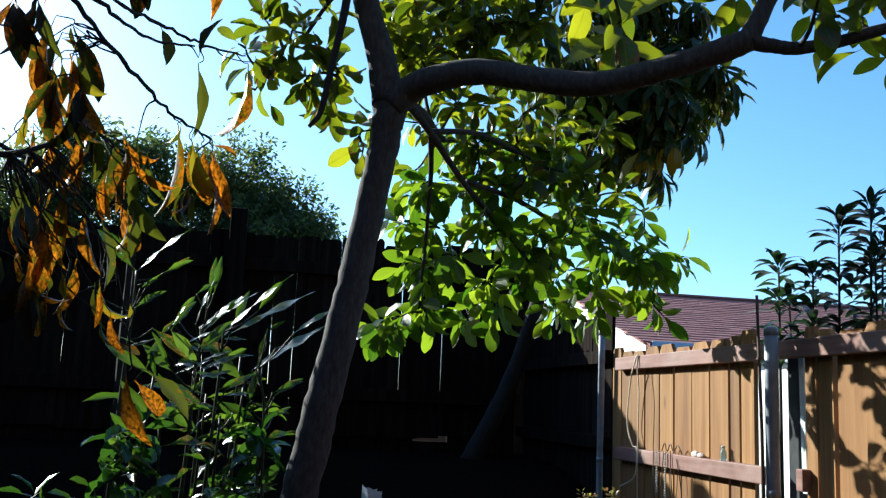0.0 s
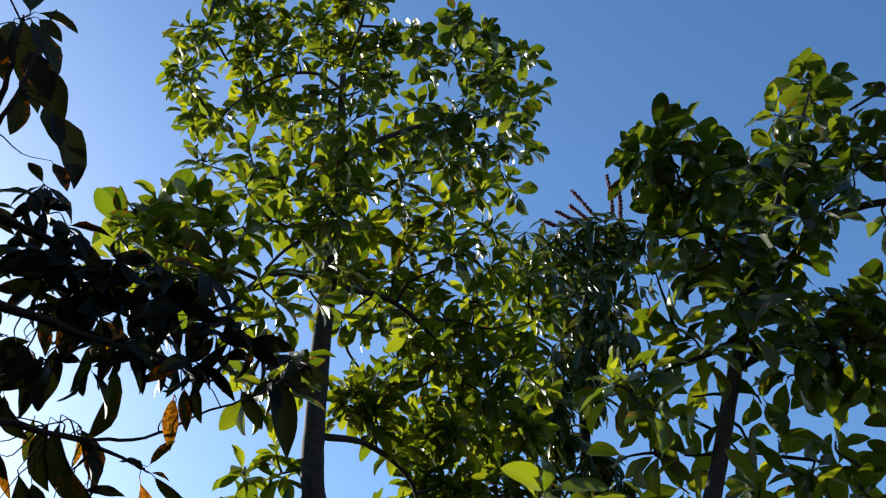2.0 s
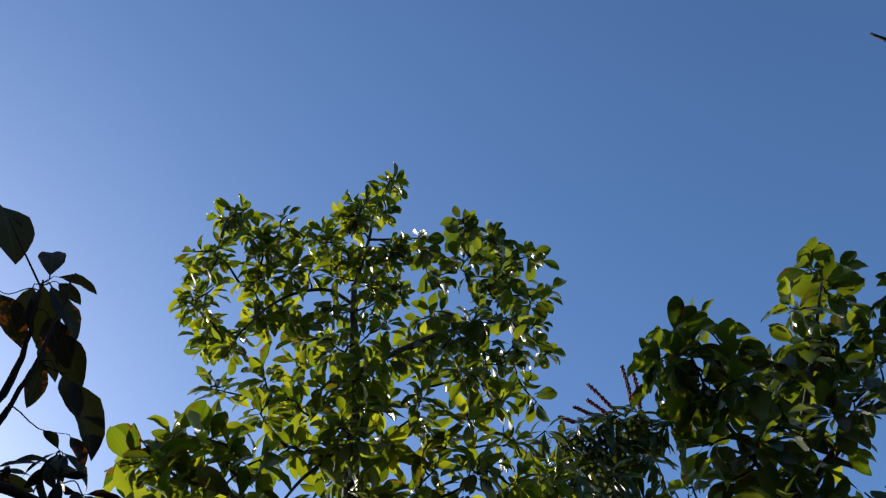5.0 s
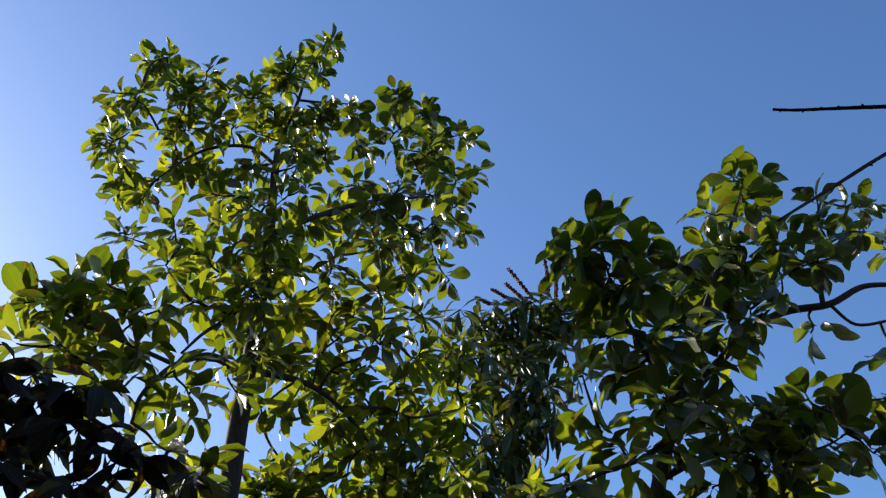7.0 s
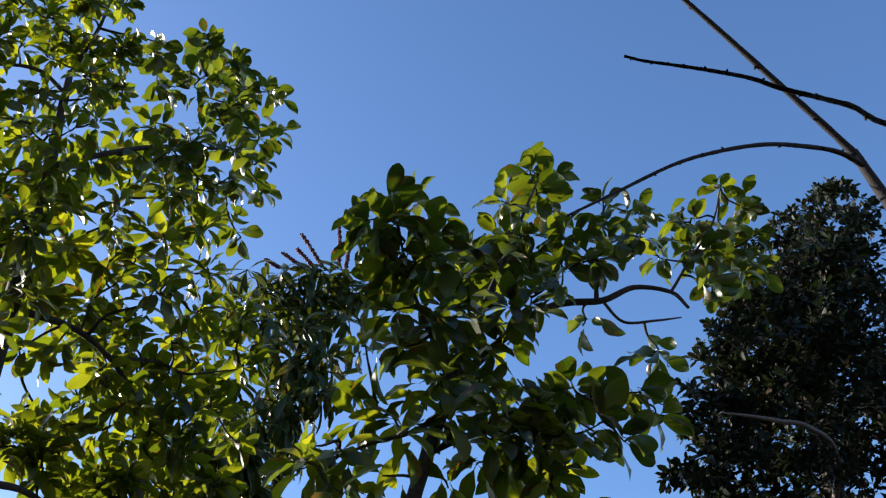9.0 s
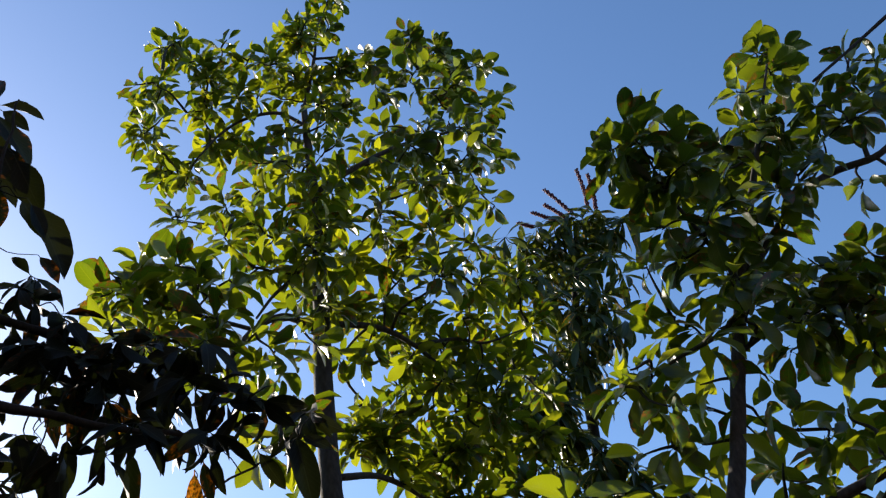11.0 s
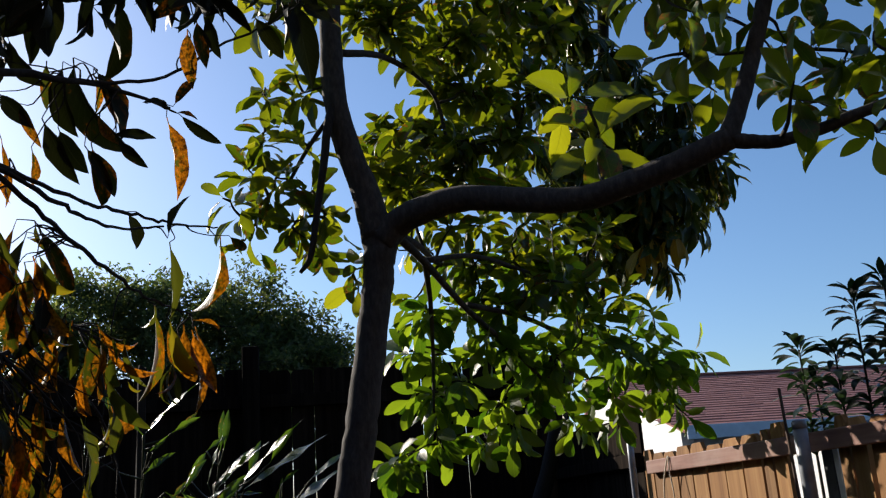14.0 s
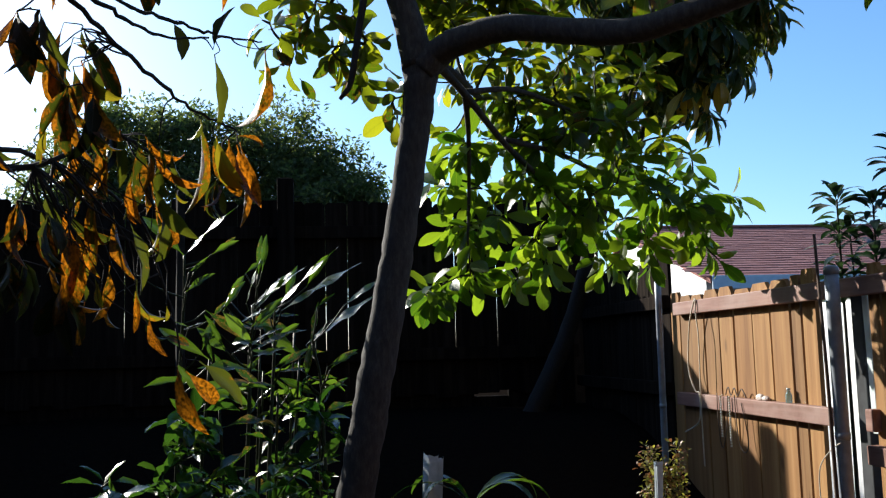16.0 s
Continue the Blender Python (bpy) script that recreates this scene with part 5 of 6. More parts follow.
SPRAY_DARK = [
    (-0.138, 1.65, 2.392, 0.59, 0.81, 0.063), (-0.143, 1.65, 2.387, -0.77, 0.64, 0.060), (-0.133, 1.65, 2.381, 0.98, -0.20, 0.037), (-0.128, 1.65, 2.378, 0.70, -0.72, 0.088),
    (-0.145, 1.65, 2.140, 0.27, 0.96, 0.079), (-0.040, 1.65, 2.143, 0.71, -0.70, 0.045), (-0.215, 1.65, 2.191, 0.52, -0.85, 0.071), (-0.245, 1.65, 2.624, 0.14, -0.99, 0.164),
    (-0.295, 1.65, 2.638, 0.01, -1.00, 0.091), (-0.360, 1.65, 2.647, 0.11, -0.99, 0.123), (0.006, 1.75, 2.639, 0.49, -0.87, 0.096), (0.086, 1.75, 2.681, 0.17, -0.99, 0.178),
    (0.058, 1.75, 2.682, 0.26, -0.97, 0.094), (-0.279, 1.65, 2.321, 0.19, -0.98, 0.119), (-0.290, 1.65, 2.316, 0.55, -0.84, 0.101), (-0.314, 1.65, 2.489, 0.09, -1.00, 0.194),
]
SPRAY_HANG = [
    (-0.351, 1.60, 2.347, 0.42, -0.91, 0.118), (-0.365, 1.60, 2.141, -0.20, -0.98, 0.124), (-0.349, 1.60, 2.153, 0.44, -0.90, 0.130), (-0.237, 1.60, 2.315, 1.00, -0.03, 0.069),
    (-0.228, 1.60, 2.309, 0.69, -0.72, 0.067), (-0.269, 1.60, 2.442, 0.64, -0.77, 0.115), (-0.073, 1.60, 2.555, 0.11, -0.99, 0.082), (-0.093, 1.60, 2.544, 0.17, -0.99, 0.083),
    (-0.415, 1.60, 2.503, 0.33, -0.95, 0.103), (-0.422, 1.60, 2.471, -0.17, -0.99, 0.074), (-0.395, 1.60, 2.614, -0.12, -0.99, 0.101), (-0.324, 1.60, 2.330, 0.35, -0.94, 0.087),
    (-0.320, 1.60, 2.455, -0.10, -1.00, 0.125), (-0.411, 1.60, 2.580, 0.46, -0.89, 0.115), (-0.254, 1.60, 2.419, 0.45, -0.89, 0.108), (-0.426, 1.60, 2.397, 0.61, -0.80, 0.081),
]
SPRAY_OLIVE = [
    (-0.348, 1.60, 2.456, -0.00, -1.00, 0.084), (-0.366, 1.60, 2.293, 0.22, -0.98, 0.081), (-0.108, 1.60, 2.522, -0.00, -1.00, 0.100), (-0.365, 1.60, 2.131, 0.95, -0.32, 0.037),
    (-0.061, 1.72, 2.164, 0.05, -1.00, 0.158), (-0.151, 1.72, 2.154, 0.15, -0.99, 0.126), (-0.393, 1.60, 2.375, 0.39, -0.92, 0.079), (-0.354, 1.60, 2.158, 0.27, -0.96, 0.058),
]
SPRAY_ORANGE = [
    (-0.150, 1.65, 2.371, 0.26, -0.97, 0.148), (-0.261, 1.60, 2.357, 0.39, -0.92, 0.063), (-0.385, 1.50, 2.267, 0.15, -0.99, 0.106), (-0.324, 1.50, 2.068, 0.29, -0.96, 0.084),
    (-0.365, 1.50, 2.220, -0.37, -0.93, 0.056), (-0.257, 1.60, 2.649, 0.27, -0.96, 0.079), (-0.268, 1.60, 2.431, 0.36, -0.93, 0.069),
]
LOW_ORANGE = [
    (-0.180, 1.75, 2.042, 0.09, -1.00, 0.177), (-0.151, 1.75, 2.011, 0.21, -0.98, 0.127), (-0.118, 1.80, 2.006, 0.25, -0.97, 0.117), (-0.269, 1.70, 2.002, 0.44, -0.90, 0.086),
    (-0.328, 1.50, 2.070, 0.34, -0.94, 0.101), (-0.368, 1.60, 1.831, 0.06, -1.00, 0.133), (-0.319, 1.60, 1.733, -0.13, -0.99, 0.040), (-0.281, 1.70, 1.736, 0.08, -1.00, 0.090),
    (-0.258, 1.70, 1.682, 0.14, -0.99, 0.072), (-0.290, 1.70, 1.926, -0.03, -1.00, 0.077), (-0.255, 1.70, 1.973, 0.50, -0.87, 0.111), (-0.310, 1.70, 2.012, -0.15, -0.99, 0.077),
    (-0.379, 1.50, 1.968, -0.09, -1.00, 0.058), (-0.248, 1.70, 1.868, 0.19, -0.98, 0.104),
    (-0.374, 1.60, 1.831, -0.23, -0.97, 0.044), (-0.357, 1.60, 1.823, 0.27, -0.96, 0.084), (-0.344, 1.60, 1.787, -0.18, -0.98, 0.091), (-0.346, 1.65, 1.792, -0.29, -0.96, 0.076),
    (-0.326, 1.60, 1.742, 0.24, -0.97, 0.053), (-0.271, 1.65, 1.722, 0.06, -1.00, 0.069), (-0.221, 1.65, 1.696, 0.19, -0.98, 0.032), (-0.249, 1.65, 1.664, 0.20, -0.98, 0.053),
    (-0.382, 1.65, 1.867, -0.18, -0.98, 0.061), (-0.336, 1.65, 1.828, 0.15, -0.99, 0.038), (-0.296, 1.70, 1.877, 0.13, -0.99, 0.035), (-0.223, 1.75, 1.907, 0.39, -0.92, 0.034),
    (-0.363, 1.40, 1.916, 0.34, -0.94, 0.030),
]
LOW_OLIVE = [
    (-0.155, 1.78, 2.028, 0.09, -1.00, 0.122), (-0.133, 1.80, 2.016, 0.04, -1.00, 0.120), (-0.321, 1.50, 2.077, 0.39, -0.92, 0.092), (-0.340, 1.70, 1.974, 0.01, -1.00, 0.096),
    (-0.278, 1.70, 2.002, -0.09, -1.00, 0.142), (-0.351, 1.50, 2.053, 0.05, -1.00, 0.094), (-0.340, 1.50, 2.061, 0.21, -0.98, 0.088), (-0.123, 1.85, 2.035, 0.99, -0.16, 0.062),
    (-0.253, 1.70, 1.911, 0.41, -0.91, 0.114), (-0.391, 1.70, 1.928, 0.23, -0.97, 0.067), (-0.348, 1.70, 1.956, -0.23, -0.97, 0.067), (-0.223, 1.70, 1.972, 0.22, -0.98, 0.088),
    (-0.241, 1.70, 1.953, -0.14, -0.99, 0.086), (-0.118, 1.85, 2.022, 0.21, -0.98, 0.153), (-0.169, 1.70, 2.029, -0.14, -0.99, 0.049),
    (-0.254, 1.74, 1.917, 0.34, -0.94, 0.061), (-0.325, 1.64, 1.959, 0.12, -0.99, 0.039), (-0.325, 1.63, 1.877, 0.21, -0.98, 0.038), (-0.232, 1.63, 1.966, 0.31, -0.95, 0.041),
    (-0.382, 1.67, 1.933, 0.38, -0.93, 0.026), (-0.361, 1.63, 1.902, -0.08, -1.00, 0.037), (-0.356, 1.63, 1.901, 0.26, -0.97, 0.039), (-0.358, 1.66, 1.910, 0.45, -0.90, 0.043),
    (-0.266, 1.75, 1.828, 0.41, -0.91, 0.044), (-0.362, 1.66, 1.747, 0.30, -0.95, 0.049), (-0.335, 1.68, 1.719, 0.38, -0.92, 0.033),
]
LOW_DARK = [
    (-0.354, 1.50, 2.131, -0.24, -0.97, 0.168), (-0.376, 1.50, 2.088, -0.03, -1.00, 0.111), (-0.303, 1.65, 1.996, 0.07, -1.00, 0.093), (-0.320, 1.65, 1.992, -0.14, -0.99, 0.102),
    (-0.255, 1.65, 1.986, 0.11, -0.99, 0.098), (-0.406, 1.65, 1.993, -0.04, -1.00, 0.100), (-0.372, 1.65, 1.993, -0.05, -1.00, 0.101), (-0.419, 1.65, 1.893, 0.16, -0.99, 0.108),
    (-0.343, 1.65, 1.891, -0.03, -1.00, 0.125), (-0.308, 1.65, 1.854, 0.15, -0.99, 0.108), (-0.384, 1.65, 1.857, 0.55, -0.84, 0.097), (-0.406, 1.65, 1.787, -0.04, -1.00, 0.103),
    (-0.314, 1.65, 1.766, -0.13, -0.99, 0.104), (-0.281, 1.65, 1.836, 0.32, -0.95, 0.114), (-0.353, 1.65, 1.706, -0.14, -0.99, 0.094), (-0.230, 1.65, 1.852, 0.20, -0.98, 0.092),
]
BANK_BROWN = [
    (-0.262, 2.40, 1.599, 0.78, -0.62, 0.152), (-0.314, 2.40, 1.590, 0.15, -0.99, 0.171), (-0.294, 2.40, 1.576, 0.72, -0.70, 0.135), (-0.353, 2.20, 1.701, 0.10, -0.99, 0.075),
    (-0.373, 2.20, 1.786, 0.02, -1.00, 0.103), (-0.353, 2.40, 1.663, 0.97, -0.25, 0.086), (-0.340, 2.20, 1.976, 0.40, -0.91, 0.149), (-0.437, 2.20, 1.739, -0.15, -0.99, 0.072),
]
DROOP_LOW = [
    (-0.37, 1.30, 2.06, 0.07), (-0.33, 1.40, 1.98, 0.06), (-0.41, 1.50, 1.87, 0.09), (-0.33, 1.70, 1.98, 0.06), (-0.27, 1.80, 1.97, 0.05), (-0.40, 1.60, 1.76, 0.08),
    (-0.16, 1.90, 1.98, 0.04), (-0.50, 1.5, 2.05, 0.12), (-0.55, 1.6, 1.75, 0.14),
]


def build_drooping_tree():
    rng = random.Random(51)
    x, y = -1.05, 1.55
    t = thing("tree", (x, y, ground_height(x, y)), "fruit tree with long drooping leaves coloured near-black as if backlit, some browned orange", "tree")
    limb("trunk", [(x, y, ground_height(x, y) - 0.1, 0.07), (-1.0, 1.55, 0.8, 0.055), (-0.98, 1.5, 1.4, 0.05), (-0.9, 1.48, 2.0, 0.04), (-0.78, 1.48, 2.5, 0.03), (-0.66, 1.45, 2.9, 0.016), (-0.58, 1.40, 3.02, 0.006)], M_BARK, t, rng)
    nodes, low = [], []
    for pts in ([(-0.78, 1.48, 2.5, 0.018), (-0.6, 1.5, 2.64, 0.014), (-0.42, 1.5, 2.62, 0.010), (-0.26, 1.52, 2.58, 0.007), (-0.12, 1.6, 2.6, 0.005)],
                [(-0.66, 1.45, 2.86, 0.016), (-0.5, 1.5, 2.84, 0.011), (-0.3, 1.58, 2.80, 0.008), (-0.08, 1.68, 2.78, 0.005), (0.03, 1.75, 2.74, 0.003)],
                [(-0.9, 1.48, 2.02, 0.016), (-0.65, 1.45, 2.28, 0.011), (-0.42, 1.42, 2.34, 0.008), (-0.27, 1.55, 2.39, 0.005), (-0.15, 1.70, 2.41, 0.0025)],
                [(-0.6, 1.45, 2.9, 0.010), (-0.52, 1.35, 2.98, 0.007), (-0.50, 1.28, 3.12, 0.004), (-0.51, 1.28, 3.19, 0.003)],
                [(-0.55, 1.38, 2.8, 0.008), (-0.47, 1.28, 2.9, 0.005), (-0.44, 1.25, 3.08, 0.003), (-0.44, 1.25, 3.2, 0.002)],
                [(-0.30, 1.53, 2.385, 0.004), (-0.17, 1.62, 2.43, 0.0032), (-0.05, 1.74, 2.57, 0.0026), (0.10, 1.80, 2.69, 0.002)]):
        nodes += limb("branch", pts, M_DARKTWIG, t, rng, 7, 6, 0.18, wander=0.002)
    for pts in ([(-0.75, 1.47, 2.5, 0.008), (-0.47, 1.36, 2.26, 0.006), (-0.322, 1.42, 2.137, 0.0042), (-0.279, 1.5, 2.101, 0.0038), (-0.227, 1.6, 2.067, 0.0033), (-0.191, 1.7, 2.052, 0.0028), (-0.136, 1.82, 2.044, 0.0022), (-0.122, 1.86, 2.046, 0.0015)],
                [(-0.40, 1.38, 2.20, 0.005), (-0.29, 1.42, 2.138, 0.0036), (-0.251, 1.5, 2.132, 0.003), (-0.218, 1.58, 2.139, 0.0025), (-0.156, 1.68, 2.171, 0.0018)],
                [(-0.38, 1.38, 2.19, 0.005), (-0.269, 1.45, 2.15, 0.0034), (-0.226, 1.52, 2.156, 0.003), (-0.17, 1.64, 2.171, 0.0026), (-0.124, 1.70, 2.181, 0.0022), (-0.067, 1.76, 2.193, 0.0014)],
                [(-0.9, 1.5, 1.9, 0.012), (-0.65, 1.55, 1.95, 0.008), (-0.45, 1.6, 1.92, 0.006), (-0.33, 1.7, 2.0, 0.004), (-0.27, 1.8, 1.99, 0.003)]):
        low += limb("branch", pts, M_DARKTWIG, t, rng, 7, 6, 0.22, wander=0.0016)
    bank = limb("branch", [(-0.65, 1.55, 1.95, 0.007), (-0.50, 1.9, 2.0, 0.005), (-0.38, 2.2, 1.93, 0.004), (-0.33, 2.35, 1.75, 0.003), (-0.30, 2.38, 1.61, 0.002)], M_DARKTWIG, t, rng, 7, 6, 0.2, wander=0.002)
    poses, twigs = [], Acc()
    olive, orange, single, high = [], [], [], []
    for clumps, wood, number in ((DROOP, nodes, 310), (DROOP_LOW, low, 150)):
        tips = []
        for cx, cy, cz, r in clumps:
            for _ in range(int(1.5 + number * r * r)):
                tips.append(np.array([cx, cy, cz]) + in_ball(rng, r * 0.8))
        for p, d, line in grow_twigs(wood, tips, rng, twigs, 0.0016, 0.2, 4):
            for _ in range(rng.randint(4, 6)):
                out = np.array([rng.gauss(0, 0.55), rng.gauss(0, 0.55), rng.uniform(-1.0, 0.1)]) if number > 200 else np.array([rng.gauss(0, 0.3), rng.gauss(0, 0.3), -1.0])
                up = np.array([rng.uniform(-1, 1), rng.uniform(-1.2, 0.4), 0.3])
                (poses if number > 200 or rng.random() < 0.25 else olive).append(leaf_pose(p, out, up, rng.uniform(0.07, 0.12)))
    # single leaves at the ends of short twigs
    for spray, wood, into in ((SPRAY_TOP, nodes, high), (SPRAY_DARK, nodes + low, single), (SPRAY_HANG, nodes + low, single), (SPRAY_OLIVE, nodes + low, olive), (SPRAY_ORANGE, nodes + low, orange),
                              (LOW_ORANGE, low, orange), (LOW_OLIVE, low, olive), (LOW_DARK, low, olive), (BANK_BROWN, bank, olive)):
        for sx, sy, sz, dx, dz, size in spray:
            grow_twigs(wood, [np.array([sx, sy, sz])], rng, twigs, 0.0014, 0.2, 4)
            turn = 0.5 if into is high else 1.3
            into.append(leaf_pose(np.array([sx, sy, sz]), np.array([dx, rng.uniform(-0.2, 0.2), dz]), np.array([rng.uniform(-turn, turn), -1.0, 0.2]), size * 1.12))
    twigs.part("twigwork", M_DARKTWIG, t, stuff=True)
    shapes = leaf_set(14, 0.33, rng, widest=0.47, droop=0.34, fold=0.35, twist=0.1, wave=0.10, tip=1.2, stations=8, spread=0.2, across=3)
    broad = leaf_set(14, 0.33, rng, widest=0.46, droop=0.42, fold=0.5, twist=0.25, wave=0.12, tip=1.25, stations=10, spread=0.25, across=5)
    curled = leaf_set(14, 0.25, rng, widest=0.44, droop=0.55, fold=0.6, twist=0.35, wave=0.16, tip=1.35, stations=11, spread=0.25, across=5)
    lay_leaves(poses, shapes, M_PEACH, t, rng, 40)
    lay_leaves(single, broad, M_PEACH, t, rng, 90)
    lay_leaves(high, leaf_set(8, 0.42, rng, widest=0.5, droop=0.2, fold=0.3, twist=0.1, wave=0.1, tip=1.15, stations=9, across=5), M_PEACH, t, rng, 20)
    lay_leaves(olive, curled, M_PEACH_BROWN, t, rng, 160)
    lay_leaves(orange, curled, M_PEACH_ORANGE, t, rng, 60)


build_drooping_tree()


# ---- ginger canes and low growth under the trees ----
# single leaves of the ginger: foot x, y, z, lean along x and z, length
GINGER_GLOSSY = [
    (-0.459, 3.52, 1.978, 0.71, 0.70, 0.215), (-0.228, 3.67, 1.801, 0.81, 0.59, 0.201), (-0.135, 3.54, 1.780, 0.70, 0.71, 0.263), (-0.108, 3.49, 1.771, 0.85, 0.53, 0.271),
    (0.014, 3.65, 1.669, 0.80, 0.60, 0.224), (0.121, 3.56, 1.789, 0.78, 0.62, 0.136), (-0.221, 3.57, 1.661, 0.89, 0.46, 0.102), (-0.210, 3.58, 1.778, 0.67, 0.74, 0.164),
    (-0.296, 3.61, 1.621, 0.90, 0.43, 0.107), (-0.243, 3.70, 1.632, 0.99, -0.15, 0.101), (-0.128, 3.64, 1.691, 0.99, 0.12, 0.087), (-0.156, 3.60, 1.753, 0.99, 0.12, 0.086),
    (-0.004, 3.62, 1.638, 0.14, 0.99, 0.138), (-0.265, 3.52, 1.728, 0.87, 0.49, 0.095), (-0.440, 3.52, 1.719, -0.93, 0.38, 0.050), (-0.208, 3.71, 1.443, 0.72, 0.70, 0.052),
    (-0.314, 3.51, 1.793, 0.48, 0.88, 0.082), (-0.238, 3.54, 1.800, 0.28, 0.96, 0.143), (-0.215, 3.58, 1.792, 0.71, 0.70, 0.152), (-0.213, 3.48, 1.629, 0.88, 0.47, 0.134),
    (-0.227, 3.56, 1.605, 0.97, 0.26, 0.111), (-0.124, 3.56, 1.547, 0.98, 0.18, 0.086), (-0.486, 3.67, 1.713, 0.93, 0.37, 0.080), (-0.307, 3.64, 1.772, 0.56, -0.83, 0.110),
    (0.060, 3.62, 1.734, 0.97, 0.26, 0.048), (-0.025, 3.68, 1.646, 0.75, 0.66, 0.114), (-0.337, 3.51, 1.699, -0.61, 0.79, 0.064), (-0.169, 3.67, 1.861, 0.79, 0.61, 0.093),
    (-0.458, 3.60, 1.869, 0.94, 0.35, 0.043), (-0.593, 3.37, 1.895, 0.97, 0.23, 0.028),
]
GINGER_GREEN = [
    (-0.201, 3.64, 1.918, 0.11, 0.99, 0.121), (-0.321, 3.55, 1.778, 0.52, 0.85, 0.11), (-0.363, 3.55, 1.986, 0.88, 0.48, 0.089), (-0.441, 3.52, 1.917, 0.80, 0.61, 0.059),
    (-0.469, 3.59, 1.986, -0.68, 0.74, 0.195), (-0.450, 3.50, 1.844, 0.81, 0.58, 0.101), (-0.400, 3.67, 1.785, 0.82, -0.57, 0.157), (-0.394, 3.52, 1.635, 0.35, 0.94, 0.101),
    (-0.144, 3.70, 1.566, 0.84, 0.54, 0.090), (-0.043, 3.66, 1.552, 0.53, 0.85, 0.072), (0.056, 3.53, 1.563, 0.89, 0.45, 0.103), (0.049, 3.53, 1.491, 0.99, 0.11, 0.067),
    (-0.155, 3.67, 1.462, 0.82, -0.58, 0.068), (-0.249, 3.54, 1.548, 0.71, 0.70, 0.058), (-0.301, 3.53, 1.621, -0.74, 0.67, 0.127), (-0.219, 3.54, 1.715, 0.71, 0.70, 0.136),
    (-0.180, 3.53, 1.918, 0.13, 0.99, 0.114), (-0.247, 3.61, 1.919, 0.80, 0.61, 0.072), (-0.316, 3.72, 1.824, 0.45, 0.89, 0.093), (-0.105, 3.71, 1.829, 0.35, 0.94, 0.113),
    (-0.020, 3.56, 1.859, 0.53, 0.85, 0.127), (-0.371, 3.63, 1.754, 0.64, 0.77, 0.070), (-0.324, 3.48, 1.777, 0.68, -0.73, 0.134), (-0.355, 3.51, 1.593, -0.28, 0.96, 0.086),
    (-0.025, 3.59, 1.521, 0.17, 0.99, 0.105), (-0.114, 3.55, 1.566, 0.80, 0.59, 0.100), (0.067, 3.61, 1.555, 0.79, 0.61, 0.106), (-0.229, 3.58, 1.551, 0.52, 0.86, 0.054),
    (0.066, 3.72, 1.470, 0.81, 0.59, 0.072), (-0.424, 3.53, 1.920, 0.64, 0.77, 0.061), (-0.350, 3.70, 2.016, 0.72, 0.69, 0.066), (-0.430, 3.64, 1.525, 0.93, -0.36, 0.182),
    (-0.205, 3.58, 1.715, 0.72, 0.69, 0.084), (-0.147, 3.62, 1.651, 0.75, 0.67, 0.111), (-0.312, 3.46, 1.640, -0.44, 0.90, 0.088), (-0.086, 3.59, 1.468, -0.69, 0.72, 0.087),
    (-0.180, 3.50, 1.497, -0.78, 0.63, 0.099), (-0.314, 3.67, 1.517, -0.44, 0.90, 0.093), (0.021, 3.47, 1.781, 0.80, 0.60, 0.063),
]
GINGER_CANES = [
    [(-0.25, 3.50, 0.0), (-0.24, 3.50, 1.06), (-0.23, 3.55, 1.40), (-0.23, 3.60, 1.64), (-0.21, 3.60, 1.78), (-0.20, 3.60, 1.91)],
    [(-0.48, 3.50, 0.0), (-0.48, 3.50, 1.07), (-0.48, 3.55, 1.41), (-0.48, 3.60, 1.63), (-0.47, 3.60, 1.83), (-0.47, 3.60, 1.99)],
    [(-0.16, 3.50, 0.0), (-0.16, 3.50, 1.06), (-0.15, 3.55, 1.40), (-0.14, 3.60, 1.64), (-0.14, 3.60, 1.78)],
    [(0.06, 3.50, 0.0), (0.05, 3.50, 1.05), (0.04, 3.55, 1.27), (0.03, 3.60, 1.51), (0.0, 3.60, 1.65)],
]


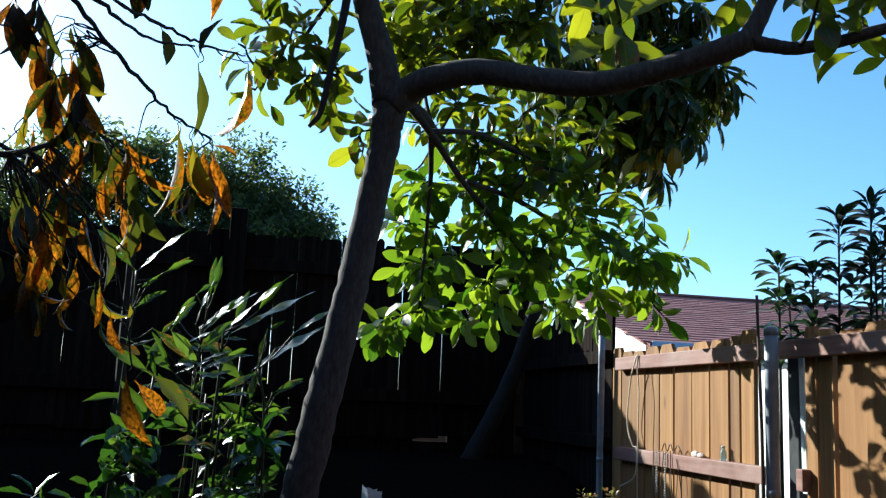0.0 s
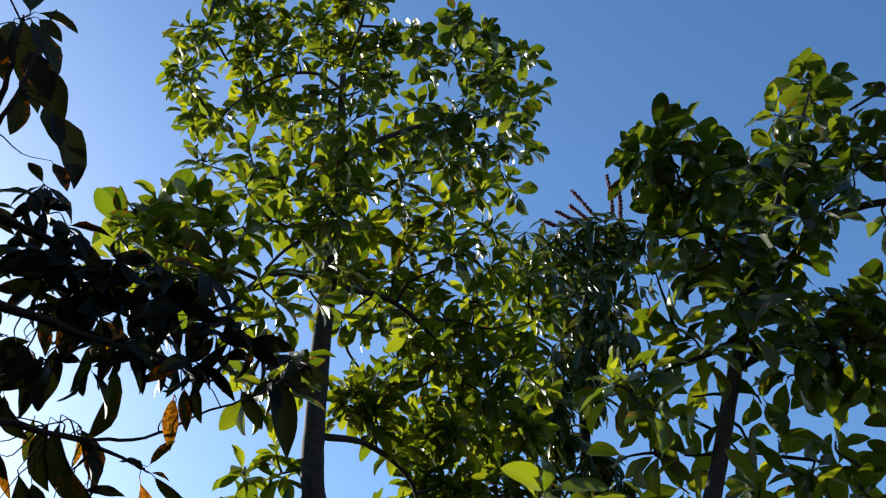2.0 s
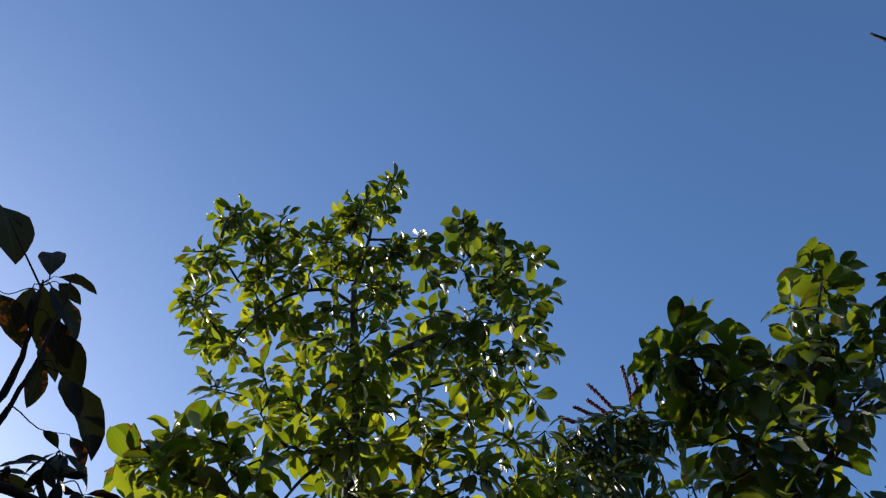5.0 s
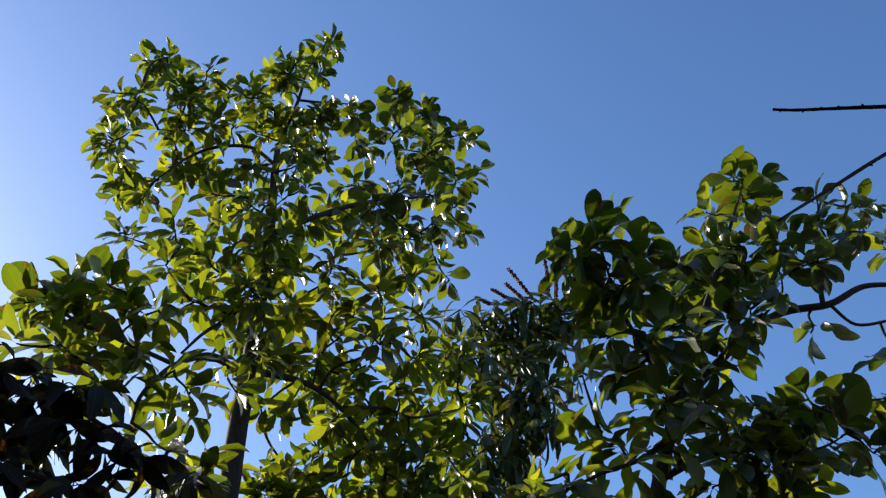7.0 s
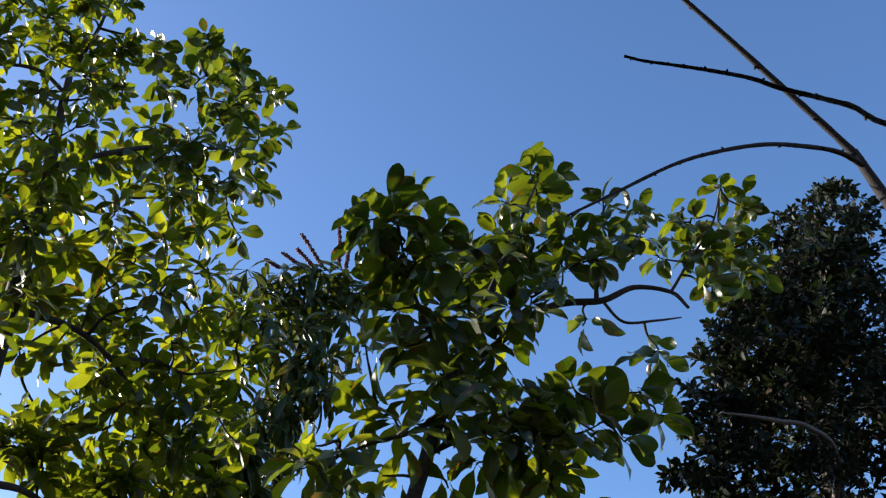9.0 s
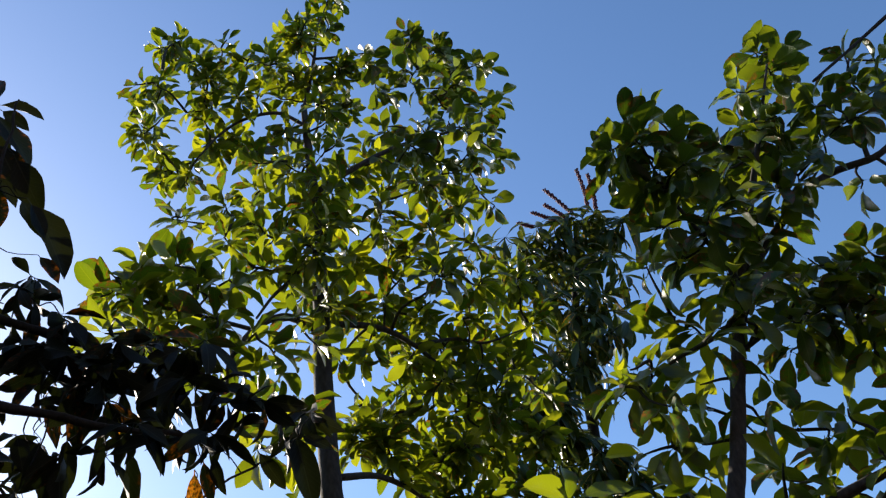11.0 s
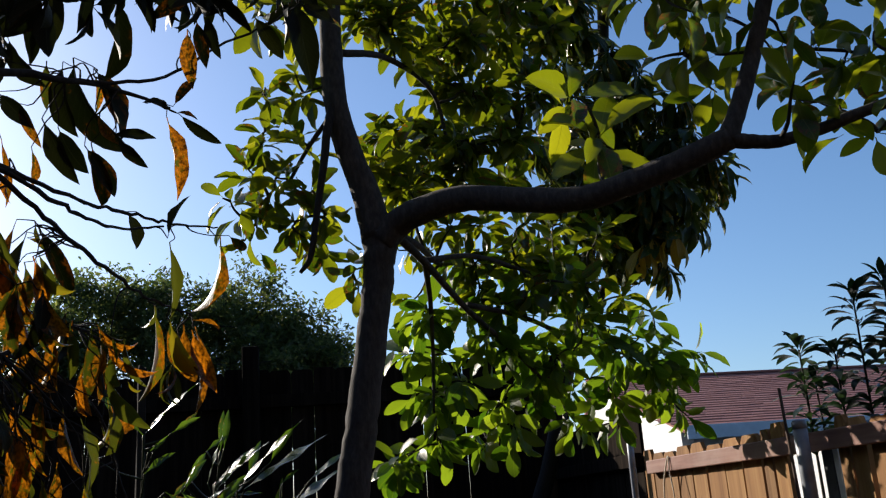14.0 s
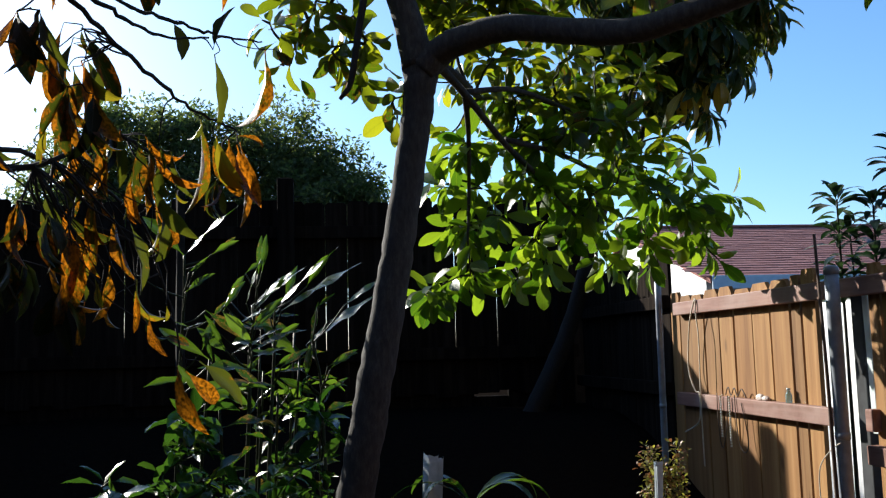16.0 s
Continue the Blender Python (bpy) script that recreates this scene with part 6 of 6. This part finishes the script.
def build_ginger(lines, glossy, green, seed, low):
    """One ginger plant: its cane, the long wavy leaves nearest to it, and shorter canes at its foot."""
    rng = random.Random(seed)
    x, y = lines[0][:2]
    g = ground_height(x, y)
    t = thing("ginger_plant", (x, y, g), "leafy ginger cane with shiny long green leaves", "plant", "ginger plants on the bank")
    pts = [(x, y, g - 0.03)] + lines[1:]
    poses, flat = [], []
    runs = [pts] + [[(x + dx, y + dy, ground_height(x + dx, y + dy) - 0.03), (x + dx * 1.4, y + dy * 1.2, 0.95), (x + dx * 2.2, y + dy * 1.5, top)] for dx, dy, top in low]
    for k, run in enumerate(runs):
        acc = Acc()
        line = curve_points(run, 6)
        tube(acc, line, np.linspace(0.010, 0.004, len(line)), 7)
        stem = acc.part("cane", M_CANE, t)
        if k == 0:
            main = stem
        else:
            for i, p in enumerate(line[len(line) // 2:]):
                ang = i * 2.6 + rng.uniform(-0.5, 0.5)
                poses.append(leaf_pose(p, np.array([math.cos(ang), math.sin(ang), rng.uniform(0.1, 0.9)]), np.array([-0.7 + rng.uniform(-0.3, 0.3), -0.4, 0.6]), rng.uniform(0.16, 0.26)))
    cane = curve_points(pts, 8)
    for rows, face in ((glossy, (-0.72, -0.40, 0.58)), (green, (0.1, -1.0, 0.35))):
        for sx, sy, sz, dx, dz, size in rows:
            # a thin sheath from the cane out to the leaf's foot
            foot = np.array([sx, sy, sz])
            near = cane[np.argmin(np.linalg.norm(cane - foot - [0, 0, -0.06], axis=1))]
            acc = Acc()
            tube(acc, curve_points([near, (near + foot) / 2 + [0, 0, -0.01], foot], 4), np.linspace(0.004, 0.0025, 9), 5)
            acc.part("sheath", M_CANE, main)
            up = np.array(face) + np.array([rng.uniform(-0.14, 0.14) for _ in range(3)])
            (flat if rows is glossy else poses).append(leaf_pose(foot, np.array([dx, rng.uniform(-0.25, 0.1), dz]), up, size * 1.25))
    lay_leaves(flat, leaf_set(8, 0.21, rng, widest=0.42, droop=0.06, fold=0.10, twist=0.02, wave=0.22, stations=12, tip=1.3, across=5), M_GINGER, t, rng, 100)
    lay_leaves(poses, leaf_set(10, 0.25, rng, widest=0.45, droop=0.24, fold=0.5, twist=0.2, wave=0.26, stations=12, tip=1.3, across=5), M_GINGER, t, rng, 300)


def nearest_cane(row):
    return min(range(len(GINGER_CANES)), key=lambda i: min((row[0] - p[0]) ** 2 + (row[2] - p[2]) ** 2 for p in GINGER_CANES[i][1:]))


LOW_CANES = [[(0.03, 0.1, 1.55), (-0.03, -0.1, 1.45), (0.02, 0.2, 1.65)], [(0.04, 0.1, 1.50), (0.06, -0.1, 1.6)], [(0.02, -0.12, 1.48), (0.05, 0.12, 1.6), (0.04, 0.2, 1.7)], [(-0.02, 0.12, 1.45), (-0.04, 0.2, 1.6)]]
for k, lines in enumerate(GINGER_CANES):
    build_ginger(lines, [r for r in GINGER_GLOSSY if nearest_cane(r) == k], [r for r in GINGER_GREEN if nearest_cane(r) == k], 40 + k, LOW_CANES[k])


def build_low_shrub(at, height, radius, seed, count, size=0.08):
    rng = random.Random(seed)
    x, y = at
    g = ground_height(x, y)
    t = thing("shrub", (x, y, g), "low leafy green undergrowth in deep shade", "shrub", "undergrowth")
    twigs, poses, tips = Acc(), [], []
    for _ in range(count):
        q = in_ball(rng, 1.0)
        tips.append(np.array([x + q[0] * radius, y + q[1] * radius, g + height * (0.3 + 0.7 * abs(q[2]))]))
    nodes = [np.array([x, y, g + s]) for s in np.linspace(0, height * 0.5, 5)]
    for p, d, line in grow_twigs(nodes, tips, rng, twigs, 0.003):
        poses += rosette(p, unit(d + np.array([0, 0, 0.5])), rng.randint(4, 7), size, rng, (35, 110), 0.35)
    twigs.part("stemwork", M_CANE, t, stuff=True)
    lay_leaves(poses, leaf_set(6, 0.5, rng, widest=0.42, droop=0.3, fold=0.3, wave=0.1), M_UNDER, t, rng, 90)


for at, height, radius, seed, count in (((0.0, 3.35), 1.0, 0.16, 1, 30), ((-0.30, 3.05), 0.98, 0.22, 2, 34), ((-0.62, 3.05), 0.90, 0.20, 3, 22), ((-0.1, 2.8), 0.85, 0.18, 5, 26), ((-0.42, 2.75), 0.85, 0.20, 6, 26), ((-0.40, 3.35), 1.0, 0.20, 7, 32), ((-0.85, 3.0), 0.85, 0.22, 9, 14)):
    build_low_shrub(at, height, radius, seed, count, 0.115)
for at, height, radius, seed, count in (((0.3, 3.8), 0.3, 0.2, 17, 16),):
    build_low_shrub(at, height, radius, seed, count, 0.05)


def build_arching_leaf(at, seed):
    """The low plant with arching strap leaves by the grey stake."""
    rng = random.Random(seed)
    g = ground_height(*at)
    t = thing("strap_plant", (*at, g), "low plant with arching shiny strap leaves", "plant")
    poses = [leaf_pose(np.array([*at, 1.10]), np.array([math.cos(a), math.sin(a) * 0.6, 1.1]), np.array([-math.cos(a), -math.sin(a), 0.8]), rng.uniform(0.3, 0.4)) for a in (0.1, 0.6, 2.2, 3.0, 4.1, 5.4)]
    acc = Acc()
    tube(acc, [(*at, g - 0.03), (*at, (g + 1.1) / 2), (*at, 1.11)], [0.026, 0.020, 0.012], 8)
    acc.part("stem", M_CANE, t)
    lay_leaves(poses, leaf_set(4, 0.12, rng, widest=0.4, droop=0.9, fold=0.3, stations=10), M_GINGER, t, rng, 60)


build_arching_leaf((0.52, 3.15), 3)


# ---- things behind the fences ----
def build_far_tree():
    rng = random.Random(61)
    at = (-1.5, 15.5)
    t = thing("tree", (*at, 0.0), "large dense dark tree beyond the back fence", "tree")
    nodes = limb("trunk", [(-1.5, 15.5, -0.1, 0.3), (-1.45, 15.4, 1.6, 0.25), (-1.3, 15.4, 3.0, 0.2), (-1.2, 15.3, 4.2, 0.1)], M_BARK, t, rng)
    for dx, dz in ((-2.2, 1.9), (-1.1, 2.4), (0.6, 2.2), (1.5, 1.6), (2.2, 1.0)):
        nodes += limb("limb", [(-1.4, 15.4, 2.2, 0.14), (-1.3 + dx * 0.5, 15.3, 2.6 + dz * 0.5, 0.09), (-1.2 + dx, 15.2, 2.6 + dz, 0.04)], M_BARK, t, rng, 8)
    poses, tips, twigs = [], [], Acc()
    for x, y, z, r in ((-2.86, 15.0, 4.85, 0.85), (-1.74, 15.0, 4.8, 0.8), (-0.62, 15.0, 4.75, 0.8), (0.25, 15.0, 4.3, 0.7), (0.68, 15.0, 4.05, 0.5), (-3.8, 15.0, 4.4, 0.8), (-0.6, 15.0, 3.7, 1.1),
                       (-2.2, 15.0, 3.7, 1.1), (-3.6, 15.2, 3.3, 1.1), (0.4, 15.2, 3.3, 0.8)):
        for _ in range(int(150 * r * r) + 20):
            q = in_ball(rng, r)
            tips.append(np.array([x, y, z]) + q * (1 + 0.25 * noise.noise(Vector(q * 3)) * 2))
    for p, d, line in grow_twigs(nodes, tips, rng, twigs, 0.008, 0.1, 3):
        for _ in range(55):
            o = np.array([rng.gauss(0, 0.12), rng.gauss(0, 0.12), rng.gauss(0.02, 0.09)])
            poses.append(leaf_pose(p + o, np.array([rng.uniform(-1, 1), rng.uniform(-1, 1), rng.uniform(-0.8, 1)]), np.array([rng.uniform(-1, 1), rng.uniform(-1, 1), 0.6]), rng.uniform(0.07, 0.14)))
    twigs.part("twigwork", M_DARKTWIG, t, stuff=True)
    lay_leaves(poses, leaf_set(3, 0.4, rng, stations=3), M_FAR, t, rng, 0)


build_far_tree()


def build_dense_tree():
    rng = random.Random(71)
    at = (4.9, 3.4)
    t = thing("tree", (*at, 0.0), "dense dark small-leaved tree with reddish tips", "tree")
    nodes = limb("trunk", [(4.9, 3.4, -0.1, 0.12), (4.85, 3.4, 1.5, 0.10), (4.8, 3.3, 3.0, 0.08), (4.85, 3.2, 4.5, 0.05), (5.2, 3.1, 6.0, 0.02)], M_BARK, t, rng)
    limb("dead_branch", [(4.75, 3.3, 3.75, 0.022), (4.25, 2.75, 3.87, 0.018), (3.90, 2.6, 3.885, 0.014), (3.70, 2.6, 3.88, 0.012), (3.52, 2.6, 3.87, 0.009), (3.31, 2.6, 3.85, 0.004)], M_BARE, t, rng, 8, label="pale bare dead branch")
    poses, tips, twigs = [], [], Acc()
    for x, y, z, r in ((4.85, 3.0, 5.15, 0.52), (4.15, 2.95, 4.50, 0.36), (3.66, 2.95, 4.10, 0.24), (5.7, 3.0, 6.15, 0.42), (4.8, 3.0, 4.5, 0.6), (5.2, 3.1, 5.6, 0.5), (4.2, 3.1, 3.9, 0.5),
                       (5.0, 3.2, 3.5, 0.6), (5.8, 3.2, 5.2, 0.7), (4.5, 3.2, 4.9, 0.4), (3.7, 3.1, 3.6, 0.4)):
        for _ in range(int(520 * r * r) + 20):
            tips.append(np.array([x, y, z]) + in_ball(rng, r))
    for p, d, line in grow_twigs(nodes, tips, rng, twigs, 0.004, 0.1, 4):
        for q in (p, line[-3], line[-5]):
            poses += rosette(q, unit(d + np.array([0, 0, 0.5])), 6, 0.07, rng, (25, 95), 0.1, 0.07)
    twigs.part("twigwork", M_DARKTWIG, t, stuff=True)
    lay_leaves(poses, leaf_set(4, 0.5, rng, stations=4), M_DENSE, t, rng, 200)


build_dense_tree()


def build_bare_tree():
    rng = random.Random(81)
    at = (3.7, 1.3)
    t = thing("tree", (*at, 0.0), "bare dormant tree with long dark knobbly twigs", "tree")
    limb("trunk", [(3.7, 1.3, -0.1, 0.07), (3.66, 1.32, 1.5, 0.06), (3.6, 1.4, 3.0, 0.045), (3.5, 1.5, 4.2, 0.03), (3.42, 1.5, 4.6, 0.02)], M_DARKTWIG, t, rng)
    runs = ([(3.44, 1.5, 4.55, 0.020), (3.34, 1.5, 4.67, 0.017), (3.1, 1.5, 4.91, 0.015), (2.82, 1.5, 5.18, 0.013), (2.56, 1.5, 5.41, 0.010), (2.47, 1.5, 5.49, 0.006)],
            [(3.46, 1.5, 4.5, 0.014), (3.29, 1.5, 4.54, 0.012), (2.98, 1.5, 4.45, 0.010), (2.74, 1.5, 4.35, 0.009), (2.48, 1.52, 4.22, 0.008), (2.24, 1.55, 4.08, 0.007), (1.95, 1.6, 3.87, 0.006), (1.70, 1.6, 3.67, 0.004)])
    for pts in runs:
        c = curve_points(pts, 8)
        acc = Acc()
        tube(acc, c[:, :3], c[:, 3] * np.array([rng.uniform(0.92, 1.08) for _ in c]), 8)
        for i in range(3, len(c) - 1, 4):
            o = unit(np.array([rng.uniform(-1, 1), rng.uniform(-1, 1), rng.uniform(-1, 1)]))
            tube(acc, [c[i, :3], c[i, :3] + o * c[i, 3] * 1.4, c[i, :3] + o * c[i, 3] * 2.1], [c[i, 3] * 0.8, c[i, 3] * 0.6, c[i, 3] * 0.2], 6)
        acc.part("branch", M_DARKTWIG, t)


build_bare_tree()


def build_bare_shrub():
    """The leafless shrub beside the camera, of which one thin knobbly twig comes into view."""
    rng = random.Random(83)
    at = (0.98, -0.10)
    g = ground_height(*at)
    t = thing("shrub", (*at, g), "leafless shrub with a thin dark knobbly twig", "shrub")
    limb("stem", [(*at, g - 0.05, 0.012), (0.97, -0.09, 0.8, 0.010), (0.92, -0.06, 1.6, 0.007), (0.80, -0.01, 2.0, 0.003)], M_DARKTWIG, t, rng, 8)
    c = curve_points([(0.80, -0.01, 2.0, 0.003), (0.62, 0.03, 2.02, 0.0018)] + TWIG[::-1], 6)
    acc = Acc()
    tube(acc, c[:, :3], c[:, 3] * np.array([rng.uniform(0.9, 1.1) for _ in c]), 8)
    for i in range(4, len(c) - 1, 3):
        o = unit(np.array([rng.uniform(-1, 1), rng.uniform(-1, 1), rng.uniform(-1, 1)]))
        tube(acc, [c[i, :3], c[i, :3] + o * c[i, 3] * 1.4, c[i, :3] + o * c[i, 3] * 2.1], [c[i, 3] * 0.8, c[i, 3] * 0.6, c[i, 3] * 0.2], 6)
    acc.part("twig", M_DARKTWIG, t)


TWIG = [(0.2940, 0.0870, 1.9260, 0.00046), (0.3020, 0.0870, 1.9280, 0.00052), (0.3120, 0.0850, 1.9290, 0.00059), (0.3280, 0.0830, 1.9320, 0.00067), (0.3470, 0.0830, 1.9380, 0.00076), (0.3610, 0.0830, 1.9400, 0.00085), (0.3750, 0.0820, 1.9420, 0.00094), (0.4020, 0.0840, 1.9520, 0.00109), (0.4670, 0.0860, 1.9720, 0.00138)]
build_bare_shrub()


def build_stem_shrub():
    rng = random.Random(91)
    t = thing("shrub", (2.5, 3.85, 0.0), "upright shrub with pointed leaves standing behind the board fence", "shrub")
    poses = []
    for x, y, top, lean in ((2.33, 3.92, 2.24, 0.0), (2.44, 3.82, 2.20, 0.02), (2.55, 3.78, 2.42, 0.03), (2.66, 3.7, 2.50, 0.05), (2.4, 3.95, 2.08, -0.03), (2.75, 3.75, 2.35, 0.06), (2.6, 3.6, 2.25, 0.0)):
        line = curve_points([(x - lean, y, 0.0), (x - lean * 0.6, y, top * 0.6), (x, y, top)], 14)
        acc = Acc()
        tube(acc, line, np.linspace(0.012, 0.004, len(line)), 7)
        acc.part("stem", M_TWIG, t)
        for i, p in enumerate(line):
            if p[2] < 1.7:
                continue
            for s in range(5):
                a = i * 2.4 + s * 1.57 + rng.uniform(-0.4, 0.4)
                q = p + np.array([0, 0, rng.uniform(0, 0.05)])
                poses.append(leaf_pose(q, np.array([math.cos(a), math.sin(a), rng.uniform(-0.1, 0.9)]), np.array([0, 0, 1.0]), rng.uniform(0.10, 0.17)))
        poses += rosette(line[-1], (0, 0, 1), 8, 0.12, rng, (10, 70), 0.0, 0.03)
    lay_leaves(poses, leaf_set(6, 0.31, rng, droop=0.3, fold=0.35, stations=7, tip=1.3), M_SHRUB, t, rng, 260)


build_stem_shrub()


# ---- small things ----
def build_small_plant():
    rng = random.Random(101)
    at = (1.24, 3.32)
    g = ground_height(*at)
    t = thing("shrub", (*at, g), "small bushy shrub with yellow-green and reddish leaves", "shrub")
    nodes = [np.array([*at, g + s]) for s in np.linspace(0, 0.6, 8)]
    twigs, poses, tips = Acc(), [], []
    tube(twigs, nodes, [0.008] * 8, 6)
    for _ in range(130):
        q = in_ball(rng, 1.0)
        tips.append(np.array([at[0] + q[0] * 0.09, at[1] + q[1] * 0.09, 1.0 + 0.24 * q[2]]))
    for _ in range(34):
        tips.append(np.array([at[0] + rng.choice((-0.05, 0.055)) + rng.gauss(0, 0.02), at[1] + rng.gauss(0, 0.04), rng.uniform(1.12, 1.27)]))
    for p, d, line in grow_twigs(nodes, tips, rng, twigs, 0.0016):
        poses += rosette(p, unit(d + np.array([0, 0, 0.7])), 7, 0.024, rng, (25, 90), 0.1, 0.03)
    twigs.part("stems", M_TWIG, t, stuff=True)
    lay_leaves(poses, leaf_set(4, 0.5, rng, stations=4), M_POTLEAF, t, rng, 150)


build_small_plant()


def build_stake(at, top, size, label, material, seed, lean=0.0):
    """A weathered split wooden stake with a rough top."""
    rng = random.Random(seed)
    g = ground_height(*at)
    t = thing("stake", (*at, g), label, "stake")
    bm = bmesh.new()
    box(bm, (-size[0] / 2, -size[1] / 2, -0.15), (size[0] / 2, size[1] / 2, top - g), 0.004)
    bmesh.ops.subdivide_edges(bm, edges=[e for e in bm.edges if abs(e.verts[0].co.z - e.verts[1].co.z) > 0.3], cuts=4)
    for v in bm.verts:
        v.co.x += rng.uniform(-0.003, 0.003)
        v.co.y += rng.uniform(-0.003, 0.003)
        if v.co.z > top - g - 0.02:
            v.co.z += rng.uniform(-0.03, 0.012)
    bmesh.ops.transform(bm, matrix=Matrix.Translation((*at, g)) @ pose(0, 0, 0, 0, lean, 20), verts=bm.verts)
    part("post", bm, material, t)


build_stake((0.35, 3.2), 1.262, (0.058, 0.04), "pale grey weathered square stake among the plants", M_DEADFLOWER, 1, 4)
build_stake((1.165, 3.22), 1.205, (0.028, 0.02), "split pale wooden stake beside the small shrub", M_DEADFLOWER, 2, 2)
build_stake((-0.63, 4.6), 2.40, (0.035, 0.035), "tall thin grey garden stake among the ginger canes", M_STAKE, 3, 0)


def strand(name, label, category, points, radius, material, steps=10, at=None):
    t = thing(name, at or points[0], label, category)
    acc = Acc()
    line = curve_points(points, steps)
    tube(acc, line, [radius] * len(line), 6)
    acc.part("cord", material, t)
    return t


strand("cable", "thin pale cable looped over the top rail", "cable",
       [(1.784, 4.27, 1.825), (1.78, 4.31, 1.76), (1.78, 4.345, 1.69), (1.78, 4.378, 1.502), (1.78, 4.316, 1.397), (1.782, 4.27, 1.382), (1.78, 4.262, 1.30), (1.78, 4.30, 1.24), (1.78, 4.46, 1.19)], 0.0035, M_CORD)
strand("cable", "thin pale cable hanging down from the top rail", "cable",
       [(1.784, 4.265, 1.825), (1.782, 4.262, 1.75), (1.78, 4.238, 1.635), (1.78, 4.248, 1.40), (1.78, 4.25, 1.25), (1.78, 4.245, 1.05)], 0.003, M_CORD)
strand("wire", "dark kinked wire lying along the middle rail", "wire",
       [(1.80, 4.02, 1.385), (1.80, 3.99, 1.42), (1.80, 3.965, 1.385), (1.80, 3.93, 1.418), (1.80, 3.90, 1.386), (1.80, 3.86, 1.416), (1.80, 3.835, 1.40), (1.80, 3.82, 1.382)], 0.0025, M_WIRE, 6)
strand("wire", "dark wire looped over the middle rail", "wire",
       [(1.786, 3.90, 1.39), (1.783, 3.89, 1.30), (1.783, 3.87, 1.19), (1.783, 3.82, 1.155), (1.784, 3.785, 1.19), (1.784, 3.80, 1.27), (1.786, 3.84, 1.36)], 0.0022, M_WIRE, 8)
strand("wire", "dark wire looped over the middle rail", "wire",
       [(1.786, 4.08, 1.39), (1.783, 4.075, 1.30), (1.783, 4.06, 1.18), (1.783, 4.03, 1.16), (1.784, 3.99, 1.25), (1.786, 3.97, 1.385)], 0.0022, M_WIRE, 8)
strand("wire", "thin pale wire bent out beside the steel pipe", "wire",
       [(1.70, 2.93, 1.28), (1.69, 2.98, 1.25), (1.69, 3.05, 1.19), (1.70, 3.08, 1.10), (1.71, 3.08, 1.0)], 0.002, M_CORD, 8)


def bead_string(y, seed, low):
    rng = random.Random(seed)
    t = thing("bead_string", (1.786, y, 1.38), "string of pearly beads hanging from the middle rail", "beads", "bead strings on the rail")
    acc = Acc()
    tube(acc, [(1.80, y, 1.384), (1.788, y, 1.386), (1.784, y, 1.37), (1.784, y - 0.005, low)], [0.001] * 4, 4)
    acc.part("thread", M_CORD, t)
    z, i = 1.378, 0
    ball = None
    while z > low:
        if ball is None:
            bm = bmesh.new()
            bmesh.ops.create_uvsphere(bm, u_segments=7, v_segments=5, radius=0.0052)
            ball = bpy.data.meshes.new("bead")
            bm.to_mesh(ball)
            bm.free()
            ball.materials.append(M_BEAD)
        ob = new("bead", ball)
        ob.matrix_basis = pose(1.782, y + rng.uniform(-0.001, 0.001), z)
        hang(ob, t)
        z -= 0.0115
        i += 1


bead_string(4.035, 1, 1.20)
bead_string(3.945, 2, 1.17)


def build_bottle():
    t = thing("bottle", (1.808, 3.464, 1.377), "small pale blue glass bottle standing on the rail", "bottle")
    acc = Acc()
    z = 1.378
    prof = ((0, 0.010), (0.002, 0.0125), (0.030, 0.0125), (0.038, 0.009), (0.042, 0.0065), (0.050, 0.0065), (0.052, 0.005))
    tube(acc, [(1.808, 3.464, z + h) for h, _ in prof], [r for _, r in prof], 14)
    glass = acc.part("glass", M_GLASS, t)
    acc = Acc()
    tube(acc, [(1.808, 3.464, z + 0.049), (1.808, 3.464, z + 0.056)], [0.0075, 0.0075], 12)
    acc.part("stopper", M_PALE, glass)


build_bottle()


def build_stone(at, size, seed):
    t = thing("stone", at, "rough brown and white stone on the rail", "stone")
    bm = bmesh.new()
    bmesh.ops.create_icosphere(bm, subdivisions=3, radius=1.0)
    for v in bm.verts:
        n = noise.noise(v.co * 2.2 + Vector((seed, 0, 0)))
        v.co *= 1 + 0.28 * n
        v.co = Vector((v.co.x * size[0], v.co.y * size[1], max(v.co.z, -0.6) * size[2]))
        v.co += Vector(at) + Vector((0, 0, size[2] * 0.6))
    part("lump", bm, M_SHELL, t, smooth=True)


build_stone((1.808, 3.70, 1.377), (0.013, 0.034, 0.016), 4)
build_stone((1.808, 3.655, 1.377), (0.011, 0.028, 0.012), 9)
